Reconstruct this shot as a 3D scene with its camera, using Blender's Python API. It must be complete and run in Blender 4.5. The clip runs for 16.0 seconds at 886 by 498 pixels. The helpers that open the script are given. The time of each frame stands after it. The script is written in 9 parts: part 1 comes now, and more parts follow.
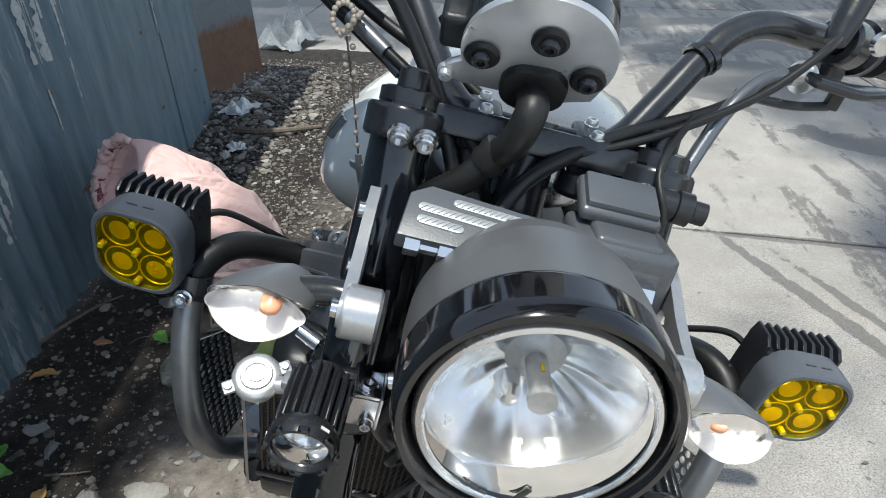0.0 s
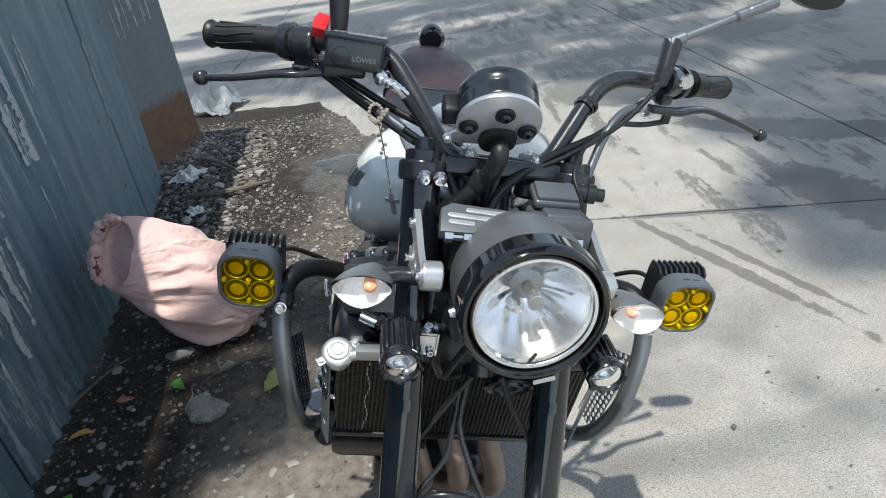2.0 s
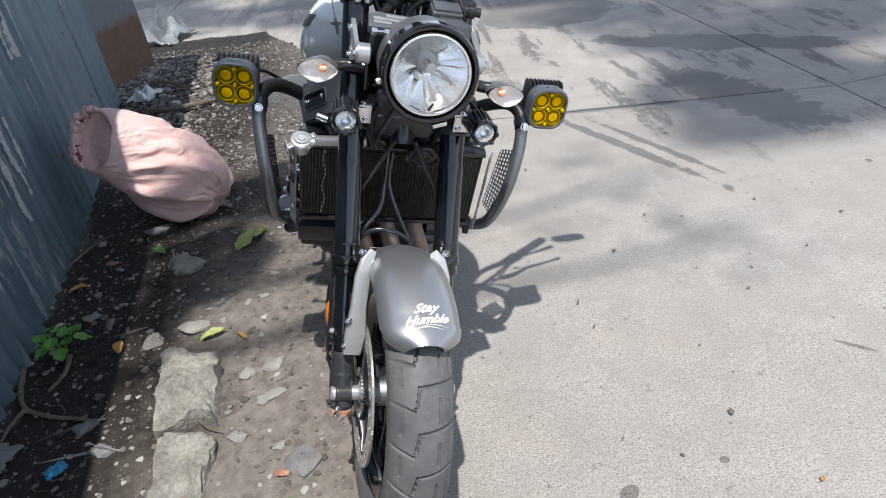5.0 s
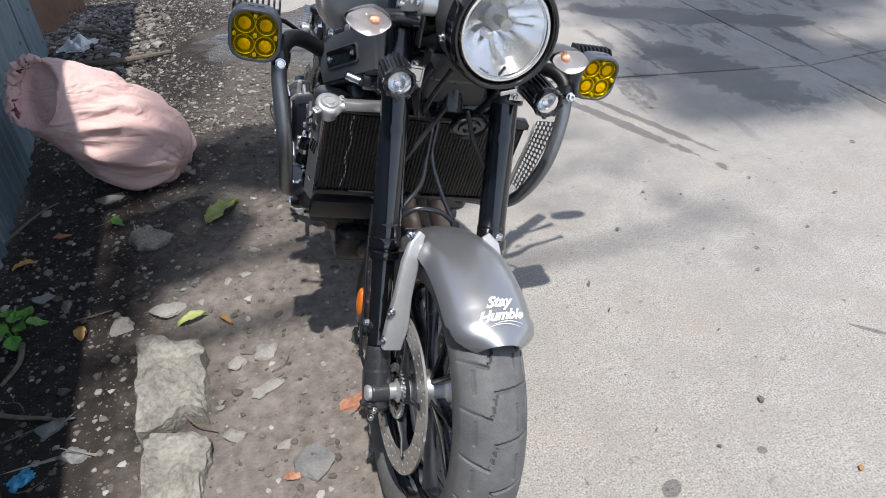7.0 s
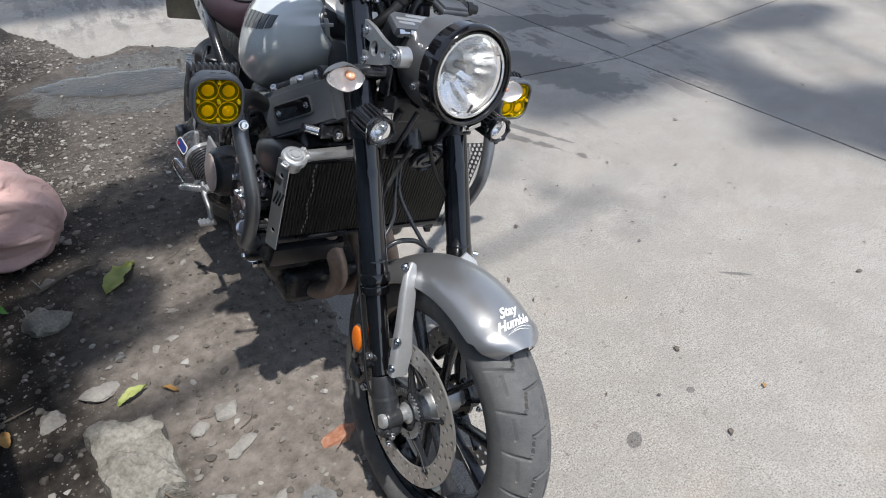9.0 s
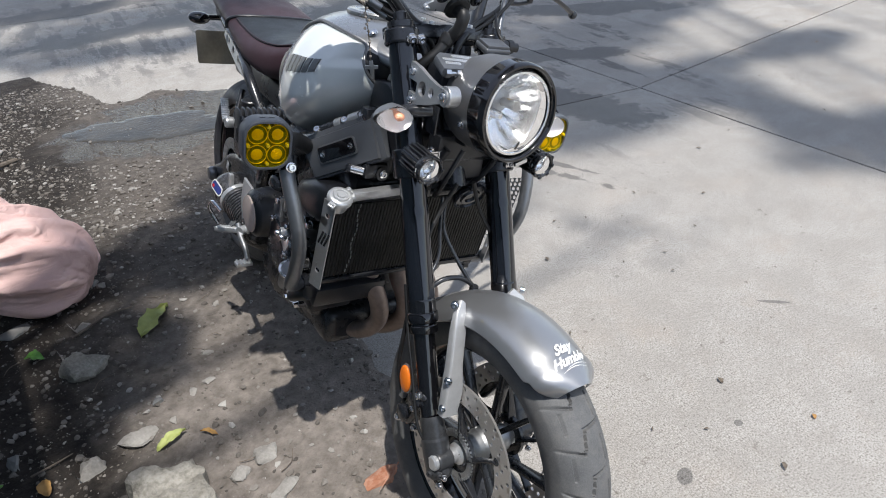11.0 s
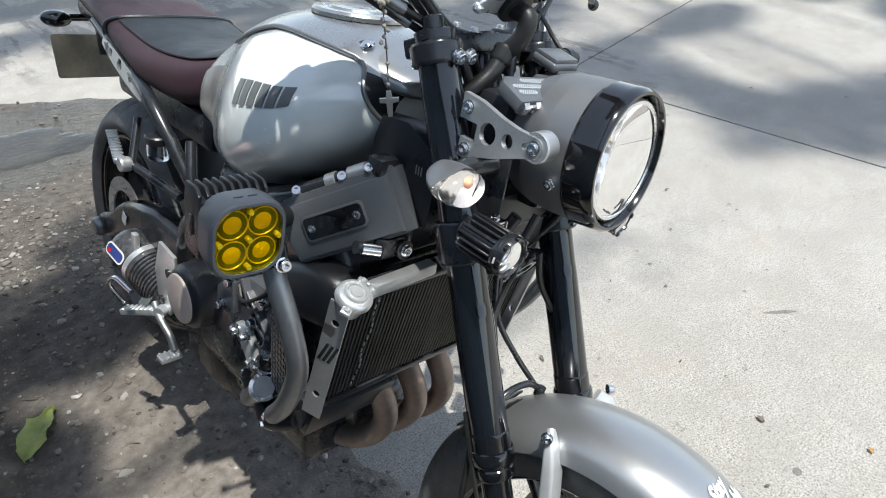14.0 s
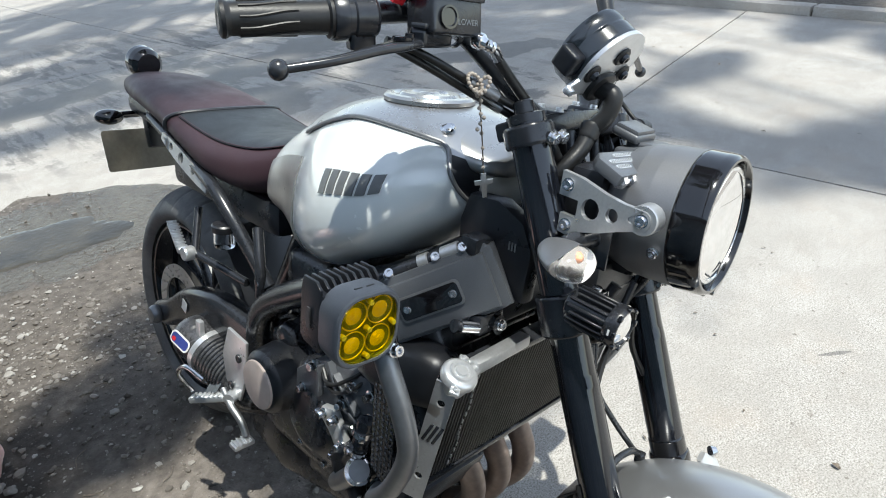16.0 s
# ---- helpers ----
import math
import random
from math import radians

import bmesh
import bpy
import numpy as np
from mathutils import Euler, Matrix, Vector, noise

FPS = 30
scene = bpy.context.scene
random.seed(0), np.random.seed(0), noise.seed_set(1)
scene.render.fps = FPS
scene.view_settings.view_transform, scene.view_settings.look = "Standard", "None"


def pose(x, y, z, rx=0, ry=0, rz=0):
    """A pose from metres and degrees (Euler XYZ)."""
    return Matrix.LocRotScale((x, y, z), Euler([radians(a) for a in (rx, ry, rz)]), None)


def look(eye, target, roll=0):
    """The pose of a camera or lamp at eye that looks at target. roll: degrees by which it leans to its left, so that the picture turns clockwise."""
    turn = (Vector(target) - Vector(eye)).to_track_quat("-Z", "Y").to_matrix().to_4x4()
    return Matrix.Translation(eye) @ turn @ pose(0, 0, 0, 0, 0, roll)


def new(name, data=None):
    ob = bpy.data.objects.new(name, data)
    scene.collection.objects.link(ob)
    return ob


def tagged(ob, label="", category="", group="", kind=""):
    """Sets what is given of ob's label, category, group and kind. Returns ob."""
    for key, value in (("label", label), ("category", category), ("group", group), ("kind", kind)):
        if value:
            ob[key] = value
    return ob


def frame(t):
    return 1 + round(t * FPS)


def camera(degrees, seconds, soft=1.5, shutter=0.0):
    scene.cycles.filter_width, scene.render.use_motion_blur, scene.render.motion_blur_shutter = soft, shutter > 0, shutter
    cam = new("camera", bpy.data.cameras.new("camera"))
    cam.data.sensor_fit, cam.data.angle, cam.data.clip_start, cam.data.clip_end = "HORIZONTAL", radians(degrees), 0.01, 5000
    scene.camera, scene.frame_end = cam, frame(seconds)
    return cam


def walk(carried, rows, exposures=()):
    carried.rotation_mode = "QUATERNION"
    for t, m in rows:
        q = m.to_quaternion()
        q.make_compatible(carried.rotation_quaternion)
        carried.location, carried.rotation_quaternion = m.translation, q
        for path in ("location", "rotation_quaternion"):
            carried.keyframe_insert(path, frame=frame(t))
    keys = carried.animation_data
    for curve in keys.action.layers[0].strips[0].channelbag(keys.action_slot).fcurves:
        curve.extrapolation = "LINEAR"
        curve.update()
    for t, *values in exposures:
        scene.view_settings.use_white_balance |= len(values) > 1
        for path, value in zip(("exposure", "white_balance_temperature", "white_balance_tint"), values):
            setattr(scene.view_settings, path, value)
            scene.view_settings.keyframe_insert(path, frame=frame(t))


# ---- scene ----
cam = camera(69.2, 16.0, soft=1.0)
PATH = [
    (0, (0.242, 0.12, 1.197), (0.018, 1.81, 0.15), -1.5),
    (0.5, (0.171, 0.075, 1.222), (0.121, 1.785, 0.186), -1.5),
    (1, (0.133, 0.016, 1.278), (0.145, 1.731, 0.249), -5.2),
    (1.5, (0.127, -0.08, 1.317), (0.162, 1.648, 0.311), -6.4),
    (2, (0.172, -0.198, 1.342), (0.152, 1.544, 0.359), -7.6),
    (2.5, (0.225, -0.331, 1.34), (0.135, 1.374, 0.298), -8.0),
    (3, (0.248, -0.421, 1.327), (0.114, 1.282, 0.286), -9.5),
    (3.5, (0.237, -0.498, 1.313), (0.136, 1.192, 0.247), -10.3),
    (4, (0.205, -0.591, 1.287), (0.15, 1.078, 0.185), -9.0),
    (4.5, (0.188, -0.682, 1.285), (0.2, 0.985, 0.18), -9.1),
    (4.7, (0.182, -0.723, 1.286), (0.239, 0.944, 0.183), -8.2),
    (6.8, (-0.01, -0.565, 1.239), (0.261, 1.001, 0.025), -2.7),
    (7, (-0.041, -0.546, 1.24), (0.276, 1.018, 0.034), -1.9),
    (7.5, (-0.102, -0.504, 1.242), (0.397, 0.985, 0.002), -1.9),
    (8, (-0.186, -0.492, 1.273), (0.513, 0.91, 0.03), -0.1),
    (8.5, (-0.281, -0.506, 1.309), (0.51, 0.881, 0.103), -0.6),
    (9, (-0.322, -0.502, 1.334), (0.48, 0.885, 0.137), -1.1),
    (9.2, (-0.336, -0.503, 1.342), (0.481, 0.882, 0.153), -0.5),
    (11.3, (-0.376, -0.437, 1.339), (0.419, 1.023, 0.227), -3.5),
    (11.5, (-0.377, -0.419, 1.334), (0.405, 1.044, 0.217), -3.3),
    (12, (-0.367, -0.345, 1.316), (0.405, 1.116, 0.189), -3.1),
    (12.5, (-0.354, -0.238, 1.293), (0.449, 1.195, 0.151), -1.8),
    (13, (-0.34, -0.145, 1.294), (0.48, 1.277, 0.151), -2.3),
    (13.5, (-0.337, -0.058, 1.28), (0.587, 1.262, 0.094), -1.5),
    (14, (-0.356, 0.037, 1.276), (0.724, 1.242, 0.101), -1.3),
    (14.5, (-0.391, 0.095, 1.287), (0.769, 1.226, 0.114), -1.7),
    (15, (-0.406, 0.127, 1.29), (0.802, 1.259, 0.167), -3.2),
    (15.5, (-0.438, 0.123, 1.306), (0.749, 1.322, 0.232), -4.4),
    (16, (-0.442, 0.121, 1.313), (0.699, 1.401, 0.285), -5.3),
]
walk(cam, [(t, look(eye, target, roll)) for t, eye, target, roll in PATH], [(0, 0.60, 6400, 4), (3.5, 0.60, 6400, 5), (4.5, 0.60, 6400, 9), (7, 0.59, 6400, 11), (8, 0.46, 6400, 9), (9.3, 0.45, 6400, 10), (12.5, 0.69, 6400, 10), (13.3, 0.79, 6400, 9), (14, 0.88, 6400, 5), (14.5, 0.75, 6400, 3), (15, 0.86, 6400, 4), (16, 1.00, 6400, 4)])

# ---- world, sun, exposure ----
world = bpy.data.worlds.new("sky")
scene.world = world
world.use_nodes = True
wn = world.node_tree.nodes
sky = wn.new("ShaderNodeTexSky")
sky.sky_type = "NISHITA"
sky.sun_disc = False
sky.sun_elevation = radians(74.3)
sky.sun_rotation = radians(175)
sky.altitude, sky.air_density, sky.dust_density = 900, 1.0, 0.6
wn["Background"].inputs["Strength"].default_value = 0.145
haze = wn.new("ShaderNodeHueSaturation")          # a hazy, whitish sky
haze.inputs["Saturation"].default_value = 0.58
world.node_tree.links.new(sky.outputs[0], haze.inputs["Color"])
world.node_tree.links.new(haze.outputs[0], wn["Background"].inputs["Color"])
sun = new("sun", bpy.data.lights.new("sun", "SUN"))
sun.data.energy, sun.data.angle, sun.data.color = 3.08, radians(0.8), (1.0, 0.96, 0.90)
SUN_TO = Vector((0.024, -0.27, 0.962)).normalized()
sun.matrix_world = look((0, 0, 8), Vector((0, 0, 8)) - SUN_TO)


# ---- materials ----
def ramp(nt, fac, stops):
    n = nt.nodes.new("ShaderNodeValToRGB")
    while len(n.color_ramp.elements) < len(stops):
        n.color_ramp.elements.new(0.5)
    for e, (p, c) in zip(n.color_ramp.elements, stops):
        e.position, e.color = p, (c, c, c, 1) if isinstance(c, (int, float)) else (*c, 1)
    nt.links.new(fac, n.inputs[0])
    return n.outputs[0]


def tex_noise(nt, scale, detail=4, rough=0.55, coord="Object", distort=0.0, stretch=None):
    tc = nt.nodes.new("ShaderNodeTexCoord")
    src = tc.outputs[coord]
    if stretch:
        mp = nt.nodes.new("ShaderNodeMapping")
        mp.inputs["Scale"].default_value = stretch
        nt.links.new(src, mp.inputs[0])
        src = mp.outputs[0]
    n = nt.nodes.new("ShaderNodeTexNoise")
    n.inputs["Scale"].default_value, n.inputs["Detail"].default_value = scale, detail
    n.inputs["Roughness"].default_value, n.inputs["Distortion"].default_value = rough, distort
    nt.links.new(src, n.inputs["Vector"])
    return n.outputs[0]


def mix(nt, fac, a, b, mode="MIX"):
    n = nt.nodes.new("ShaderNodeMix")
    n.data_type, n.blend_type = "RGBA", mode
    for sock, v in ((n.inputs[0], fac), (n.inputs[6], a), (n.inputs[7], b)):
        if isinstance(v, (int, float)):
            sock.default_value = v
        elif isinstance(v, tuple):
            sock.default_value = (*v, 1)
        else:
            nt.links.new(v, sock)
    return n.outputs[2]


def math_node(nt, op, a, b=0.0):
    n = nt.nodes.new("ShaderNodeMath")
    n.operation = op
    for sock, v in zip(n.inputs, (a, b)):
        if isinstance(v, (int, float)):
            sock.default_value = v
        else:
            nt.links.new(v, sock)
    return n.outputs[0]


def bump(nt, height, strength, dist=0.002, under=None):
    n = nt.nodes.new("ShaderNodeBump")
    n.inputs["Strength"].default_value, n.inputs["Distance"].default_value = strength, dist
    nt.links.new(height, n.inputs["Height"])
    if under is not None:
        nt.links.new(under, n.inputs["Normal"])
    return n.outputs[0]


def blank(name):
    m = bpy.data.materials.new(name)
    m.use_nodes = True
    return m, m.node_tree, m.node_tree.nodes["Principled BSDF"]


def surface(name, a, b, rough=(0.4, 0.6), metal=0.0, scale=6.0, fine=90.0, bumps=0.15, dist=0.0006, coat=0.0, spec=0.5,
            dust=0.0, dust_colour=(0.15, 0.135, 0.115), random_tint=0.0):
    """Two-scale variation between the colours a and b, fine relief, a little dust."""
    m, nt, p = blank(name)
    big, small = tex_noise(nt, scale, 5), tex_noise(nt, fine, 3)
    both = math_node(nt, "ADD", math_node(nt, "MULTIPLY", big, 0.65), math_node(nt, "MULTIPLY", small, 0.35))
    col = mix(nt, ramp(nt, both, [(0.36, 0.0), (0.64, 1.0)]), a, b)
    if dust:
        d = ramp(nt, tex_noise(nt, scale * 2.3, 7, 0.7), [(0.50, 0.0), (0.78, dust)])
        col = mix(nt, d, col, dust_colour)
    if random_tint:
        info = nt.nodes.new("ShaderNodeObjectInfo")
        col = mix(nt, math_node(nt, "MULTIPLY", info.outputs["Random"], random_tint), col, b)
    nt.links.new(col, p.inputs["Base Color"])
    nt.links.new(ramp(nt, tex_noise(nt, scale * 3, 6, 0.65), [(0.3, rough[0]), (0.7, rough[1])]), p.inputs["Roughness"])
    p.inputs["Metallic"].default_value = metal
    p.inputs["Specular IOR Level"].default_value = spec
    p.inputs["Coat Weight"].default_value, p.inputs["Coat Roughness"].default_value = coat, 0.05
    if bumps:
        nt.links.new(bump(nt, small, bumps, dist), p.inputs["Normal"])
    return m


def clear_glass(name, tint=(1, 1, 1), rough=0.02, ior=1.3):
    m, nt, p = blank(name)
    p.inputs["Base Color"].default_value = (*tint, 1)
    p.inputs["Transmission Weight"].default_value = 1.0
    p.inputs["Roughness"].default_value, p.inputs["IOR"].default_value = rough, ior
    return m


BRACKET = surface("satin_cast_aluminium", (0.46, 0.465, 0.47), (0.58, 0.585, 0.59), (0.26, 0.4), metal=0.75, bumps=0.12, fine=300, dust=0.1)
COVER_BLACK = surface("grained_black_plastic", (0.062, 0.066, 0.075), (0.096, 0.103, 0.114), (0.26, 0.40), bumps=0.4, fine=700, dust=0.08, spec=0.8)
EMBOSS = surface("dark_embossed_paint", (0.13, 0.135, 0.135), (0.18, 0.185, 0.185), (0.3, 0.42), metal=0.3, bumps=0)
BLACK_PLASTIC = surface("black_plastic", (0.011, 0.012, 0.0145), (0.020, 0.0215, 0.026), (0.24, 0.40), bumps=0.35, fine=900, dust=0.08, spec=0.55)
BLACK_SATIN = surface("black_satin_metal", (0.014, 0.015, 0.018), (0.025, 0.027, 0.032), (0.15, 0.30), spec=0.65, bumps=0.08, dust=0.06)
BLACK_GLOSS = surface("black_gloss", (0.004, 0.004, 0.005), (0.008, 0.008, 0.010), (0.05, 0.13), coat=0.7, bumps=0.0, dust=0.02)
GAUGE_BLACK = surface("satin_blue_black_housing", (0.014, 0.018, 0.023), (0.024, 0.030, 0.037), (0.16, 0.26), spec=1.0, bumps=0.05, dust=0.05)
BUCKET_GREY = surface("dark_grey_powder_coat", (0.24, 0.241, 0.246), (0.29, 0.291, 0.298), (0.40, 0.50), metal=0.8, bumps=0.10, fine=700, dust=0.03)
LAMP_RIM = surface("blue_grey_lamp_rim", (0.075, 0.083, 0.097), (0.105, 0.114, 0.130), (0.34, 0.48), bumps=0.2, fine=700, dust=0.05)
RUBBER = surface("rubber", (0.007, 0.007, 0.0075), (0.014, 0.0138, 0.0135), (0.34, 0.52), bumps=0.3, fine=260, dust=0.10)
ALU = surface("brushed_aluminium", (0.62, 0.63, 0.64), (0.74, 0.75, 0.76), (0.26, 0.4), metal=0.7, bumps=0.06, scale=14)
ALU_DULL = surface("cast_aluminium", (0.38, 0.39, 0.40), (0.52, 0.53, 0.54), (0.42, 0.6), metal=1.0, bumps=0.25, fine=240, dust=0.25)
CHROME = surface("bright_steel", (0.66, 0.66, 0.67), (0.74, 0.74, 0.75), (0.10, 0.25), metal=1.0, bumps=0.0)
FORK_TUBE = surface("dark_fork_tube", (0.005, 0.006, 0.009), (0.009, 0.0105, 0.015), (0.07, 0.14), coat=0.6, spec=0.5, bumps=0.0, dust=0.02)
BAR_BLACK = surface("worn_black_tube", (0.030, 0.032, 0.036), (0.052, 0.055, 0.061), (0.20, 0.34), metal=0.45, bumps=0.08, dust=0.06, spec=0.8)
BAR_GREY = surface("gunmetal_tube", (0.19, 0.20, 0.215), (0.25, 0.26, 0.275), (0.3, 0.42), metal=0.75, bumps=0.08, dust=0.12)
FENDER = surface("silver_grey_paint", (0.37, 0.375, 0.385), (0.43, 0.435, 0.445), (0.28, 0.36), metal=0.75, fine=1500, bumps=0.05, coat=0.15, dust=0.04)
TANK = surface("polished_tank", (0.78, 0.81, 0.795), (0.83, 0.86, 0.845), (0.20, 0.28), metal=0.12, fine=1400, bumps=0.03, coat=1.0, scale=3)
TANK_EDGE = surface("brushed_tank_edge", (0.56, 0.54, 0.51), (0.64, 0.62, 0.59), (0.26, 0.38), metal=0.95, bumps=0.05, scale=4)
SPINE = surface("grey_tank_cover", (0.40, 0.405, 0.41), (0.46, 0.465, 0.47), (0.24, 0.34), metal=0.85, fine=1200, bumps=0.04, coat=0.3)
TYRE = surface("tyre_rubber", (0.085, 0.087, 0.090), (0.150, 0.150, 0.149), (0.48, 0.72), bumps=0.4, fine=420, scale=14, dust=0.6, dust_colour=(0.21, 0.20, 0.185))
LUG_GREY = surface("dark_cast_lug", (0.040, 0.042, 0.046), (0.075, 0.078, 0.083), (0.26, 0.42), metal=0.3, bumps=0.25, fine=260, dust=0.2)
DISC_STEEL = surface("brake_disc_steel", (0.52, 0.50, 0.48), (0.64, 0.62, 0.60), (0.28, 0.42), metal=0.75, bumps=0.1, fine=420)
ENGINE = surface("engine_black", (0.013, 0.014, 0.0165), (0.027, 0.029, 0.034), (0.18, 0.36), bumps=0.25, fine=320, dust=0.12, spec=0.65)
HEADER = surface("heat_stained_steel", (0.22, 0.165, 0.138), (0.34, 0.265, 0.222), (0.36, 0.58), metal=0.3, bumps=0.2, scale=14, dust=0.15)
BEIGE = surface("worn_pink_beige_plate", (0.60, 0.49, 0.43), (0.68, 0.57, 0.50), (0.45, 0.6), bumps=0.1, dust=0.12)
SEAT_TOP = surface("black_leatherette", (0.012, 0.015, 0.018), (0.021, 0.025, 0.029), (0.40, 0.56), bumps=0.5, fine=380, dust=0.06)
SEAT_SIDE = surface("burgundy_leatherette", (0.034, 0.017, 0.022), (0.052, 0.026, 0.032), (0.42, 0.6), bumps=0.5, fine=380, dust=0.05)
FIN_DARK = surface("radiator_fins", (0.030, 0.029, 0.028), (0.062, 0.060, 0.057), (0.34, 0.5), metal=0.4, bumps=0.0, dust=0.12)
RED = surface("red_plastic", (0.55, 0.012, 0.02), (0.65, 0.02, 0.03), (0.3, 0.4), bumps=0.05)
ORANGE = surface("orange_reflector", (0.75, 0.16, 0.012), (0.85, 0.22, 0.02), (0.18, 0.3), bumps=0.3, fine=500)
BULB_ORANGE = surface("orange_bulb", (0.80, 0.32, 0.18), (0.84, 0.42, 0.26), (0.2, 0.3), bumps=0)
WHITE_PRINT = surface("white_print", (0.74, 0.74, 0.73), (0.82, 0.82, 0.81), (0.4, 0.5), bumps=0)
GREY_PRINT = surface("grey_print", (0.05, 0.052, 0.054), (0.07, 0.072, 0.075), (0.35, 0.45), bumps=0)
BLUE_PRINT = surface("blue_print", (0.03, 0.05, 0.20), (0.04, 0.06, 0.26), (0.3, 0.4), bumps=0)
CARBON = surface("silencer_sleeve", (0.035, 0.035, 0.038), (0.12, 0.12, 0.125), (0.20, 0.36), metal=0.4, scale=30, bumps=0.1)
BEADS = surface("wooden_beads", (0.32, 0.27, 0.22), (0.46, 0.40, 0.34), (0.35, 0.5), bumps=0.1, scale=60)
LENS_CLEAR = clear_glass("clear_lens", (1, 1, 1), 0.015, 1.25)
LENS_YELLOW = clear_glass("yellow_lens", (1.0, 0.86, 0.02), 0.03, 1.15)
LENS_FROST = clear_glass("ribbed_lens", (1, 0.98, 0.97), 0.12, 1.28)
lf = LENS_FROST.node_tree
lf.links.new(bump(lf, tex_noise(lf, 120, 1), 0.12, 0.002), lf.nodes["Principled BSDF"].inputs["Normal"])
BOWL_WHITE = surface("pale_reflector", (0.74, 0.73, 0.73), (0.82, 0.81, 0.81), (0.25, 0.4), metal=0.1, bumps=0.5, fine=350)
STAY = surface("silver_painted_casting", (0.48, 0.485, 0.49), (0.58, 0.585, 0.59), (0.32, 0.44), metal=0.35, bumps=0.1)
LENS_FOG = clear_glass("fog_lens", (0.95, 0.97, 1.0), 0.02, 1.4)
YELLOW_BACK = surface("olive_lamp_backing", (0.38, 0.295, 0.005), (0.50, 0.39, 0.010), (0.3, 0.5), bumps=0.3, fine=600)
YELLOW_CUP = surface("yellow_reflector", (0.60, 0.43, 0.0), (0.80, 0.61, 0.01), (0.15, 0.3), metal=0.35, bumps=0.3, fine=260, dist=0.001)
REFLECTOR = surface("mirror_bowl", (0.90, 0.905, 0.91), (0.95, 0.955, 0.96), (0.18, 0.30), metal=1.0, bumps=0)
PLATE_BROWN = surface("dull_plate_back", (0.10, 0.085, 0.06), (0.17, 0.15, 0.11), (0.5, 0.7), bumps=0.1, dust=0.3)


# ---- mesh helpers ----
def smooth_mesh(bm, name, material, angle=38):
    me = bpy.data.meshes.new(name)
    bm.normal_update()
    bm.to_mesh(me)
    bm.free()
    me.materials.append(material)
    me.shade_smooth()
    me.set_sharp_from_angle(angle=radians(angle))
    return me


def part(name, bm, material, parent=None, label="", m=None, angle=38):
    """Link a bmesh as one mesh object under a thing or a part."""
    ob = new(name, smooth_mesh(bm, name, material, angle))
    ob.parent = parent
    if m is not None:
        ob.matrix_local = m
    return tagged(ob, label)


def thing(name, label, category, m=Matrix(), group="", kind=""):
    ob = new(name)
    ob.matrix_world = m
    return tagged(ob, label, category, group, kind)


def along(p, q, twist=0.0):
    """A pose at p whose z axis points to q."""
    d = Vector(q) - Vector(p)
    return Matrix.Translation(p) @ d.to_track_quat("Z", "Y").to_matrix().to_4x4() @ Matrix.Rotation(radians(twist), 4, "Z")


def lathe(bm, prof, m=Matrix(), seg=32, close=False):
    """Turn a profile of (radius, height) about z; long straight walls keep a loop close to either end."""
    full = [prof[0]]
    for (r0, h0), (r1, h1) in zip(prof, prof[1:]):
        if min(r0, r1) > 1e-6 and abs(h1 - h0) > max(0.012, 3 * abs(r1 - r0)):
            full += [(r0 + (r1 - r0) * k, h0 + (h1 - h0) * k) for k in (0.0012 / abs(h1 - h0), 1 - 0.0012 / abs(h1 - h0))]
        full.append((r1, h1))
    rings = []
    for r, h in full:
        if r < 1e-6:
            rings.append([bm.verts.new(m @ Vector((0, 0, h)))])
        else:
            rings.append([bm.verts.new(m @ Vector((r * math.cos(2 * math.pi * i / seg), r * math.sin(2 * math.pi * i / seg), h))) for i in range(seg)])
    pairs = list(zip(rings, rings[1:])) + ([(rings[-1], rings[0])] if close else [])
    for a, b in pairs:
        for i in range(seg):
            j = (i + 1) % seg
            f = [a[i % len(a)], a[j % len(a)], b[j % len(b)], b[i % len(b)]]
            f = list(dict.fromkeys(f))
            if len(f) > 2:
                bm.faces.new(f)
    return bm


def box(bm, sx, sy, sz, m=Matrix(), bevel=0.002, segs=2):
    b = bmesh.new()
    bmesh.ops.create_cube(b, size=1, matrix=Matrix.Diagonal((sx, sy, sz, 1)))
    if bevel:
        bmesh.ops.bevel(b, geom=b.edges, offset=min(bevel, 0.45 * min(sx, sy, sz)), segments=segs, affect="EDGES", profile=0.6)
    merge(bm, b, m)
    return bm


def merge(bm, b, m=Matrix()):
    vs = {}
    for v in b.verts:
        vs[v] = bm.verts.new(m @ v.co)
    for f in b.faces:
        try:
            bm.faces.new([vs[v] for v in f.verts])
        except ValueError:
            pass
    b.free()
    return bm


def spline(pts, n=8):
    """Catmull-Rom points through pts."""
    P = [Vector(p) for p in pts]
    P = [2 * P[0] - P[1]] + P + [2 * P[-1] - P[-2]]
    out = []
    for a, b, c, d in zip(P, P[1:], P[2:], P[3:]):
        for k in range(n):
            t = k / n
            out.append(0.5 * (2 * b + (c - a) * t + (2 * a - 5 * b + 4 * c - d) * t * t + (3 * b - a - 3 * c + d) * t ** 3))
    return out + [P[-2]]


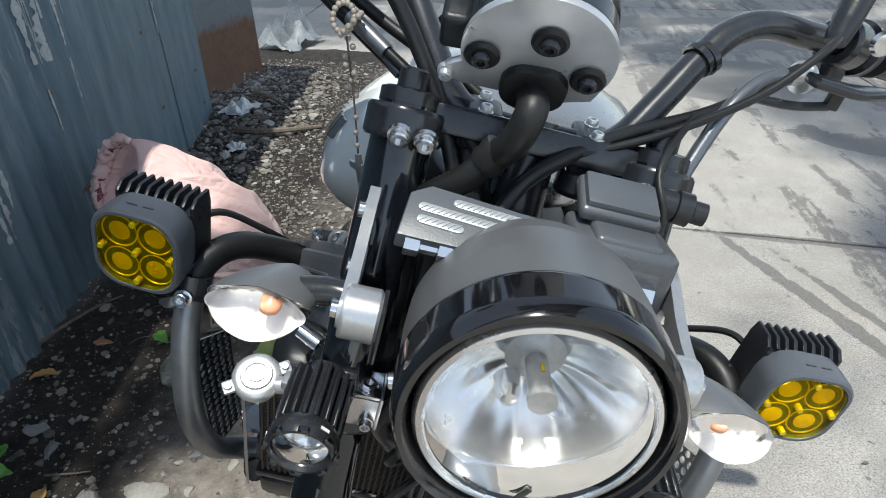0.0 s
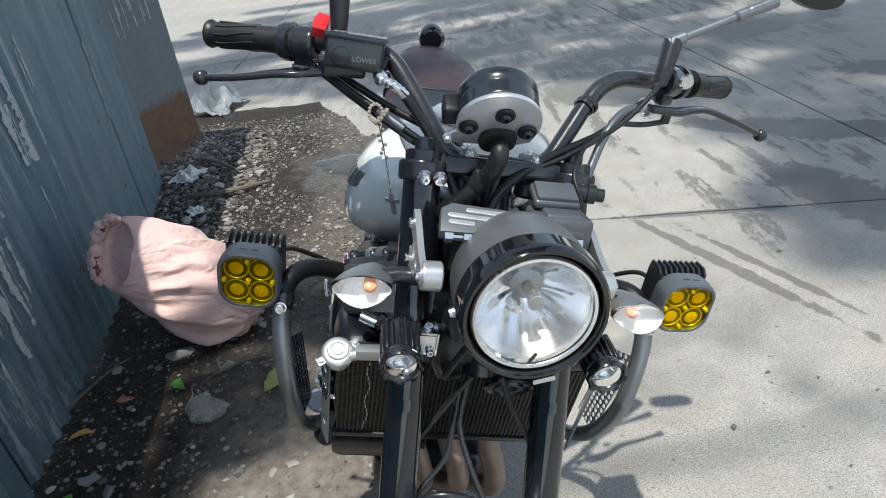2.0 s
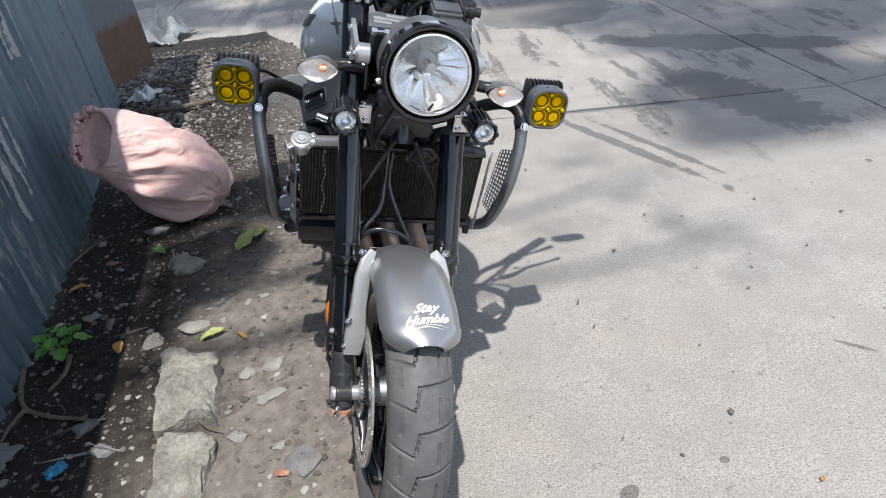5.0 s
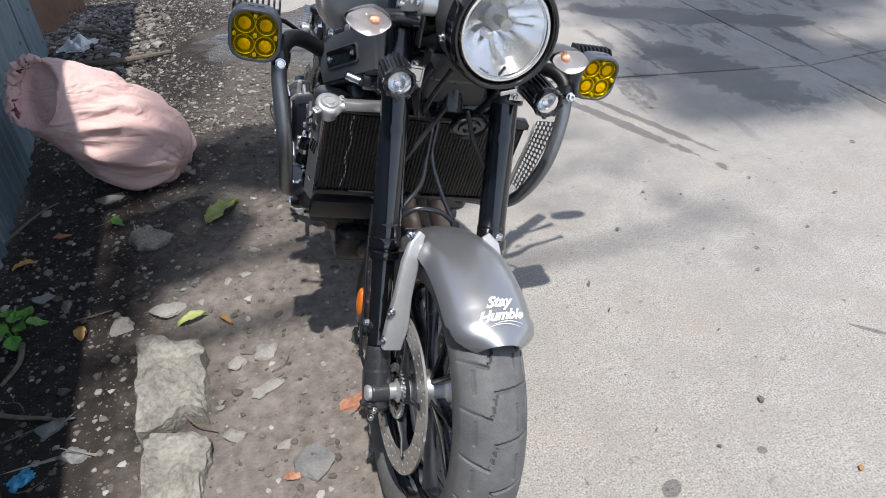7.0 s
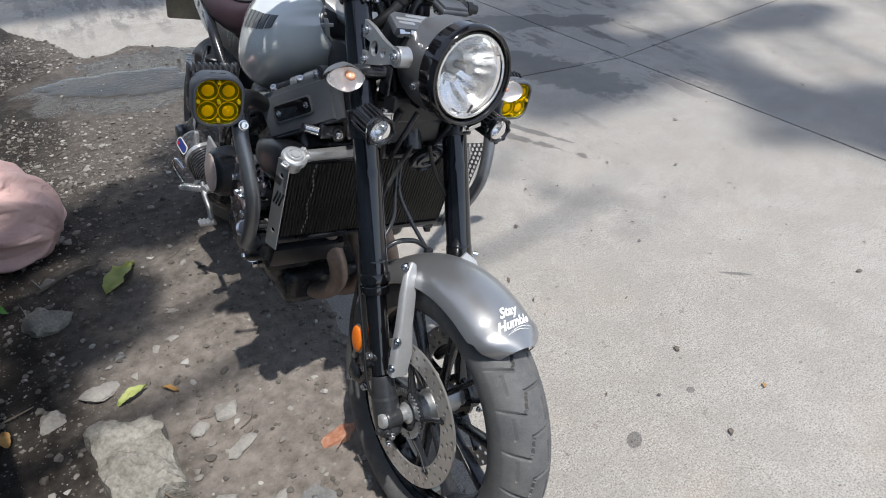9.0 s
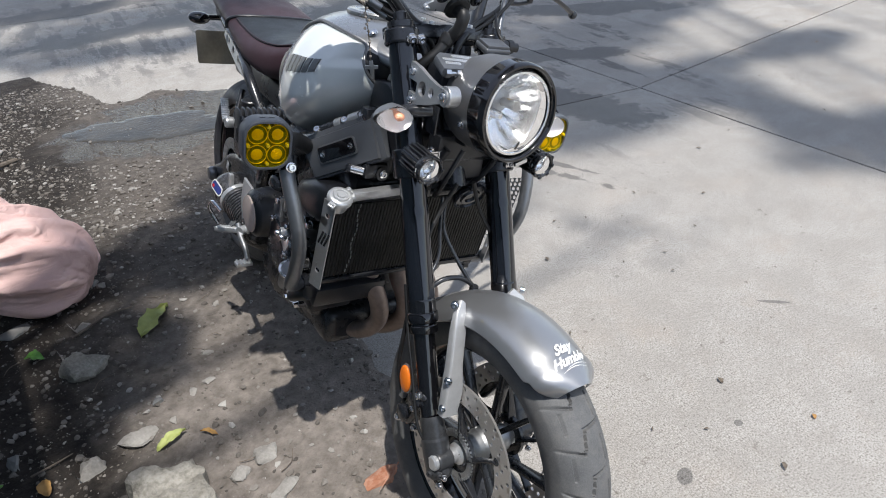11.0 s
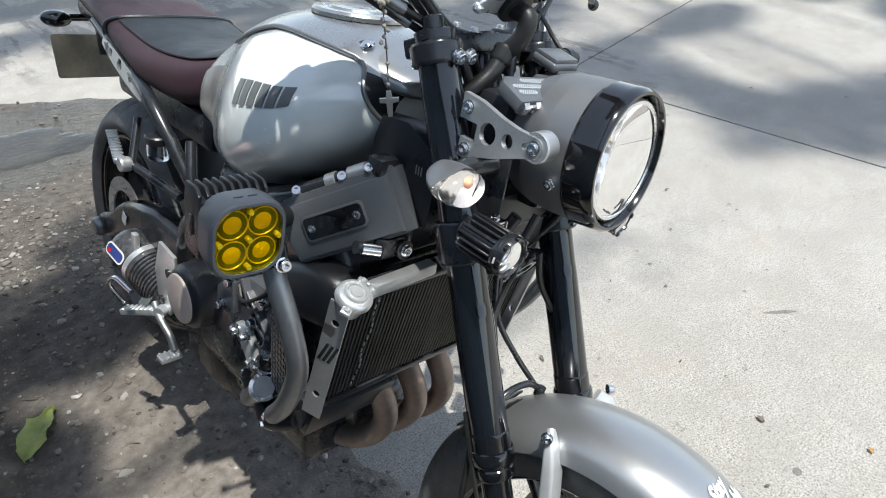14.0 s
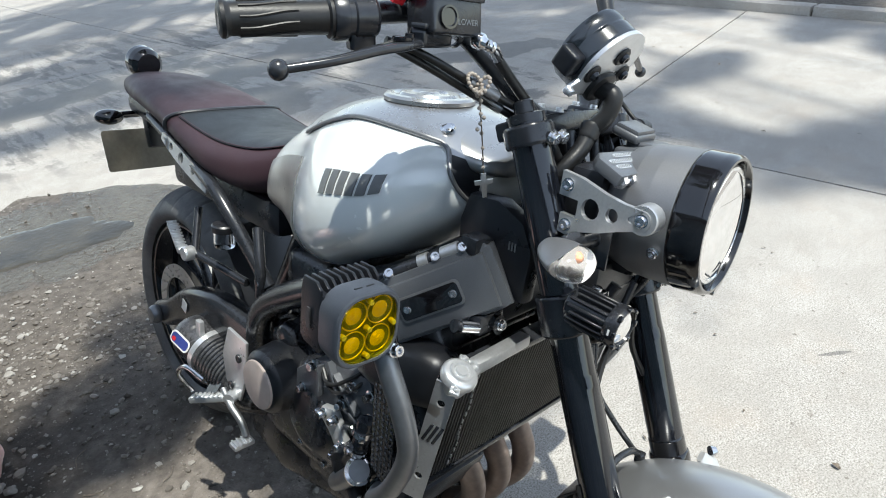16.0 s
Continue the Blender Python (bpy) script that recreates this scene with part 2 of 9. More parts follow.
def tube(bm, pts, r, seg=12, n=6, curved=True, taper=None, ribs=0.0):
    """A round tube along pts; taper: radius factor at the end; ribs: relief of a corrugated sleeve."""
    P = spline(pts, n) if curved else [Vector(p) for p in pts]
    up = Vector((0.13, 0.21, 0.97)).normalized()
    rings = []
    for i, p in enumerate(P):
        d = (P[min(i + 1, len(P) - 1)] - P[max(i - 1, 0)]).normalized()
        x = up.cross(d)
        x = x.normalized() if x.length > 1e-4 else Vector((1, 0, 0))
        up = d.cross(x).normalized()
        f = 1 + ((taper or 1) - 1) * i / (len(P) - 1) + (ribs if i % 2 else 0)
        rings.append([bm.verts.new(p + r * f * (math.cos(2 * math.pi * k / seg) * x + math.sin(2 * math.pi * k / seg) * up)) for k in range(seg)])
    for a, b in zip(rings, rings[1:]):
        for k in range(seg):
            bm.faces.new((a[k], a[(k + 1) % seg], b[(k + 1) % seg], b[k]))
    bm.faces.new(rings[0][::-1])
    bm.faces.new(rings[-1])
    return bm


def ball(bm, c, r, scale=(1, 1, 1), seg=14, m=None):
    mm = (m or Matrix.Translation(c)) @ Matrix.Diagonal((scale[0] * r, scale[1] * r, scale[2] * r, 1))
    bmesh.ops.create_uvsphere(bm, u_segments=seg, v_segments=max(6, seg // 2), radius=1, matrix=mm)
    return bm


def prism(bm, outline, depth, m=Matrix(), bevel=0.0015):
    """An outline in xy, extruded along z from -depth/2 to depth/2, with rounded edges."""
    b = bmesh.new()
    f = b.faces.new([b.verts.new((x, y, -depth / 2)) for x, y in outline])
    r = bmesh.ops.extrude_face_region(b, geom=[f])
    bmesh.ops.translate(b, vec=(0, 0, depth), verts=[v for v in r["geom"] if isinstance(v, bmesh.types.BMVert)])
    bmesh.ops.recalc_face_normals(b, faces=b.faces)
    if bevel:
        caps = [e for e in b.edges if abs(e.verts[0].co.z - e.verts[1].co.z) < 1e-6]
        bmesh.ops.bevel(b, geom=caps, offset=bevel, segments=2, affect="EDGES", profile=0.6)
    return merge(bm, b, m)


def rounded(w, h, r, n=6):
    """The outline of a rounded rectangle."""
    out = []
    for cx, cy, a0 in ((w / 2 - r, h / 2 - r, 0), (-w / 2 + r, h / 2 - r, 90), (-w / 2 + r, -h / 2 + r, 180), (w / 2 - r, -h / 2 + r, 270)):
        out += [(cx + r * math.cos(radians(a0 + 90 * k / n)), cy + r * math.sin(radians(a0 + 90 * k / n))) for k in range(n + 1)]
    return out


def loft(bm, rings, caps=True):
    """Skin equal rings of points."""
    R = [[bm.verts.new(p) for p in ring] for ring in rings]
    n = len(R[0])
    for a, b in zip(R, R[1:]):
        for k in range(n):
            bm.faces.new((a[k], a[(k + 1) % n], b[(k + 1) % n], b[k]))
    if caps:
        bm.faces.new(R[0][::-1])
        bm.faces.new(R[-1])
    bmesh.ops.recalc_face_normals(bm, faces=bm.faces)
    return bm


def bolt(bm, p, d, r=0.006, h=0.005):
    """A socket-head bolt at p that points along d."""
    return lathe(bm, [(0, -0.004), (r * 1.25, -0.004), (r * 1.25, 0), (r, 0.0004), (r, h - 0.001), (r * 0.85, h), (r * 0.5, h), (r * 0.5, h * 0.4), (0, h * 0.4)],
                 along(p, Vector(p) + Vector(d)), 14)


def holed(bm, cell_polys, depth, m=Matrix(), per=3):
    """A plate from cells, each a quad (four corners in xy) with a round hole: (corners, centre, radius)."""
    n = 4 * per
    for corners, c, r in cell_polys:
        cs = [Vector((*p, 0)) for p in corners]
        outer = [cs[k].lerp(cs[(k + 1) % 4], j / per) for k in range(4) for j in range(per)]
        a0 = math.atan2(outer[0].y - c[1], outer[0].x - c[0])
        sgn = 1 if (cs[1] - cs[0]).cross(cs[2] - cs[1]).z > 0 else -1
        inner = [Vector((c[0] + r * math.cos(a0 + sgn * 2 * math.pi * k / n), c[1] + r * math.sin(a0 + sgn * 2 * math.pi * k / n), 0)) for k in range(n)]
        lay = []
        for z in (-depth / 2, depth / 2):
            lay.append(([bm.verts.new(m @ (p + Vector((0, 0, z)))) for p in outer], [bm.verts.new(m @ (p + Vector((0, 0, z)))) for p in inner]))
        for o, i in lay:
            for k in range(n):
                bm.faces.new((o[k], o[(k + 1) % n], i[(k + 1) % n], i[k]))
        for k in range(n):
            bm.faces.new((lay[0][1][k], lay[0][1][(k + 1) % n], lay[1][1][(k + 1) % n], lay[1][1][k]))
            bm.faces.new((lay[0][0][k], lay[0][0][(k + 1) % n], lay[1][0][(k + 1) % n], lay[1][0][k]))
    bmesh.ops.remove_doubles(bm, verts=bm.verts, dist=1e-5)
    return bm


def ico_rock(size, seed, rough=0.35, sub=2, flat=0.6):
    """An angular stone: the hull of random points, bevelled and roughened."""
    rnd = random.Random(seed * 77 + 5)
    b = bmesh.new()
    for _ in range(15):
        d = Vector((rnd.gauss(0, 1), rnd.gauss(0, 1), rnd.gauss(0, 1))).normalized() * rnd.uniform(0.36, 0.52)
        b.verts.new((d.x * size[0], d.y * size[1], d.z * size[2]))
    r = bmesh.ops.convex_hull(b, input=b.verts)
    bmesh.ops.delete(b, geom=[v for v in b.verts if not v.link_faces], context="VERTS")
    bmesh.ops.bevel(b, geom=b.edges, offset=0.09 * min(size), segments=2, affect="EDGES", profile=0.6)
    bmesh.ops.triangulate(b, faces=b.faces)
    bmesh.ops.subdivide_edges(b, edges=b.edges, cuts=1)
    off = Vector((seed * 3.7, seed * 1.3, seed * 7.1))
    s = min(size[0], size[1])
    for v in b.verts:
        v.co += v.co.normalized() * s * (0.07 * noise.noise(v.co / s * 4 + off) + 0.05 * noise.noise(v.co / s * 11 + off))
        v.co.z = max(v.co.z, -0.3 * size[2])
    return b


def bolts(parent, material, rows, make=None, name="bolt"):
    """One bolt a row: place, direction, radius, height."""
    for row in rows:
        bm = bmesh.new()
        bolt(bm, *row)
        (make or part)(name, bm, material, parent)


# ---- the place ----
DIRT, NTD, PD = blank("dark_soil_with_grit")
n1, n2, n3 = tex_noise(NTD, 1.6, 6, 0.6), tex_noise(NTD, 26, 6, 0.65), tex_noise(NTD, 160, 4, 0.6)
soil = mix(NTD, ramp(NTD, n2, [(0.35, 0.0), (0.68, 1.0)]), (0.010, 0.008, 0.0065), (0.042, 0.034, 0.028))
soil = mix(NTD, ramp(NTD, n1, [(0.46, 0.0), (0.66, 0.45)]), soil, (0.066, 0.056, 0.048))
vor = NTD.nodes.new("ShaderNodeTexVoronoi")
vor.inputs["Scale"].default_value, vor.inputs["Randomness"].default_value = 95, 1.0
NTD.links.new(NTD.nodes.new("ShaderNodeTexCoord").outputs["Object"], vor.inputs["Vector"])
grit = ramp(NTD, vor.outputs["Distance"], [(0.16, 1.0), (0.28, 0.0)])
pick = math_node(NTD, "GREATER_THAN", tex_noise(NTD, 60, 2), 0.56)
soil = mix(NTD, math_node(NTD, "MULTIPLY", grit, pick), soil, (0.22, 0.20, 0.175))
soil = mix(NTD, ramp(NTD, n3, [(0.36, 0.7), (0.46, 0.0)]), soil, (0.022, 0.018, 0.015))
# soil trodden pale beside the concrete, dark humus and painted-in shade towards the fence
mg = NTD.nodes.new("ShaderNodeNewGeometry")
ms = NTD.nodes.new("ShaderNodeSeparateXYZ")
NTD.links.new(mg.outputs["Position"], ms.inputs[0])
pale_x = math_node(NTD, "ADD", ms.outputs[0], math_node(NTD, "MULTIPLY", math_node(NTD, "SUBTRACT", tex_noise(NTD, 2.4, 6, 0.65), 0.5), 0.9))
trodden_lit = ramp(NTD, math_node(NTD, "ADD", pale_x, 1.0), [(0.34, 0.0), (0.64, 0.88)])
# brighter towards the sunlit front and dimmer to the rear, painted into the colour
trodden_lit = math_node(NTD, "MULTIPLY", trodden_lit, ramp(NTD, math_node(NTD, "MULTIPLY", ms.outputs[1], 0.25), [(0.25, 1.0), (0.45, 0.47)]))
soil = mix(NTD, trodden_lit, soil, mix(NTD, ramp(NTD, n2, [(0.35, 0.0), (0.68, 1.0)]), (0.170, 0.148, 0.129), (0.315, 0.279, 0.248)))
# wet brown mud round the puddle
mu = math_node(NTD, "MULTIPLY", math_node(NTD, "SUBTRACT", ms.outputs[0], 0.12), 1 / 0.78)
mv = math_node(NTD, "MULTIPLY", math_node(NTD, "SUBTRACT", ms.outputs[1], 3.25), 1 / 0.48)
md = math_node(NTD, "SQRT", math_node(NTD, "ADD", math_node(NTD, "MULTIPLY", mu, mu), math_node(NTD, "MULTIPLY", mv, mv)))
md = math_node(NTD, "ADD", md, math_node(NTD, "MULTIPLY", math_node(NTD, "SUBTRACT", tex_noise(NTD, 3.5, 6, 0.7), 0.5), 1.4))
mud = ramp(NTD, md, [(0.85, 1.0), (1.15, 0.0)])
soil = mix(NTD, math_node(NTD, "MULTIPLY", mud, 0.8), soil, mix(NTD, n2, (0.030, 0.025, 0.019), (0.095, 0.080, 0.064)))
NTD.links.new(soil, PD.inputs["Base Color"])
NTD.links.new(mix(NTD, mud, ramp(NTD, n1, [(0.3, 0.78), (0.7, 0.95)]), (0.15, 0.15, 0.15)), PD.inputs["Roughness"])
PD.inputs["Specular IOR Level"].default_value = 0.35
bd = bump(NTD, n2, 0.9, 0.010)
bd = bump(NTD, math_node(NTD, "MULTIPLY", tex_noise(NTD, 48, 3, 0.6), mud), 0.9, 0.012, bd)
NTD.links.new(bump(NTD, n3, 0.8, 0.004, bd), PD.inputs["Normal"])

CONCRETE, NTC, PC = blank("weathered_concrete")
c1, c2, c3 = tex_noise(NTC, 0.8, 6, 0.6), tex_noise(NTC, 9, 8, 0.7), tex_noise(NTC, 220, 3, 0.6)
con = mix(NTC, ramp(NTC, c1, [(0.35, 0.0), (0.65, 1.0)]), (0.320, 0.302, 0.278), (0.405, 0.386, 0.358))
con = mix(NTC, ramp(NTC, c2, [(0.46, 0.0), (0.72, 0.35)]), con, (0.27, 0.24, 0.205))
con = mix(NTC, ramp(NTC, c3, [(0.38, 0.8), (0.49, 0.0)]), con, (0.15, 0.135, 0.12))
con = mix(NTC, ramp(NTC, tex_noise(NTC, 75, 5, 0.75), [(0.44, 0.0), (0.66, 0.45)]), con, (0.50, 0.475, 0.44))
con = mix(NTC, ramp(NTC, tex_noise(NTC, 38, 2, 0.5), [(0.265, 0.75), (0.30, 0.0)]), con, (0.10, 0.085, 0.07))
con = mix(NTC, ramp(NTC, tex_noise(NTC, 2.6, 7, 0.7), [(0.52, 0.0), (0.72, 0.45)]), con, (0.36, 0.30, 0.245))
con = mix(NTC, ramp(NTC, c3, [(0.53, 0.0), (0.66, 0.6)]), con, (0.58, 0.55, 0.51))
con = mix(NTC, ramp(NTC, tex_noise(NTC, 5.5, 8, 0.75), [(0.44, 0.35), (0.56, 0.0)]), con, (0.27, 0.25, 0.225))
con = mix(NTC, ramp(NTC, tex_noise(NTC, 16, 4, 0.6), [(0.68, 0.0), (0.72, 0.5)]), con, (0.15, 0.13, 0.11))
geo = NTC.nodes.new("ShaderNodeNewGeometry")
sep = NTC.nodes.new("ShaderNodeSeparateXYZ")
NTC.links.new(geo.outputs["Position"], sep.inputs[0])


STREAK = 14


def stain(cx, cy, rx, ry, turn=0.0, soft=0.45, rag=0.55, scale=5.0):
    """A wet stain with a ragged edge, at a place of the yard."""
    dx, dy = math_node(NTC, "SUBTRACT", sep.outputs[0], cx), math_node(NTC, "SUBTRACT", sep.outputs[1], cy)
    c, s = math.cos(radians(turn)), math.sin(radians(turn))
    u = math_node(NTC, "ADD", math_node(NTC, "MULTIPLY", dx, c / rx), math_node(NTC, "MULTIPLY", dy, s / rx))
    v = math_node(NTC, "ADD", math_node(NTC, "MULTIPLY", dx, -s / ry), math_node(NTC, "MULTIPLY", dy, c / ry))
    d = math_node(NTC, "SQRT", math_node(NTC, "ADD", math_node(NTC, "MULTIPLY", u, u), math_node(NTC, "MULTIPLY", v, v)))
    d = math_node(NTC, "ADD", d, math_node(NTC, "MULTIPLY", math_node(NTC, "SUBTRACT", tex_noise(NTC, scale, 6, 0.7), 0.5), 2 * rag))
    return ramp(NTC, d, [(1.0 - soft * 0.3, 1.0), (1.0 + soft * 0.1, 0.0)])


WET = None
for args in ((1.92, 2.12, 0.50, 0.19, -70, 0.4, 0.9, 9), (1.45, 4.15, 0.55, 0.42, 0, 0.3, 0.7, 3), (2.2, 2.95, 0.75, 0.16, -28, 0.4, 1.1, 5), (1.165, 1.83, 0.60, 0.030, -64, 0.5, 1.0, 11),
             (1.31, 1.745, 0.36, 0.022, -65, 0.5, 1.0, 11), (1.30, 2.205, 0.50, 0.026, -7, 0.5, 0.9, 9), (0.572, 0.117, 0.026, 0.019, 30, 0.3, 0.25, 30), (0.812, 0.157, 0.012, 0.010, 0, 0.3, 0.3, 40), (1.317, 0.423, 0.05, 0.008, -40, 0.4, 0.8, 30), (2.6, 5.2, 1.5, 0.30, 14, 0.5, 1.0, 3), (0.6, 5.6, 1.4, 0.22, 8, 0.5, 1.0, 3), (3.4, 3.6, 0.8, 0.2, -30, 0.5, 1.1, 4),
             (-1.0, 6.6, 2.2, 0.25, 6, 0.5, 1.0, 3)):
    st = stain(*args)
    WET = st if WET is None else math_node(NTC, "MAXIMUM", WET, st)
# wet streaks that ran down the yard's slope
smap = NTC.nodes.new("ShaderNodeMapping")
smap.inputs["Rotation"].default_value = (0, 0, radians(STREAK))
smap.inputs["Scale"].default_value = (5.0, 0.9, 1.0)
NTC.links.new(NTC.nodes.new("ShaderNodeTexCoord").outputs["Object"], smap.inputs[0])
sn = NTC.nodes.new("ShaderNodeTexNoise")
sn.inputs["Scale"].default_value, sn.inputs["Detail"].default_value, sn.inputs["Roughness"].default_value = 1.5, 8, 0.66
NTC.links.new(smap.outputs[0], sn.inputs["Vector"])
speck = math_node(NTC, "ADD", sn.outputs[0], math_node(NTC, "MULTIPLY", math_node(NTC, "SUBTRACT", tex_noise(NTC, 26, 5, 0.75), 0.5), 0.30))
streaks = ramp(NTC, speck, [(0.550, 0.0), (0.590, 1.0)])
area = math_node(NTC, "MULTIPLY", stain(2.0, 3.6, 1.6, 2.3, 0, 1.0, 0.5, 1.6), streaks)
WET = math_node(NTC, "MAXIMUM", WET, area)
WET = math_node(NTC, "MAXIMUM", WET, math_node(NTC, "MULTIPLY", stain(1.2, 6.0, 2.8, 2.2, 0, 1.0, 0.5, 1.3), ramp(NTC, speck, [(0.50, 0.0), (0.545, 1.0)])))
con = mix(NTC, math_node(NTC, "MULTIPLY", WET, 0.74), con, mix(NTC, 0.30, (0.02, 0.02, 0.022), con))
NTC.links.new(con, PC.inputs["Base Color"])
NTC.links.new(mix(NTC, WET, ramp(NTC, c2, [(0.3, 0.80), (0.7, 0.94)]), (0.55, 0.55, 0.55)), PC.inputs["Roughness"])
PC.inputs["Specular IOR Level"].default_value = 0.22
bc = bump(NTC, c2, 0.25, 0.004)
NTC.links.new(bump(NTC, c3, 0.35, 0.0016, bc), PC.inputs["Normal"])

STONE = surface("pale_stone", (0.19, 0.178, 0.162), (0.37, 0.352, 0.325), (0.75, 0.95), scale=16, fine=120, bumps=0.8, dist=0.003, dust=0.35, dust_colour=(0.09, 0.08, 0.062), random_tint=0.5)
KERB_STONE = surface("broken_kerb_stone", (0.18, 0.168, 0.145), (0.40, 0.378, 0.335), (0.8, 0.95), scale=17, fine=110, bumps=1.0, dist=0.006, dust=0.85, dust_colour=(0.11, 0.105, 0.07))
STONE_GREY = surface("grey_stone", (0.13, 0.135, 0.14), (0.26, 0.255, 0.245), (0.7, 0.95), scale=20, fine=140, bumps=0.7, dist=0.002, dust=0.3, dust_colour=(0.09, 0.075, 0.06), random_tint=0.7)
PEBBLE = surface("pebbles", (0.12, 0.11, 0.10), (0.38, 0.36, 0.33), (0.7, 0.95), scale=30, fine=200, bumps=0.5, dist=0.001)
pn = PEBBLE.node_tree
g = pn.nodes.new("ShaderNodeNewGeometry")
pb = pn.nodes["Principled BSDF"]
pn.links.new(mix(pn, 0.78, pb.inputs["Base Color"].links[0].from_socket, ramp(pn, g.outputs["Random Per Island"], [(0.0, (0.045, 0.036, 0.029)), (0.6, (0.165, 0.143, 0.122)), (0.88, (0.27, 0.25, 0.225)), (1.0, (0.50, 0.48, 0.45))])), pb.inputs["Base Color"])
BRICK = surface("broken_brick", (0.34, 0.13, 0.07), (0.50, 0.26, 0.17), (0.75, 0.9), scale=20, bumps=0.6, dist=0.002, dust=0.35, dust_colour=(0.5, 0.46, 0.42))
TWIG = surface("dry_twig", (0.10, 0.08, 0.062), (0.20, 0.165, 0.13), (0.7, 0.9), scale=60, bumps=0.5)
LEAF = surface("green_leaf", (0.065, 0.20, 0.025), (0.13, 0.34, 0.05), (0.35, 0.5), scale=25, fine=200, bumps=0.3, random_tint=0.6)
LEAF_PALE = surface("wilted_green_leaf", (0.20, 0.26, 0.06), (0.46, 0.50, 0.17), (0.5, 0.65), scale=30, bumps=0.3, random_tint=0.5)
LEAF_DRY = surface("dry_leaf", (0.30, 0.15, 0.05), (0.48, 0.28, 0.09), (0.55, 0.75), scale=30, bumps=0.3, random_tint=0.7)
CROWN = surface("crown_leaves", (0.035, 0.085, 0.018), (0.07, 0.14, 0.03), (0.45, 0.6), scale=4, bumps=0.0)
BARK = surface("bark", (0.09, 0.07, 0.055), (0.17, 0.14, 0.11), (0.8, 0.95), scale=9, bumps=0.9, dist=0.01)
PLASTIC_BAG = surface("crumpled_plastic", (0.55, 0.57, 0.58), (0.72, 0.73, 0.73), (0.2, 0.4), scale=20, bumps=0.5, dust=0.3)
BLUE_SCRAP = surface("blue_plastic_scrap", (0.03, 0.22, 0.42), (0.06, 0.36, 0.58), (0.3, 0.5), scale=30, bumps=0.3)

SHEET, NTS, PS = blank("galvanised_sheet")
s1, s2 = tex_noise(NTS, 2.2, 6, 0.65, stretch=(6, 6, 0.8)), tex_noise(NTS, 30, 5, 0.7, stretch=(1, 1, 0.25))
tin = mix(NTS, ramp(NTS, s1, [(0.35, 0.0), (0.68, 1.0)]), (0.092, 0.145, 0.186), (0.164, 0.226, 0.266))
tin = mix(NTS, ramp(NTS, s2, [(0.50, 0.0), (0.80, 0.35)]), tin, (0.055, 0.062, 0.066))
tin = mix(NTS, ramp(NTS, tex_noise(NTS, 5, 5, 0.7, stretch=(2.5, 2.5, 0.35)), [(0.60, 0.0), (0.70, 0.75)]), tin, (0.09, 0.165, 0.25))
# ragged remains of pale paint in upright runs
runs = ramp(NTS, tex_noise(NTS, 4.0, 5, 0.6, stretch=(1, 8, 0.8)), [(0.545, 0.0), (0.575, 1.0)])
torn = ramp(NTS, tex_noise(NTS, 34, 5, 0.7, stretch=(1, 1.6, 0.35)), [(0.42, 0.0), (0.47, 1.0)])
sg = NTS.nodes.new("ShaderNodeNewGeometry")
ss = NTS.nodes.new("ShaderNodeSeparateXYZ")
NTS.links.new(sg.outputs["Position"], ss.inputs[0])
worn = ramp(NTS, math_node(NTS, "ADD", math_node(NTS, "MULTIPLY", ss.outputs[1], 0.2), math_node(NTS, "MULTIPLY", tex_noise(NTS, 2.0, 3), 0.5)), [(0.42, 1.0), (0.56, 0.0)])
pale = math_node(NTS, "MULTIPLY", math_node(NTS, "MULTIPLY", runs, torn), worn)
tin = mix(NTS, math_node(NTS, "MULTIPLY", pale, 0.85), tin, (0.42, 0.455, 0.47))
NTS.links.new(tin, PS.inputs["Base Color"])
PS.inputs["Metallic"].default_value = 0.25
NTS.links.new(ramp(NTS, s2, [(0.3, 0.42), (0.7, 0.62)]), PS.inputs["Roughness"])
NTS.links.new(bump(NTS, s2, 0.25, 0.002), PS.inputs["Normal"])
FAR_SHEET, NTF, PF = blank("sheet_with_rusted_foot")
fg = NTF.nodes.new("ShaderNodeNewGeometry")
fs = NTF.nodes.new("ShaderNodeSeparateXYZ")
NTF.links.new(fg.outputs["Position"], fs.inputs[0])
fh = math_node(NTF, "ADD", fs.outputs[2], math_node(NTF, "MULTIPLY", math_node(NTF, "SUBTRACT", tex_noise(NTF, 7, 7, 0.7), 0.5), 0.26))
f2 = tex_noise(NTF, 24, 6, 0.7)
foot = ramp(NTF, fh, [(0.40, 1.0), (0.47, 0.0)])
NTF.links.new(mix(NTF, foot, mix(NTF, f2, (0.10, 0.125, 0.145), (0.20, 0.215, 0.225)), mix(NTF, f2, (0.075, 0.042, 0.028), (0.20, 0.115, 0.075))), PF.inputs["Base Color"])
PF.inputs["Roughness"].default_value = 0.75
NTF.links.new(bump(NTF, f2, 0.4, 0.002), PF.inputs["Normal"])
SHEET_BACK = surface("rusty_grey_sheet", (0.20, 0.20, 0.20), (0.28, 0.275, 0.27), (0.5, 0.7), metal=0.2, scale=4, bumps=0.2)
RUST = surface("brown_rust", (0.11, 0.055, 0.03), (0.20, 0.105, 0.06), (0.65, 0.85), scale=7, fine=50, bumps=0.5, dust=0.3)
PAINT_RUN = surface("flaked_white_paint", (0.34, 0.37, 0.38), (0.50, 0.52, 0.52), (0.6, 0.8), scale=40, bumps=0.3, dust=0.5, dust_colour=(0.20, 0.23, 0.25))


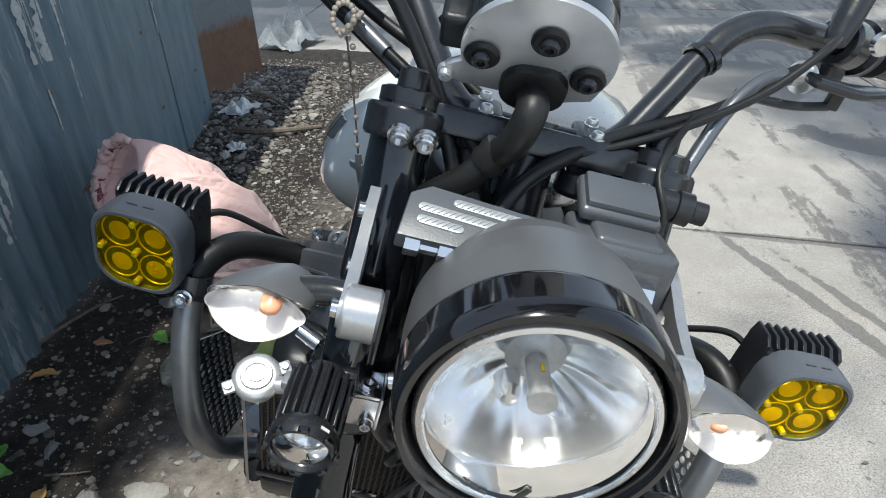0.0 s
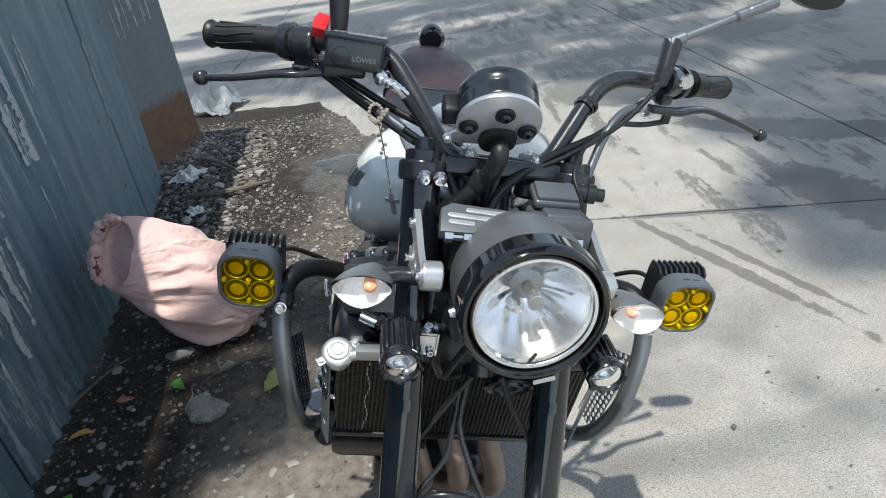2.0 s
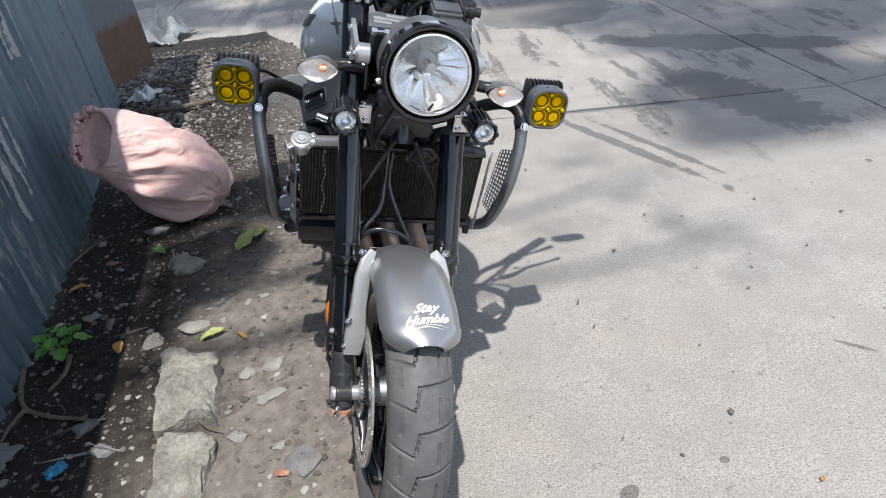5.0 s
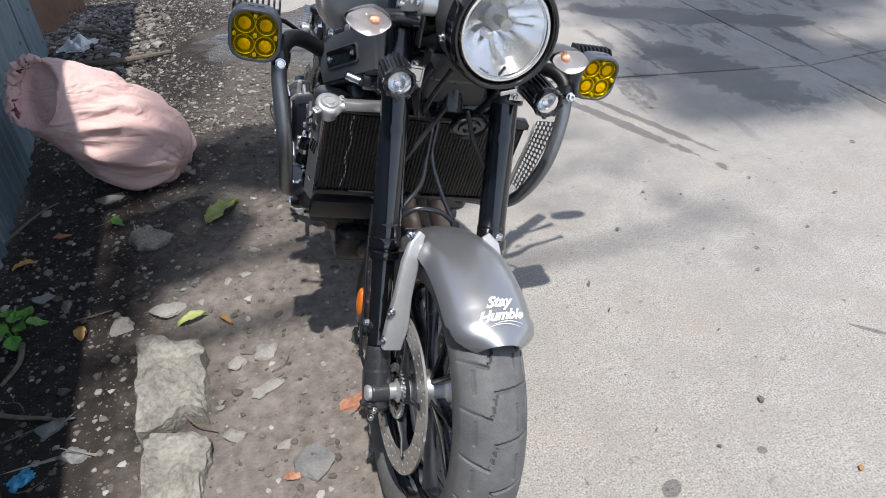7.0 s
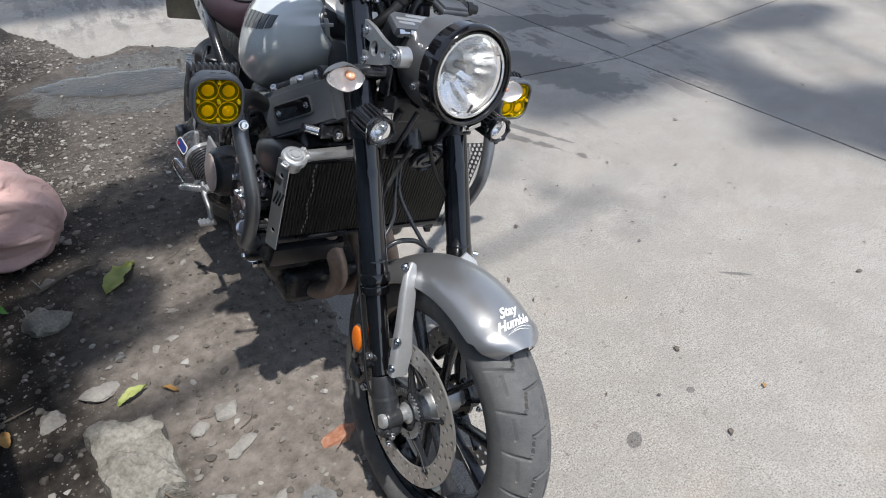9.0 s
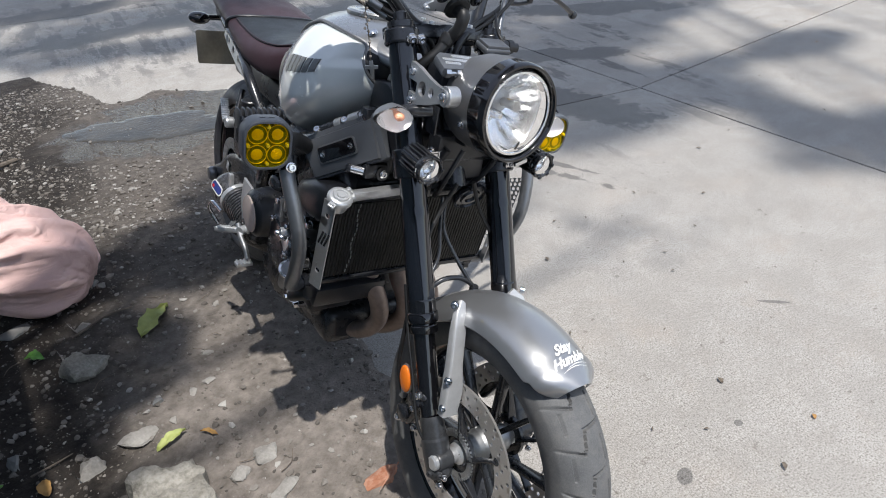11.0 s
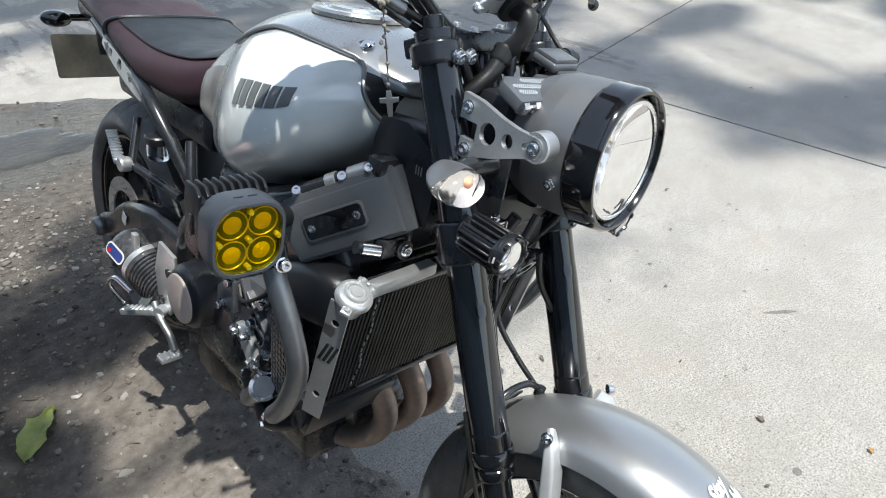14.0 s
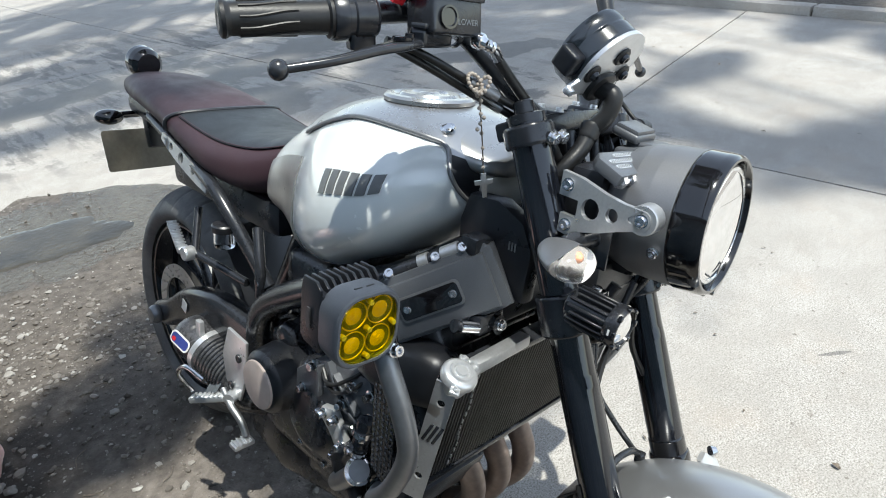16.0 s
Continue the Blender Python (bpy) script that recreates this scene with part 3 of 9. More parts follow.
def border(x, y):
    """Positive on the soil, negative on the concrete; metres, roughly."""
    edge = 0.16 + 0.05 * noise.noise(Vector((x * 1.2, y * 1.5, 3.0))) + 0.03 * noise.noise(Vector((x * 6, y * 6, 9.0)))
    if y > 2.5:
        edge += 0.52 * math.exp(-((y - 3.2) / 0.52) ** 2) - 0.16 * max(0, y - 3.5) ** 1.4
    far = 3.84 - 0.55 * max(0.0, x) + 2.0 * max(0.0, -x - 0.25) + 0.14 * noise.noise(Vector((x * 1.7, y * 0.6, 6.0))) + 0.08 * noise.noise(Vector((x * 6, y * 3, 2.0)))
    return min(edge - x, far - y if x > -1.3 else 9)


def soil_height(x, y):
    b = border(x, y)
    h = 0.010 * noise.noise(Vector((x * 3.1, y * 3.1, 0))) + 0.005 * noise.noise(Vector((x * 11, y * 11, 4))) + 0.0025 * noise.noise(Vector((x * 34, y * 34, 8)))
    base = -0.03 + 0.036 * max(0.0, min(1.0, (b + 0.05) / 0.12))
    flat = 1 - 0.75 * math.exp(-((x - 0.03) ** 2) / 0.02)
    bank = 0.012 * max(0.0, min(1.0, (-0.95 - x) / 0.3))
    basin = 0.016 * math.exp(-((x + 0.12) / 0.42) ** 2 - ((y - 3.25) / 0.24) ** 2)
    base += 0.016 * math.exp(-((x - 0.03) / 0.16) ** 2 - ((y - 1.66) / 0.30) ** 2)
    v = base + (h * flat * (1 - 0.4 * min(1, basin * 90)) + bank - basin if b > -0.05 else 0)
    return 0.004 + (v - 0.004) * 0.15 if b > 0.06 and v < 0.004 else v


# ground: one sheet to the horizon, fine where the camera passes
xs = [-400, -120, -40, -14, -7, -4] + [round(-2.6 + 0.03 * i, 4) for i in range(124)] + [1.3, 2.5, 4, 5.46, 5.56, 7, 14, 40, 120, 400]
ys = [-400, -120, -40, -14.5, -14] + [-13.5 + 0.5 * i for i in range(24)] + [round(-1.5 + 0.03 * i, 4) for i in range(205)] + [5.0, 5.6, 6.5, 8, 14, 40, 120, 400]
verts = [(x, y, soil_height(x, y) if -7.1 < x < 1.2 and -14.1 < y < 4.8 else (-0.03 if -6 < x < 5.5 and -12 < y < 16 else (0.055 if x >= 5.5 else -0.03))) for y in ys for x in xs]
nx = len(xs)
faces = [(j * nx + i, j * nx + i + 1, (j + 1) * nx + i + 1, (j + 1) * nx + i) for j in range(len(ys) - 1) for i in range(nx - 1)]
me = bpy.data.meshes.new("ground")
me.from_pydata(verts, [], faces)
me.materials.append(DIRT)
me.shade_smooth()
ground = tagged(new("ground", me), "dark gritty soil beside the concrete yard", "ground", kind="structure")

# concrete yard in cast bays
yard = tagged(new("pavement"), "weathered concrete yard cast in large bays, stained and wet in places", "pavement", kind="structure")


def joint_x(k, y):
    """The joints that run away along the yard; the middle one lies a little askew."""
    return (-5.7, -1.7, 2.375 - 0.055 * (y - 2.07), 5.48)[k]


def joint_y(k, x):
    """The joints across the yard, which kink at the middle one."""
    return 2.08 + 4.06 * k + (x - 2.35) * (-0.125 if x < 2.35 else 0.14)


for i in range(3):
    for k in range(-3, 3):
        bm = bmesh.new()
        quad = []
        for ii, kk in ((i, k), (i + 1, k), (i + 1, k + 1), (i, k + 1)):
            y = joint_y(kk, (-5.7, -1.7, 2.35, 5.48)[ii])
            quad.append((joint_x(ii, y) + (0.0055 if ii == i else -0.0055), y + (0.0055 if kk == k else -0.0055)))
        prism(bm, quad, 0.12, Matrix.Translation((0, 0, -0.06)), 0.004)
        part("slab", bm, CONCRETE, yard, angle=30)
bm = bmesh.new()
for k in range(12):
    y = -9 + 2.0 * k
    box(bm, 0.15, 1.985, 0.26, Matrix.Translation((5.555, y, -0.055)), 0.014, 2)
tagged(part("kerb", bm, CONCRETE, yard), "low concrete kerb along the yard")

# a shallow brown puddle where soil and concrete meet
WATER, NTW, PW = blank("muddy_water")
NTW.links.new(mix(NTW, ramp(NTW, tex_noise(NTW, 4, 5), [(0.4, 0.0), (0.65, 1.0)]), (0.030, 0.026, 0.016), (0.065, 0.055, 0.036)), PW.inputs["Base Color"])
PW.inputs["Roughness"].default_value = 0.06
PW.inputs["Specular IOR Level"].default_value = 0.5
NTW.links.new(bump(NTW, tex_noise(NTW, 42, 4, 0.6), 0.5, 0.004), PW.inputs["Normal"])


def puddle(cx, cy, rx, ry, turn, seed):
    bm = bmesh.new()
    n = 90
    rings = [[bm.verts.new((cx, cy, 0.0045))]]
    out = []
    for f in (0.5, 0.8, 0.96, 1.0):
        ring = []
        for i in range(n):
            a = 2 * math.pi * i / n
            d = Vector((math.cos(a), math.sin(a), 0))
            k = 1 + 0.34 * noise.noise(d * 1.3 + Vector((seed, 0, 0))) + 0.16 * noise.noise(d * 4.2 + Vector((0, seed, 0))) + 0.06 * noise.noise(d * 13 + Vector((0, 0, seed)))
            x, y = rx * f * k * d.x, ry * f * k * d.y
            c, s_ = math.cos(radians(turn)), math.sin(radians(turn))
            ring.append(bm.verts.new((cx + c * x - s_ * y, cy + s_ * x + c * y, 0.0045 if f < 1 else 0.0030)))
        out.append(ring)
    for i in range(n):
        bm.faces.new((rings[0][0], out[0][i], out[0][(i + 1) % n]))
    for a, b in zip(out, out[1:]):
        for i in range(n):
            bm.faces.new((a[i], b[i], b[(i + 1) % n], a[(i + 1) % n]))
    tagged(part("puddle", bm, WATER, None, angle=80), "shallow brown puddle on the edge of the concrete", "water", kind="structure")


puddle(-0.14, 3.24, 0.40, 0.20, -22, 2.0)

# corrugated fence of sheets
fence = tagged(new("fence"), "blue-grey corrugated metal fence with flaking paint", "fence", kind="structure")


def wall_x(y):
    """The fence bends slowly away; its last rusted sheet stands askew."""
    if y > 3.372:
        return wall_x(3.372) + 0.38 * (y - 3.372)
    return -0.997 - 0.060 * (y - 0.3) - 0.0285 * max(0.0, y - 0.3) ** 2


def sheet_wave(y):
    """Depth and pitch of the waves: the older sheets are deeper pressed."""
    return (0.0120, 0.076) if y < 1.1 else ((0.0085, 0.076) if y < 1.9 else (0.0036, 0.152))


def corrugated(y0, y1, z0, z1, off, material, name, amp=0.0042, pitch=0.152, ragged=0.0, lean=0.0):
    bm = bmesh.new()
    cols = int((y1 - y0) / 0.010)
    grid = []
    nz = 10
    for i in range(cols + 1):
        y = y0 + (y1 - y0) * i / cols
        d = amp * math.cos(2 * math.pi * y / pitch)
        zb = z0 + 0.010 * noise.noise(Vector((y * 4, 1, 2))) + ragged * abs(noise.noise(Vector((y * 22, 5, 2))))
        col = []
        for k in range(nz + 1):
            z = zb + (z1 - zb) * k / nz
            dent = 0.004 * noise.noise(Vector((y * 2.2, z * 2.5, 7)))
            col.append((wall_x(y) + off + d + dent + lean * z, y + 0.12 * (d + off), z))
        grid.append(col)
    F = [[bm.verts.new(p) for p in col] for col in grid]
    B = [[bm.verts.new((p[0] - 0.0012, p[1], p[2])) for p in col] for col in grid]
    for i in range(cols):
        for k in range(nz):
            bm.faces.new((F[i][k], F[i + 1][k], F[i + 1][k + 1], F[i][k + 1]))
            bm.faces.new((B[i][k + 1], B[i + 1][k + 1], B[i + 1][k], B[i][k]))
        bm.faces.new((F[i][0], B[i][0], B[i + 1][0], F[i + 1][0]))
    for i in (0, cols):
        for k in range(nz):
            bm.faces.new((F[i][k], F[i][k + 1], B[i][k + 1], B[i][k]))
    return part(name, bm, material, fence, angle=60)


y = -3.2
k = 0
while y < 3.1:
    y2 = min(y + 0.86, 3.34)
    corrugated(y, y2 + (0.03 if y2 < 3.3 else 0), 0.014 + 0.010 * (k % 2), 1.6, 0.0035 * (k % 2), SHEET, "sheet", *sheet_wave(y + 0.1))
    y, k = y2, k + 1
far_sheet = corrugated(3.375, 3.80, 0.085, 1.6, -0.018, FAR_SHEET, "rusted_sheet", amp=0.003, pitch=0.24, ragged=0.12)
tagged(far_sheet, "grey sheet with a rusted ragged foot")
for yy in (-2.4, -0.9, 0.6, 2.1, 3.36):
    bm = bmesh.new()
    box(bm, 0.06, 0.05, 1.6, Matrix.Translation((wall_x(yy) - 0.05, yy, 0.80)), 0.004)
    part("post", bm, BARK, fence)
random.seed(5)
for k in range(30):
    y = random.choice([0.35, 0.62, 1.45, 1.85, 2.6, 3.2]) + random.uniform(-0.03, 0.03)
    z = random.choice([0.12, 0.3, 0.62, 0.95, 1.3])
    bm = bmesh.new()
    lathe(bm, [(0, 0.004), (0.004, 0.0035), (0.007, 0.001), (0.009, 0)], Matrix.Translation((wall_x(y) + 0.0085, y, z)) @ Matrix.Rotation(radians(90), 4, "Y"), 10)
    part("nail", bm, RUST, fence)


def paint_flake(y0, y1, z0, z1, seed, off=0.0):
    """A run of flaked pale paint on the fence, following the corrugation."""
    bm = bmesh.new()
    rows = []
    n = max(6, int((z1 - z0) / 0.006))
    for i in range(n + 1):
        z = z0 + (z1 - z0) * i / n
        c = (y0 + y1) / 2 + 0.010 * noise.noise(Vector((z * 7, seed, 0)))
        w = max(0.0008, (y1 - y0) / 2 * (0.62 + 0.8 * noise.noise(Vector((z * 16, seed, 5))) + 0.7 * noise.noise(Vector((z * 70, seed, 8)))))
        row = []
        for s in (-1, -0.33, 0.33, 1):
            yy = c + w * s
            row.append(bm.verts.new((wall_x(yy) + (sheet_wave(yy)[0] * math.cos(2 * math.pi * yy / sheet_wave(yy)[1]) if off == 0 else 0.003 * math.cos(2 * math.pi * yy / 0.24)) + off + 0.0062 + 0.004 * noise.noise(Vector((yy * 2.2, z * 2.5, 7))), yy, z)))
        rows.append(row)
    for a, b in zip(rows, rows[1:]):
        for j in range(3):
            bm.faces.new((a[j], a[j + 1], b[j + 1], b[j]))
    part("paint_flake", bm, PAINT_RUN, fence)


random.seed(11)
# where the paint still clings: along, foot, top, width
RUNS = [(2.00, 0.72, 1.10, 0.022), (1.895, 0.70, 1.08, 0.034), (1.81, 0.71, 1.06, 0.018), (1.53, 0.64, 0.82, 0.026), (1.475, 0.33, 0.60, 0.030), (1.43, 0.34, 0.78, 0.020), (1.69, 0.80, 1.02, 0.020), (1.86, 0.70, 0.90, 0.014),
        (1.57, 0.64, 0.84, 0.014), (2.80, 0.57, 0.92, 0.020), (1.35, 0.28, 0.52, 0.024), (1.31, 0.40, 0.70, 0.016), (1.22, 0.22, 0.55, 0.022), (1.62, 0.85, 1.12, 0.040), (1.76, 1.00, 1.20, 0.034)]
for k, (y, z0, z1, w) in enumerate(RUNS):
    paint_flake(y - w / 2, y + w / 2, z0, z1, k * 1.7)
    paint_flake(y + w * 0.7, y + w * 1.1, z0 + 0.3 * (z1 - z0), z1, k * 2.9 + 5)
for k in range(16):
    y = random.uniform(0.9, 2.1)
    z = random.uniform(0.25, 0.9)
    paint_flake(y, y + random.uniform(0.004, 0.012), z, z + random.uniform(0.06, 0.22), k * 3.1 + 40)

for k in range(12):
    y = 3.44 + 0.028 * k + random.uniform(-0.010, 0.010)
    z = random.uniform(0.78, 0.98)
    paint_flake(y, y + random.uniform(0.006, 0.016), z, z + random.uniform(0.12, 0.36), k * 2.3, -0.018)

# eave over the fence, above the view: its edge shades the strip along the fence
EZ = 1.55
bm = bmesh.new()
rows = []
for i in range(241):
    y = -4.2 + 8.0 * i / 240
    xe = -0.622 - 0.105 * (y + 0.437)
    z = EZ + 0.010 * math.cos(2 * math.pi * y / 0.076)
    rows.append([bm.verts.new((x, y, z + (xe - x) * 0.22 + dz)) for dz in (0, 0.0015) for x in (xe, xe - 0.62)])
for a, b in zip(rows, rows[1:]):
    bm.faces.new((a[0], a[1], b[1], b[0]))
    bm.faces.new((a[2], b[2], b[3], a[3]))
    bm.faces.new((a[0], b[0], b[2], a[2]))
tagged(part("eave", bm, SHEET, fence), "corrugated eave above the fence")

TORN = surface("dark_red_cloth", (0.12, 0.035, 0.035), (0.30, 0.10, 0.10), (0.8, 0.95), scale=60, bumps=0.6, dist=0.002)


def rest_height(x, y):
    return soil_height(x, y) + 0.002


# sack
SACK = surface("faded_pink_sackcloth", (0.70, 0.455, 0.42), (0.84, 0.61, 0.57), (0.75, 0.9), scale=5, fine=420, bumps=0.5, dist=0.0012, dust=0.2, dust_colour=(0.40, 0.25, 0.22))
# crumpled creases in the cloth
kn, kp = SACK.node_tree, SACK.node_tree.nodes["Principled BSDF"]
crease = None
for sc, st in ((4.2, (0.55, 1.5, 2.0)), (9.0, (0.35, 1.5, 2.0))):
    r1 = math_node(kn, "ABSOLUTE", math_node(kn, "SUBTRACT", tex_noise(kn, sc, 2, 0.5, distort=0.9, stretch=st), 0.5), 0.0)
    crease = bump(kn, ramp(kn, r1, [(0.0, 0.0), (0.14, 1.0)]), 0.42, 0.010 if sc < 5 else 0.006, crease)
kn.links.new(bump(kn, tex_noise(kn, 420, 3), 0.4, 0.001, crease), kp.inputs["Normal"])
P0, P1, P2, P3 = Vector((-0.960, 1.765, 0.375)), Vector((-0.880, 1.845, 0.300)), Vector((-0.735, 1.825, 0.172)), Vector((-0.552, 1.75, 0.080))


def spine(s):
    """The sack's slumped centre line, with the two directions across it."""
    q = 1 - s
    c = q ** 3 * P0 + 3 * q * q * s * P1 + 3 * q * s * s * P2 + s ** 3 * P3
    d = (q * q * (P1 - P0) + 2 * q * s * (P2 - P1) + s * s * (P3 - P2)).normalized()
    w = Vector((-0.12, -0.99, 0))
    w = (w - d * w.dot(d)).normalized()
    return c, d, w, w.cross(d)


A, ax, side, upv = spine(0)
NS, NR = 120, 180


def cloth(s, a):
    """Long crisp folds that run slantwise along the sack, deepest on its lower half."""
    n = Vector((math.cos(a), math.sin(a), 0))
    warp = noise.noise(Vector((n.x * 1.3, n.y * 1.3, s * 1.5))) + 0.35 * noise.noise(Vector((n.x * 3.5, n.y * 3.5, s * 3 + 9)))
    long = 0.5 + 0.5 * math.cos(a * 8 - 16.0 * s + 4.0 * warp)
    fine = 0.5 + 0.5 * math.cos(a * 20 - 40.0 * s + 8.0 * warp + 2.6)
    some = max(0, min(1, 0.5 + 1.6 * noise.noise(Vector((n.x * 1.2, n.y * 1.2, s * 2.6 + 4)))))
    deep = 0.05 + 0.95 * min(1, max(0, (s - 0.22) / 0.35)) * (0.78 - 0.30 * n.y)
    return 0.040 * deep * long ** 1.7 + 0.012 * deep * (0.35 + 0.65 * some) * fine ** 1.6 + 0.012 * noise.noise(Vector((n.x * 1.3, n.y * 1.3, s * 2.2))) + 0.0015 * noise.noise(Vector((n.x * 9, n.y * 9, s * 20)))


bm = bmesh.new()
rings = []
# the mouth, turned in: a shallow dish of cloth
for k, f, back in ((0, 0.02, 0.010), (1, 0.30, 0.014), (2, 0.60, 0.020), (3, 0.78, 0.018), (4, 0.88, 0.002), (5, 0.95, -0.004)):
    ring = []
    for j in range(NR):
        a = 2 * math.pi * j / NR
        w = 0.010 * f * noise.noise(Vector((math.cos(a) * 2.5 * f, math.sin(a) * 2.5 * f, 3.3))) + 0.006 * f * (1 - abs(math.sin(a * 5 + 6 * noise.noise(Vector((math.cos(a), math.sin(a), f * 2)))))) * (1 - f)
        ring.append(A + ax * (back + w) + side * (0.133 * f * math.cos(a)) + upv * (0.120 * f * math.sin(a)))
    rings.append(ring)
for i in range(NS + 1):
    s = i / NS
    end = math.sqrt(max(0.0, 1 - max(0.0, (s - 0.80) / 0.205) ** 2))
    lip = 1.0 - 0.05 * max(0, 1 - s / 0.07) ** 2
    full = math.sin(math.pi * min(1, 0.15 + 0.72 * s))
    wa = (0.111 + 0.053 * full) * lip * (0.25 + 0.75 * end)
    wb = (0.098 + 0.055 * full) * lip * (0.03 + 0.97 * end)
    c, ax_s, side_s, up_s = spine(s)
    ring = []
    for j in range(NR):
        a = 2 * math.pi * j / NR
        fold = cloth(s, a)
        p = c + side_s * math.cos(a) * (wa + fold) + up_s * math.sin(a) * (wb + fold)
        low = rest_height(p.x, p.y)
        if p.z < low:
            p = p + Vector((0.10, -0.05, 0)) * min(0.6, low - p.z)
            p.z = low
        ring.append(p)
    rings.append(ring)
loft(bm, rings)
sack = part("sack", bm, SACK, None, "", angle=75)
tagged(sack, "stuffed faded pink cloth sack leaning against the fence", "sack")


def rim(t, f=0.95, back=-0.004):
    return A + ax * (back + 0.008 * noise.noise(Vector((math.cos(t) * 3, math.sin(t) * 3, 1)))) + side * 0.133 * f * math.cos(t) + upv * 0.120 * f * math.sin(t)


# the torn mouth is rucked up along its upper edge
for a0, a1, f, mat, nm, lb, r in ((120, 300, 0.95, SACK, "rucked_hem", "rucked cloth along the mouth", 0.024), (140, 200, 0.90, TORN, "torn_edge", "dark red torn edge at the mouth", 0.014), (210, 285, 0.88, TORN, "torn_edge", "dark red torn edge at the mouth", 0.012)):
    bm = bmesh.new()
    pts = [rim(radians(a), f + 0.05 * noise.noise(Vector((a * 0.07, f * 9, 2))), -0.020 + 0.014 * noise.noise(Vector((a * 0.11, f * 5, 7)))) for a in range(a0, a1, 4)]
    m = len(pts)
    rings = []
    for i, p in enumerate(pts):
        d = (pts[min(i + 1, m - 1)] - pts[max(i - 1, 0)]).normalized()
        u = (ax - d * ax.dot(d)).normalized()
        v = d.cross(u)
        taper = math.sin(math.pi * (i + 0.3) / (m - 0.4)) ** 0.5
        rings.append([p + (u * math.cos(t) + v * math.sin(t)) * r * taper * (1 + 0.7 * noise.noise(Vector((i * 0.55, math.cos(t) * 1.4, math.sin(t) * 1.4 + f * 9)))) for t in [2 * math.pi * k / 14 for k in range(14)]])
    loft(bm, rings)
    part(nm, bm, mat, sack, lb, angle=60)

# ---- the motorcycle: x to the rider's left, y to the rear, z up; it leans on its side stand ----
bike = thing("motorcycle", "grey naked motorcycle with extra yellow lamps, leaning on its side stand", "motorcycle", pose(0.0233, -0.0271, -0.0035, 0.6, 13.6, 1.1) @ Matrix.Scale(1.0194, 4))
HEAD, AXIS = Vector((0, 0.645, 1.0)), Vector((0, 0.4, 0.917)).normalized()
STEER = Matrix.Translation(HEAD) @ Matrix.Rotation(radians(3.7), 4, AXIS) @ Matrix.Translation(-HEAD)
AXLE = Vector((0.002, 0.286, 0.293))
ARCH = Vector((0.004, 0.275, 0.293))      # centre of the fender's curve
REAR = Vector((0, 1.655, 0.316))
ASIDE = Matrix.Rotation(radians(90), 4, "Y")      # turns a lathe's axis to x


def front(name, bm, material, parent=None, label="", angle=38):
    """A part of the steered front end; under another part it takes over that part's turn."""
    return part(name, bm, material, parent or bike, label, None if parent else STEER, angle)


def tyre_mesh(radius, width, crown, pitch, n_round, n_across, grooves):
    """A tyre about x, with real grooves in the tread."""
    bm = bmesh.new()
    grid = []
    inner = radius - 0.086
    for i in range(n_round):
        a = 2 * math.pi * i / n_round
        row = []
        for j in range(n_across + 1):
            s = -1 + 2 * j / n_across
            if abs(s) <= 0.72:
                u = s / 0.72
                ang = u * radians(68)
                x = math.sin(ang) / math.sin(radians(68)) * width / 2
                r = radius - crown * (1 - math.cos(ang)) / (1 - math.cos(radians(68)))
                depth = 0.0055 * grooves(u, (a * radius / pitch) % 1.0)
                r -= depth * math.cos(ang)
            else:
                q = (abs(s) - 0.72) / 0.28
                x = math.copysign(width / 2 + 0.004 * math.sin(q * math.pi) - 0.014 * q * q, s)
                r = (radius - crown) + (inner - (radius - crown)) * q
            row.append(bm.verts.new((x, -r * math.cos(a), r * math.sin(a))))
        grid.append(row)
    for i in range(n_round):
        a, b = grid[i], grid[(i + 1) % n_round]
        for j in range(n_across):
            bm.faces.new((a[j], a[j + 1], b[j + 1], b[j]))
    return bm


def tread(u, v):
    """A worn road tread: u across from -1 to 1, v along one pitch."""
    def off(w, at):
        return abs((w - at + 0.5) % 1.0 - 0.5)

    def line(at, half):
        d = off(v, at)
        return 1.0 if d < half else (0.5 if d < half * 1.6 else 0.0)
    g = 0.0
    if u > -0.16:                                   # long grooves over the crown to one shoulder
        g = line(0.10 + 0.14 * u + 0.10 * u * u, 0.024)
    if u < -0.24:                                   # shorter ones from the other shoulder
        g = max(g, line(0.56 - 0.34 * (u + 0.24), 0.024))
    if -0.29 < u < -0.11 and 0.10 < (v - 0.54) % 1.0 < 0.58:        # joined by a slanted groove
        t = ((v - 0.54) % 1.0) / 0.56
        g = max(g, 1.0 if abs(u - (-0.26 + 0.12 * t)) < 0.03 else 0.0)
    if abs(u - 0.34) < 0.028 and 0.30 < v < 0.86:   # sipes along the tyre
        g = max(g, 0.6)
    if abs(u - 0.70) < 0.028 and 0.42 < v < 0.98:
        g = max(g, 0.6)
    if abs(u + 0.62) < 0.028 and 0.05 < v < 0.55:
        g = max(g, 0.6)
    return g


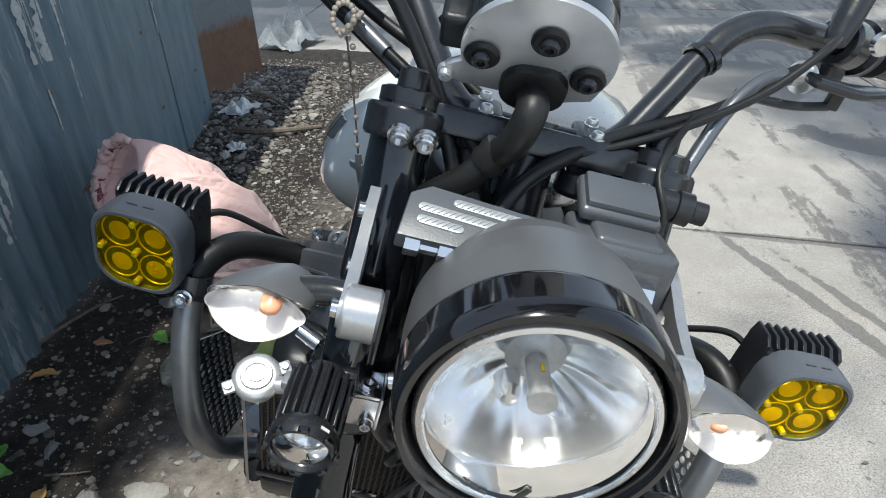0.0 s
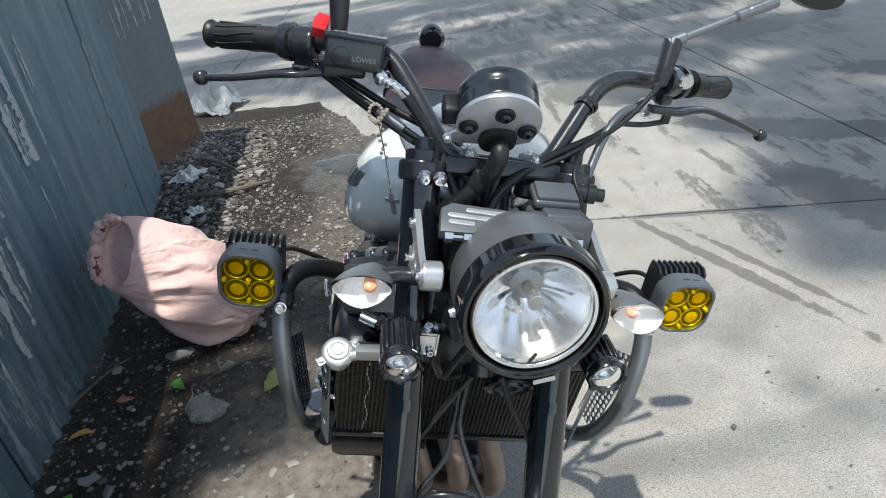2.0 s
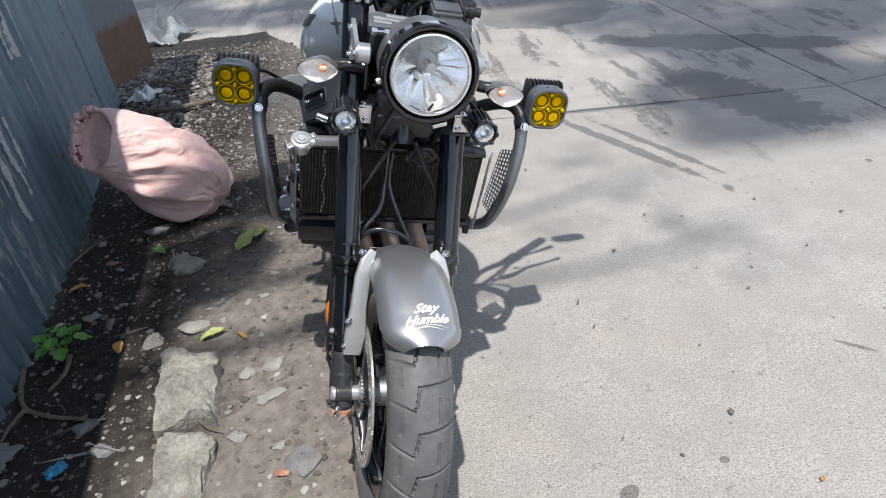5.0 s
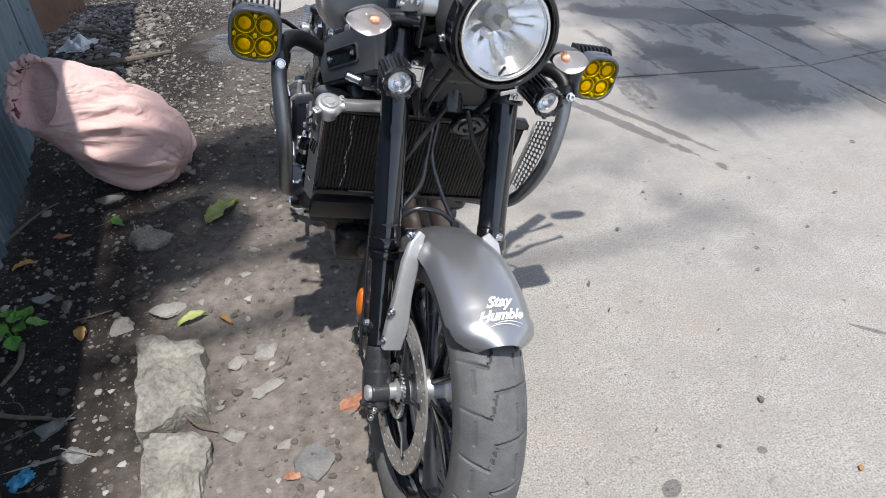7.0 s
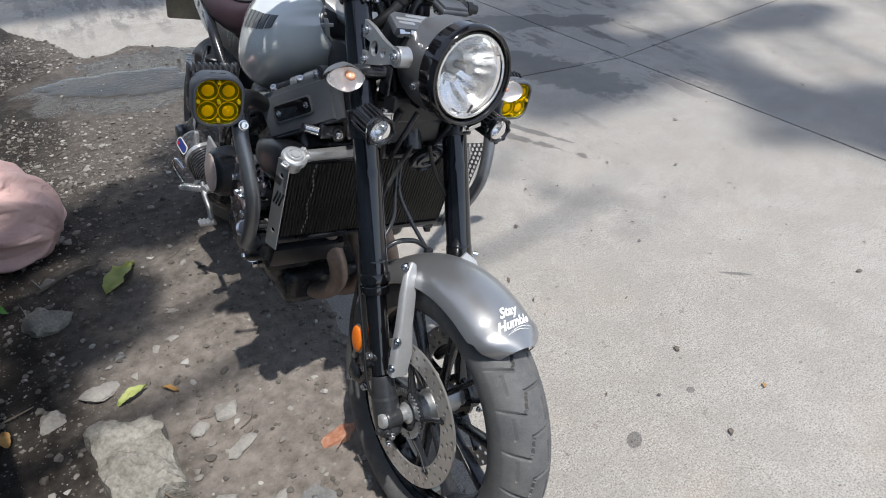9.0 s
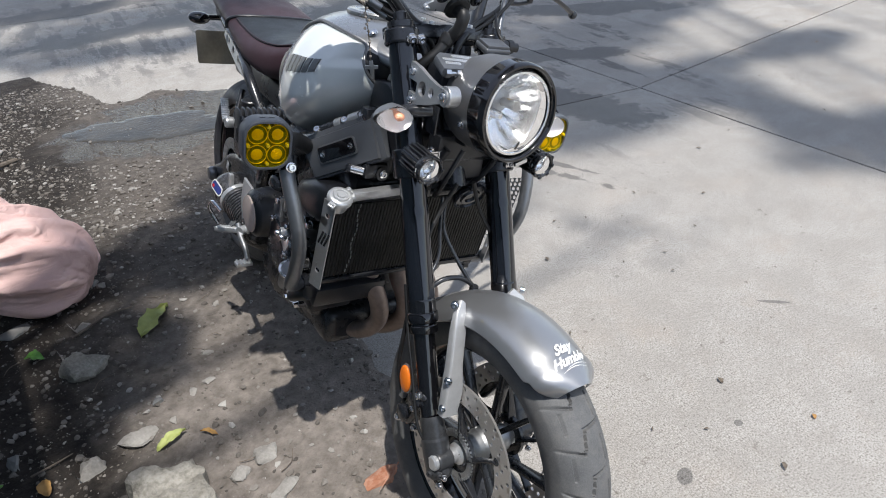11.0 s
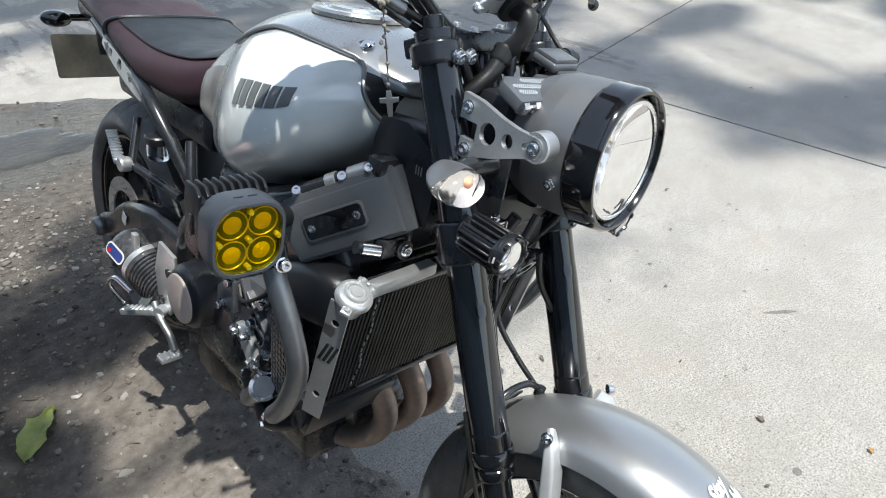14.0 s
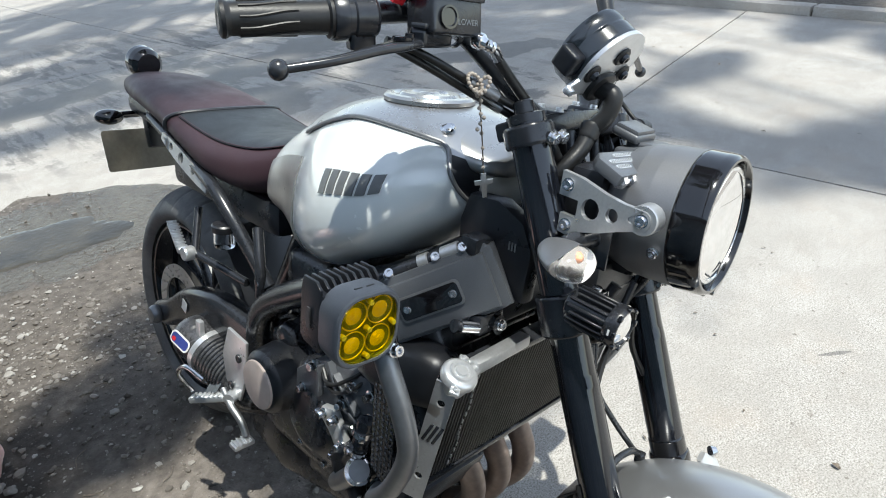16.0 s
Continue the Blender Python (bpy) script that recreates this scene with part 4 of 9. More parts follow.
def spoke_wheel(c, radius, half, parent_name, label):
    """Rim, hub and ten forked spokes, as parts of a wheel."""
    rim = bmesh.new()
    t = Matrix.Translation(c) @ ASIDE
    lathe(rim, [(radius, -half), (radius + 0.007, -half), (radius + 0.007, -half + 0.004), (radius - 0.003, -half + 0.012), (radius - 0.018, -half * 0.3), (radius - 0.018, half * 0.3),
                (radius - 0.003, half - 0.012), (radius + 0.007, half - 0.004), (radius + 0.007, half), (radius, half), (radius - 0.016, half * 0.75), (radius - 0.028, half * 0.3),
                (radius - 0.028, -half * 0.3), (radius - 0.016, -half * 0.75)], t, 72, close=True)
    hub = bmesh.new()
    lathe(hub, [(0, -0.05), (0.022, -0.05), (0.028, -0.046), (0.030, -0.02), (0.036, -0.012), (0.036, 0.012), (0.030, 0.02), (0.028, 0.046), (0.022, 0.05), (0, 0.05)], t, 32)
    spokes = []
    for k in range(5):
        for s in (-1, 1):
            a0, a1 = radians(72 * k + 6 * s), radians(72 * k + 16 * s)
            b = bmesh.new()
            p = c + Vector((0, -0.034 * math.cos(a0), 0.034 * math.sin(a0)))
            q = c + Vector((0, -(radius - 0.02) * math.cos(a1), (radius - 0.02) * math.sin(a1)))
            ln = (q - p).length
            mm = along(p, q)
            for h0, h1, w in ((0, ln, 0.011),):
                loft(b, [[mm @ Vector((x * sx, y, h)) for x, y in rounded(0.030, w, 0.004, 2)] for h, sx in ((h0, 1.0), (ln * 0.4, 0.7), (h1, 1.05))])
            spokes.append(b)
    return rim, hub, spokes


def perforated_disc(c, x, r0, r1, rows, n):
    """A drilled brake rotor in the plane of the wheel."""
    bm = bmesh.new()
    m = Matrix.Translation((x, c.y, c.z)) @ Matrix(((0, 0, 1, 0), (1, 0, 0, 0), (0, 1, 0, 0), (0, 0, 0, 1)))
    cells = []
    for j in range(rows):
        for i in range(n):
            ra, rb = r0 + (r1 - r0) * j / rows, r0 + (r1 - r0) * (j + 1) / rows
            off = 0.33 * j
            a, b = 2 * math.pi * (i + off) / n, 2 * math.pi * (i + 1 + off) / n
            P = lambda r, t: (r * math.cos(t), r * math.sin(t))
            rm, am = (ra + rb) / 2, (a + b) / 2
            cells.append(((P(ra, a), P(ra, b), P(rb, b), P(rb, a))[::-1], P(rm, am), 0.0042 if (i + j) % 2 else 0.0008))
    return holed(bm, cells, 0.0045, m)


# front wheel
wheel = front("front_wheel", tyre_mesh(0.293, 0.112, 0.032, 0.0767, 1104, 84, tread), TYRE, label="dusty road tyre with slanted tread grooves", angle=32)
rim, hub, spokes = spoke_wheel(AXLE, 0.216, 0.046, "front", "")
for v in wheel.data.vertices:
    v.co += AXLE
front("rim", rim, BLACK_GLOSS, wheel)
front("hub", hub, ALU_DULL, wheel)
for b in spokes:
    front("spoke", b, BLACK_SATIN, wheel)
for sx in (-1, 1):
    front("brake_disc", perforated_disc(AXLE, sx * 0.064, 0.108, 0.148, 3, 54), DISC_STEEL, wheel, "drilled steel brake disc")
    carrier = bmesh.new()
    for k in range(5):
        a = radians(72 * k + 20)
        p = AXLE + Vector((sx * 0.063, -0.036 * math.cos(a), 0.036 * math.sin(a)))
        q = AXLE + Vector((sx * 0.063, -0.116 * math.cos(a + 0.25), 0.116 * math.sin(a + 0.25)))
        mm = along(p, q)
        loft(carrier, [[mm @ Vector((x, y, h)) for x, y in rounded(w, 0.006, 0.002, 2)] for h, w in ((0, 0.024), (0.05, 0.012), ((q - p).length, 0.02))])
        bolt(carrier, q + Vector((sx * 0.003, 0, 0)), (sx, 0, 0), 0.007, 0.004)
    lathe(carrier, [(0.026, -0.004), (0.044, -0.004), (0.044, 0.004), (0.026, 0.004)], Matrix.Translation(AXLE + Vector((sx * 0.063, 0, 0))) @ ASIDE, 32, close=True)
    front("disc_carrier", carrier, BLACK_SATIN, wheel)
ring = bmesh.new()
for k in range(40):
    a = 2 * math.pi * k / 40
    box(ring, 0.004, 0.0035, 0.007, Matrix.Translation(AXLE + Vector((-0.072, -0.047 * math.cos(a), 0.047 * math.sin(a)))) @ Matrix.Rotation(-a + math.pi / 2, 4, "X"), 0)
lathe(ring, [(0.036, -0.0015), (0.045, -0.0015), (0.045, 0.0015), (0.036, 0.0015)], Matrix.Translation(AXLE + Vector((-0.072, 0, 0))) @ ASIDE, 40, close=True)
front("sensor_ring", ring, ALU_DULL, wheel)
axle_end = bmesh.new()
lathe(axle_end, [(0, -0.13), (0.012, -0.13), (0.015, -0.127), (0.015, -0.075), (0.022, -0.07), (0.022, 0.07), (0.015, 0.075), (0.015, 0.127), (0.010, 0.131), (0, 0.131)], Matrix.Translation(AXLE) @ ASIDE, 24)
front("axle", axle_end, ALU)


# fork
def fork_at(x, z):
    return Vector((x, 0.318 + (z - 0.295) * 0.452, z))


for sx in (-1, 1):
    X = sx * 0.103
    up = bmesh.new()
    p, q = fork_at(X, 0.532), fork_at(X, 1.006)
    L = (q - p).length
    lathe(up, [(0.0, 0), (0.022, 0), (0.0258, 0.004), (0.0258, L * 0.36), (0.0250, L * 0.39), (0.0250, L - 0.02), (0.0240, L)], along(p, q), 48)
    leg = front("fork_leg", up, FORK_TUBE, label="black glossy fork tube")
    low = bmesh.new()
    a = fork_at(X, 0.30)
    lathe(low, [(0.0205, 0), (0.0205, (p - a).length + 0.01)], along(a, p), 36)
    front("inner_tube", low, BLACK_GLOSS, leg)
    col = bmesh.new()
    lathe(col, [(0.020, -0.034), (0.0262, -0.032), (0.0272, -0.029), (0.0272, -0.018), (0.0255, -0.016), (0.0255, -0.013), (0.0290, -0.011), (0.0298, -0.008), (0.0298, 0.004), (0.0286, 0.007), (0.0268, 0.008), (0.0268, 0.030), (0.0256, 0.033)], along(p, q), 40)
    front("dust_seal", col, BLACK_GLOSS, leg)
    lug = bmesh.new()
    b0 = Vector((X, 0.284, 0.262))
    lathe(lug, [(0, -0.008), (0.019, -0.008), (0.025, 0.0), (0.0265, 0.04), (0.0265, 0.066), (0.0240, 0.070), (0.0240, 0.084), (0.0232, 0.088), (0.0228, 0.105), (0.0212, 0.112)], along(b0, fork_at(X, 0.385)), 28)
    lathe(lug, [(0.0, -0.016), (0.017, -0.016), (0.019, -0.013), (0.019, 0.016), (0, 0.016)], Matrix.Translation((X, AXLE.y, AXLE.z)) @ ASIDE, 28)
    bolt(lug, (X - sx * -0.026, b0.y - 0.002, 0.272), (sx, -0.2, 0), 0.006)
    bolt(lug, (X + sx * 0.02, b0.y - 0.022, 0.283), (sx * 0.4, -1, 0), 0.005)
    box(lug, 0.022, 0.05, 0.03, Matrix.Translation((X + sx * 0.004, fork_at(X, 0.36).y + 0.03, 0.36)), 0.006)
    lg = front("axle_lug", lug, LUG_GREY, leg)
    bolts(lg, CHROME, [((X + sx * 0.012, b0.y - 0.026, 0.278), (sx * 0.3, -1, 0.1), 0.0052, 0.006), ((X + sx * 0.012, b0.y - 0.020, 0.252), (sx * 0.3, -1, 0.1), 0.0052, 0.006), ((X + sx * 0.026, fork_at(X, 0.36).y + 0.02, 0.362), (sx, -0.2, 0), 0.006, 0.006), ((X + sx * 0.026, fork_at(X, 0.33).y + 0.02, 0.325), (sx, -0.2, 0), 0.006, 0.006)], front)
    if sx < 0:
        cb = bmesh.new()
        tube(cb, [(X - 0.012, 0.310, 0.300), (X - 0.030, 0.342, 0.345), (X - 0.028, 0.388, 0.43), (X - 0.027, 0.425, 0.50), (X - 0.022, 0.465, 0.58)], 0.0030, 8, 6)
        front("sensor_cable", cb, RUBBER, leg)
    cap = bmesh.new()
    lathe(cap, [(0.0245, 0), (0.0245, 0.010), (0.020, 0.012), (0.013, 0.012), (0.013, 0.026), (0.011, 0.028), (0, 0.028)], along(fork_at(X, 1.006), fork_at(X, 1.2)), 28)
    front("fork_cap", cap, BLACK_SATIN, leg)
    # fender stay
    stay = bmesh.new()
    pts = [(0.060, 0.374, 0.583), (0.071, 0.362, 0.570), (0.079, 0.348, 0.540), (0.083, 0.334, 0.48), (0.086, 0.320, 0.425), (0.090, 0.314, 0.378)]
    wid = [(0.016, 0.010), (0.026, 0.014), (0.030, 0.018), (0.030, 0.020), (0.040, 0.022), (0.036, 0.020)]
    P = [Vector((sx * x, y, z)) for x, y, z in pts]
    rings = []
    for i, (pp, w) in enumerate(zip(P, wid)):
        d = (P[min(i + 1, 5)] - P[max(i - 1, 0)]).normalized()
        fwd = Vector((0, -1, 0)) - d * d.dot(Vector((0, -1, 0)))
        fwd.normalize()
        out = d.cross(fwd)
        rings.append([pp + fwd * yy + out * xx for xx, yy in rounded(w[0], w[1], 0.0045, 3)])
    loft(stay, rings)
    st = front("fender_stay", stay, STAY, label="silver cast fender stay")
    bolts(st, CHROME, [((sx * x, y, z), (sx * 0.75, -0.65, 0.1), 0.0062) for z, y, x in ((0.585, 0.366, 0.083), (0.455, 0.318, 0.103), (0.398, 0.312, 0.106))], front)
    # caliper
    cal = bmesh.new()
    cm = Matrix.Translation((sx * 0.098, 0.385, 0.352)) @ Matrix.Rotation(radians(-62), 4, "X")
    box(cal, 0.052, 0.10, 0.048, cm, 0.012, 3)
    box(cal, 0.030, 0.118, 0.03, cm @ Matrix.Translation((sx * 0.012, 0, 0)), 0.010, 3)
    for dy in (-0.028, 0.028):
        lathe(cal, [(0, 0), (0.017, 0), (0.017, 0.006), (0.013, 0.009), (0, 0.009)], cm @ Matrix.Translation((sx * 0.026, dy, 0)) @ Matrix.Rotation(radians(90 * sx), 4, "Y"), 24)
    cal_ob = front("brake_caliper", cal, BLACK_SATIN)
    bolts(cal_ob, CHROME, [(cm @ Vector((sx * 0.03, dy, 0)), (sx, 0, 0), 0.007) for dy in (-0.05, 0.05)], front)
    refl = bmesh.new()
    ball(refl, (0, 0, 0), 1, (0.007, 0.017, 0.028), 24, Matrix.Translation((sx * 0.131, 0.405, 0.405)) @ Matrix.Rotation(radians(-14), 4, "X"))
    rf = front("side_reflector", refl, ORANGE, label="oval orange reflector")
    rb = bmesh.new()
    ball(rb, (0, 0, 0), 1, (0.004, 0.0195, 0.0305), 24, Matrix.Translation((sx * 0.127, 0.405, 0.405)) @ Matrix.Rotation(radians(-14), 4, "X"))
    box(rb, 0.016, 0.012, 0.05, Matrix.Translation((sx * 0.122, 0.41, 0.38)), 0.003)
    front("reflector_holder", rb, ALU_DULL, rf)
    hose = bmesh.new()
    tube(hose, [(sx * 0.12, 0.40, 0.33), (sx * 0.132, 0.43, 0.42), (sx * 0.118, 0.45, 0.54), (sx * 0.10, 0.475, 0.62), (sx * 0.05, 0.50, 0.70), (sx * 0.02, 0.50, 0.76)], 0.0042, 8)
    front("brake_hose", hose, RUBBER)

# fender: swept round the wheel, with a pulled-up front lip
def fender_lip(s):
    """How far the fender's sides draw in towards the rounded front edge."""
    return (1 - max(0, 0.20 - s) ** 2 * 4.0) * (1 - 0.42 * max(0, (0.07 - s) / 0.07) ** 2)


bm = bmesh.new()
rings = []
for i in range(41):
    s = i / 40
    ang = radians(60 + 81 * s)
    r = 0.3135 + 0.005 * math.sin(s * math.pi) - 0.008 * s + 0.004 * max(0, 1 - s / 0.12)
    half = 0.0735 * fender_lip(s) * (1 - max(0, s - 0.86) ** 2 * 14)
    drop = 0.050 if 0.10 < s < 0.9 else 0.040
    ring = []
    for j in range(25):
        u = -1 + 2 * j / 24
        th = u * radians(80)
        x = half * math.sin(th) / math.sin(radians(80))
        rr = r - drop * (1 - math.cos(th)) - 0.004 * max(0, abs(u) - 0.8) * 5
        ring.append(Vector((x, -rr * math.cos(ang), rr * math.sin(ang))) + ARCH)
    rings.append(ring)
outer = [[bm.verts.new(p) for p in ring] for ring in rings]
inner = []
for ring, i in zip(rings, range(41)):
    ang = radians(60 + 81 * i / 40)
    d = Vector((0, -math.cos(ang), math.sin(ang))) * 0.003
    inner.append([bm.verts.new(p - d - Vector((0.0025 * (1 if p.x > 0 else -1) * min(1, abs(p.x) / 0.05), 0, 0))) for p in ring])
for i in range(40):
    for j in range(24):
        bm.faces.new((outer[i][j], outer[i + 1][j], outer[i + 1][j + 1], outer[i][j + 1]))
        bm.faces.new((inner[i][j + 1], inner[i + 1][j + 1], inner[i + 1][j], inner[i][j]))
    for j in (0, 24):
        bm.faces.new((outer[i][j], inner[i][j], inner[i + 1][j], outer[i + 1][j]))
for i in (0, 40):
    for j in range(24):
        bm.faces.new((outer[i][j], outer[i][j + 1], inner[i][j + 1], inner[i][j]))
bmesh.ops.recalc_face_normals(bm, faces=bm.faces)
fender = front("front_fender", bm, FENDER, label="silver-grey painted front fender with white lettering")
# sprung lettering on the fender
for word, s_mid, size, shear in (("Stay", 0.158, 0.0250, 0.55), ("Humble", 0.108, 0.0240, 0.55)):
    cu = bpy.data.curves.new("lettering", "FONT")
    cu.body, cu.size, cu.align_x, cu.align_y, cu.shear, cu.offset, cu.resolution_u = word, size, "CENTER", "CENTER", shear, 0.0010, 3
    tmp = bpy.data.objects.new("lettering", cu)
    scene.collection.objects.link(tmp)
    dg = bpy.context.evaluated_depsgraph_get()
    me = bpy.data.meshes.new_from_object(tmp.evaluated_get(dg))
    bpy.data.objects.remove(tmp)
    b = bmesh.new()
    b.from_mesh(me)
    bmesh.ops.triangulate(b, faces=b.faces)
    bmesh.ops.subdivide_edges(b, edges=[e for e in b.edges if e.calc_length() > 0.006], cuts=2)
    for v in b.verts:
        x, y = v.co.x, v.co.y + 0.10 * v.co.x
        s = s_mid + y / (0.316 * radians(81)) * 1.0
        ang = radians(60 + 81 * s)
        half = 0.0735 * fender_lip(s)
        u = math.asin(max(-0.95, min(0.95, (x) / half * math.sin(radians(80)))))
        rr = 0.3135 + 0.005 * math.sin(s * math.pi) - 0.008 * s + 0.004 * max(0, 1 - s / 0.12) - 0.05 * (1 - math.cos(u)) + 0.0012
        v.co = Vector((x, -rr * math.cos(ang), rr * math.sin(ang))) + ARCH
    front("lettering", b, WHITE_PRINT, fender, "white script sticker")
for x, y0 in ((0.014, 0.074), (0.004, 0.064)):
    b = bmesh.new()
    n = 12
    rows = []
    for k in range(n + 1):
        xx = x - 0.03 + 0.055 * k / n
        s = y0 + 0.010 * math.sin(k / n * 3.0)
        ang = radians(60 + 81 * s)
        half = 0.0735 * fender_lip(s)
        u = math.asin(xx / half * math.sin(radians(80)))
        rr = 0.3135 + 0.005 * math.sin(s * math.pi) - 0.008 * s + 0.004 * max(0, 1 - s / 0.12) - 0.05 * (1 - math.cos(u)) + 0.0013
        rows.append([b.verts.new(Vector((xx, -(rr) * math.cos(ang + da), rr * math.sin(ang + da))) + ARCH) for da in (0, 0.0045 * math.sin(math.pi * (k + 0.5) / (n + 1)) + 0.0005)])
    for a, c in zip(rows, rows[1:]):
        b.faces.new((a[0], c[0], c[1], a[1]))
    front("underline", b, WHITE_PRINT, fender)
flap = bmesh.new()
box(flap, 0.10, 0.004, 0.06, Matrix.Translation(AXLE + Vector((0, 0.215, 0.205))) @ Matrix.Rotation(radians(42), 4, "X"), 0.002)
front("fender_flap", flap, BLACK_PLASTIC, fender)
clip = bmesh.new()
tube(clip, [(-0.015, 0.53, 0.72), (-0.018, 0.515, 0.66), (0.0, 0.485, 0.61), (0.03, 0.45, 0.556)], 0.0042, 10)
tube(clip, [(-0.024, 0.53, 0.72), (-0.027, 0.515, 0.66), (-0.034, 0.495, 0.61), (-0.065, 0.475, 0.572), (-0.085, 0.46, 0.545)], 0.0042, 10)
tube(clip, [(-0.085, 0.46, 0.548), (-0.05, 0.455, 0.580), (-0.01, 0.450, 0.582), (0.02, 0.448, 0.566), (0.032, 0.447, 0.553)], 0.0050, 10)
box(clip, 0.016, 0.012, 0.014, Matrix.Translation((0.032, 0.446, 0.553)), 0.003)
front("brake_hose", clip, BAR_BLACK)

# triple clamps
for z, th, w in ((0.980, 0.026, 0.030), (0.765, 0.052, 0.0315)):
    bm = bmesh.new()
    for sx in (-1, 1):
        lathe(bm, [(0.0252, 0), (w, 0), (w + 0.002, 0.003), (w + 0.002, th - 0.003), (w, th), (0.0252, th)], along(fork_at(sx * 0.103, z), fork_at(sx * 0.103, z + 0.2)), 36)
    m = along(fork_at(0, z) + Vector((0, 0.028, 0)), fork_at(0, z + 0.2) + Vector((0, 0.028, 0)))
    fy = 0.0 if z > 0.9 else 0.048
    prism(bm, [(-0.12, -0.010 + fy * 0.3), (-0.05, -0.032 + fy), (0.05, -0.032 + fy), (0.12, -0.010 + fy * 0.3), (0.12, 0.028), (0.05, 0.045), (-0.05, 0.045), (-0.12, 0.028)], (th * 0.9 if z > 0.9 else 0.026), m @ Matrix.Translation((0, 0, th / 2)), 0.004)
    clamp = front("triple_clamp", bm, BLACK_SATIN, label="black triple clamp with steel bolts")
    for sx in (-1, 1):
        bolts(clamp, CHROME, [(fork_at(sx * (0.103 - dx + 0.008), z + th / 2) + Vector((0, -0.036, 0.004)), (0, -1, -0.3), 0.0075, 0.006) for dx in ((0.006, 0.026) if z > 0.9 else (-0.012,))], front)
stem = bmesh.new()
tube(stem, [(0, 0.53, 0.74), (0, 0.66, 1.01)], 0.024, 20, 1, False)
front("steering_stem", stem, BLACK_SATIN)

# headlight
HL = Vector((0.012, 0.417, 0.920))
HM = Matrix.Translation(HL) @ Matrix.Rotation(radians(90 - 3), 4, "X") @ Matrix.Diagonal((0.92, 0.92, 1, 1))     # z of the lathe points forward
bm = bmesh.new()
lathe(bm, [(0.0, -0.150), (0.03, -0.150), (0.05, -0.142), (0.068, -0.132), (0.083, -0.116), (0.091, -0.092), (0.0932, -0.068), (0.0938, -0.034), (0.082, -0.033)], HM, 72)
lamp = front("headlight", bm, BUCKET_GREY, label="round headlight in a dark grey bucket with a glossy black ring")
bm = bmesh.new()
lathe(bm, [(0.0900, -0.0335), (0.0945, -0.0325), (0.0955, -0.030), (0.0950, -0.006), (0.0935, 0.002), (0.0905, 0.0055), (0.0865, 0.0055), (0.0845, 0.002), (0.0830, -0.004), (0.0815, -0.012)], HM, 96)
front("trim_ring", bm, BLACK_GLOSS, lamp)
bm = bmesh.new()
lathe(bm, [(0.0812, -0.008), (0.0805, -0.002), (0.0780, 0.0005), (0.0745, 0.001), (0.0735, -0.003)], HM, 96)
front("lens_rim", bm, REFLECTOR, lamp)
bm = bmesh.new()
# reflector bowl with stepped facets
rings = []
for k in range(13):
    q = k / 12
    r = 0.012 + (0.0735 - 0.012) * q
    depth = -0.062 + 0.056 * q ** 1.8
    ring = []
    for i in range(96):
        a = 2 * math.pi * i / 96
        f = 0.0018 * math.sin(a * 9) * q * (1 - q) * 4 if math.sin(a) < 0.2 else 0.0030 * (1 if (i // 8) % 2 else -1) * q * (1 - q) * 2.5
        ring.append(HM @ Vector((r * math.cos(a), r * math.sin(a), depth + f)))
    rings.append(ring)
loft(bm, rings, caps=False)
for f in bm.faces:
    f.normal_flip()
front("reflector_bowl", bm, REFLECTOR, lamp, angle=20)
bm = bmesh.new()
lathe(bm, [(0, -0.062), (0.022, -0.062), (0.022, -0.052), (0.013, -0.046), (0.008, -0.046), (0.008, -0.012), (0.010, -0.011), (0.010, -0.006), (0, -0.005)], HM @ Matrix.Translation((0, 0.012, 0)), 28)
front("bulb", bm, ALU_DULL, lamp)
bm = bmesh.new()
box(bm, 0.003, 0.001, 0.007, HM @ Matrix.Translation((0, 0.0205, -0.03)), 0.0005)
front("led_strip", bm, YELLOW_CUP, lamp)
bm = bmesh.new()
lathe(bm, [(0, -0.05), (0.010, -0.05), (0.009, -0.035), (0.006, -0.028), (0, -0.026)], HM @ Matrix.Translation((-0.014, -0.012, 0)), 20)
front("pilot_bulb", bm, CHROME, lamp)
bm = bmesh.new()
lathe(bm, [(0.0, 0.0075), (0.03, 0.0065), (0.055, 0.0042), (0.070, 0.0015), (0.0742, -0.001), (0.0742, -0.004), (0.070, -0.0015), (0.055, 0.0012), (0.03, 0.0035), (0, 0.0045)], HM, 80)
glass = front("lens", bm, LENS_CLEAR, lamp, "clear domed lens")
glass.visible_shadow = False
bm = bmesh.new()
box(bm, 0.005, 0.017, 0.0012, HM @ Matrix.Translation((0.006, -0.058, 0.0055)) @ Matrix.Rotation(radians(-28), 4, "Z"), 0.0004)
front("lens_mark", bm, BLACK_GLOSS, lamp)
for k, (a, w) in enumerate(((-112, 0.020), (-70, 0.022))):
    bm = bmesh.new()
    for j in range(3):
        box(bm, w / 3.6, 0.0022, 0.0008, HM @ Matrix.Rotation(radians(a + 90 + 6 * (j - 1)), 4, "Z") @ Matrix.Translation((0, -0.0675, 0.0031)), 0)
    front("moulded_mark", bm, GREY_PRINT, lamp)
bolts(lamp, CHROME, [(HL + Vector((k * 0.0835, 0.045, -0.032)), (k, 0, -0.3), 0.006) for k in (-1, 1)], front)
bm = bmesh.new()
box(bm, 0.03, 0.008, 0.007, HM @ Matrix.Translation((0.03, -0.094, 0.0)) @ Matrix.Rotation(radians(18), 4, "Z"), 0.002)
front("aim_screw", bm, CHROME, lamp)

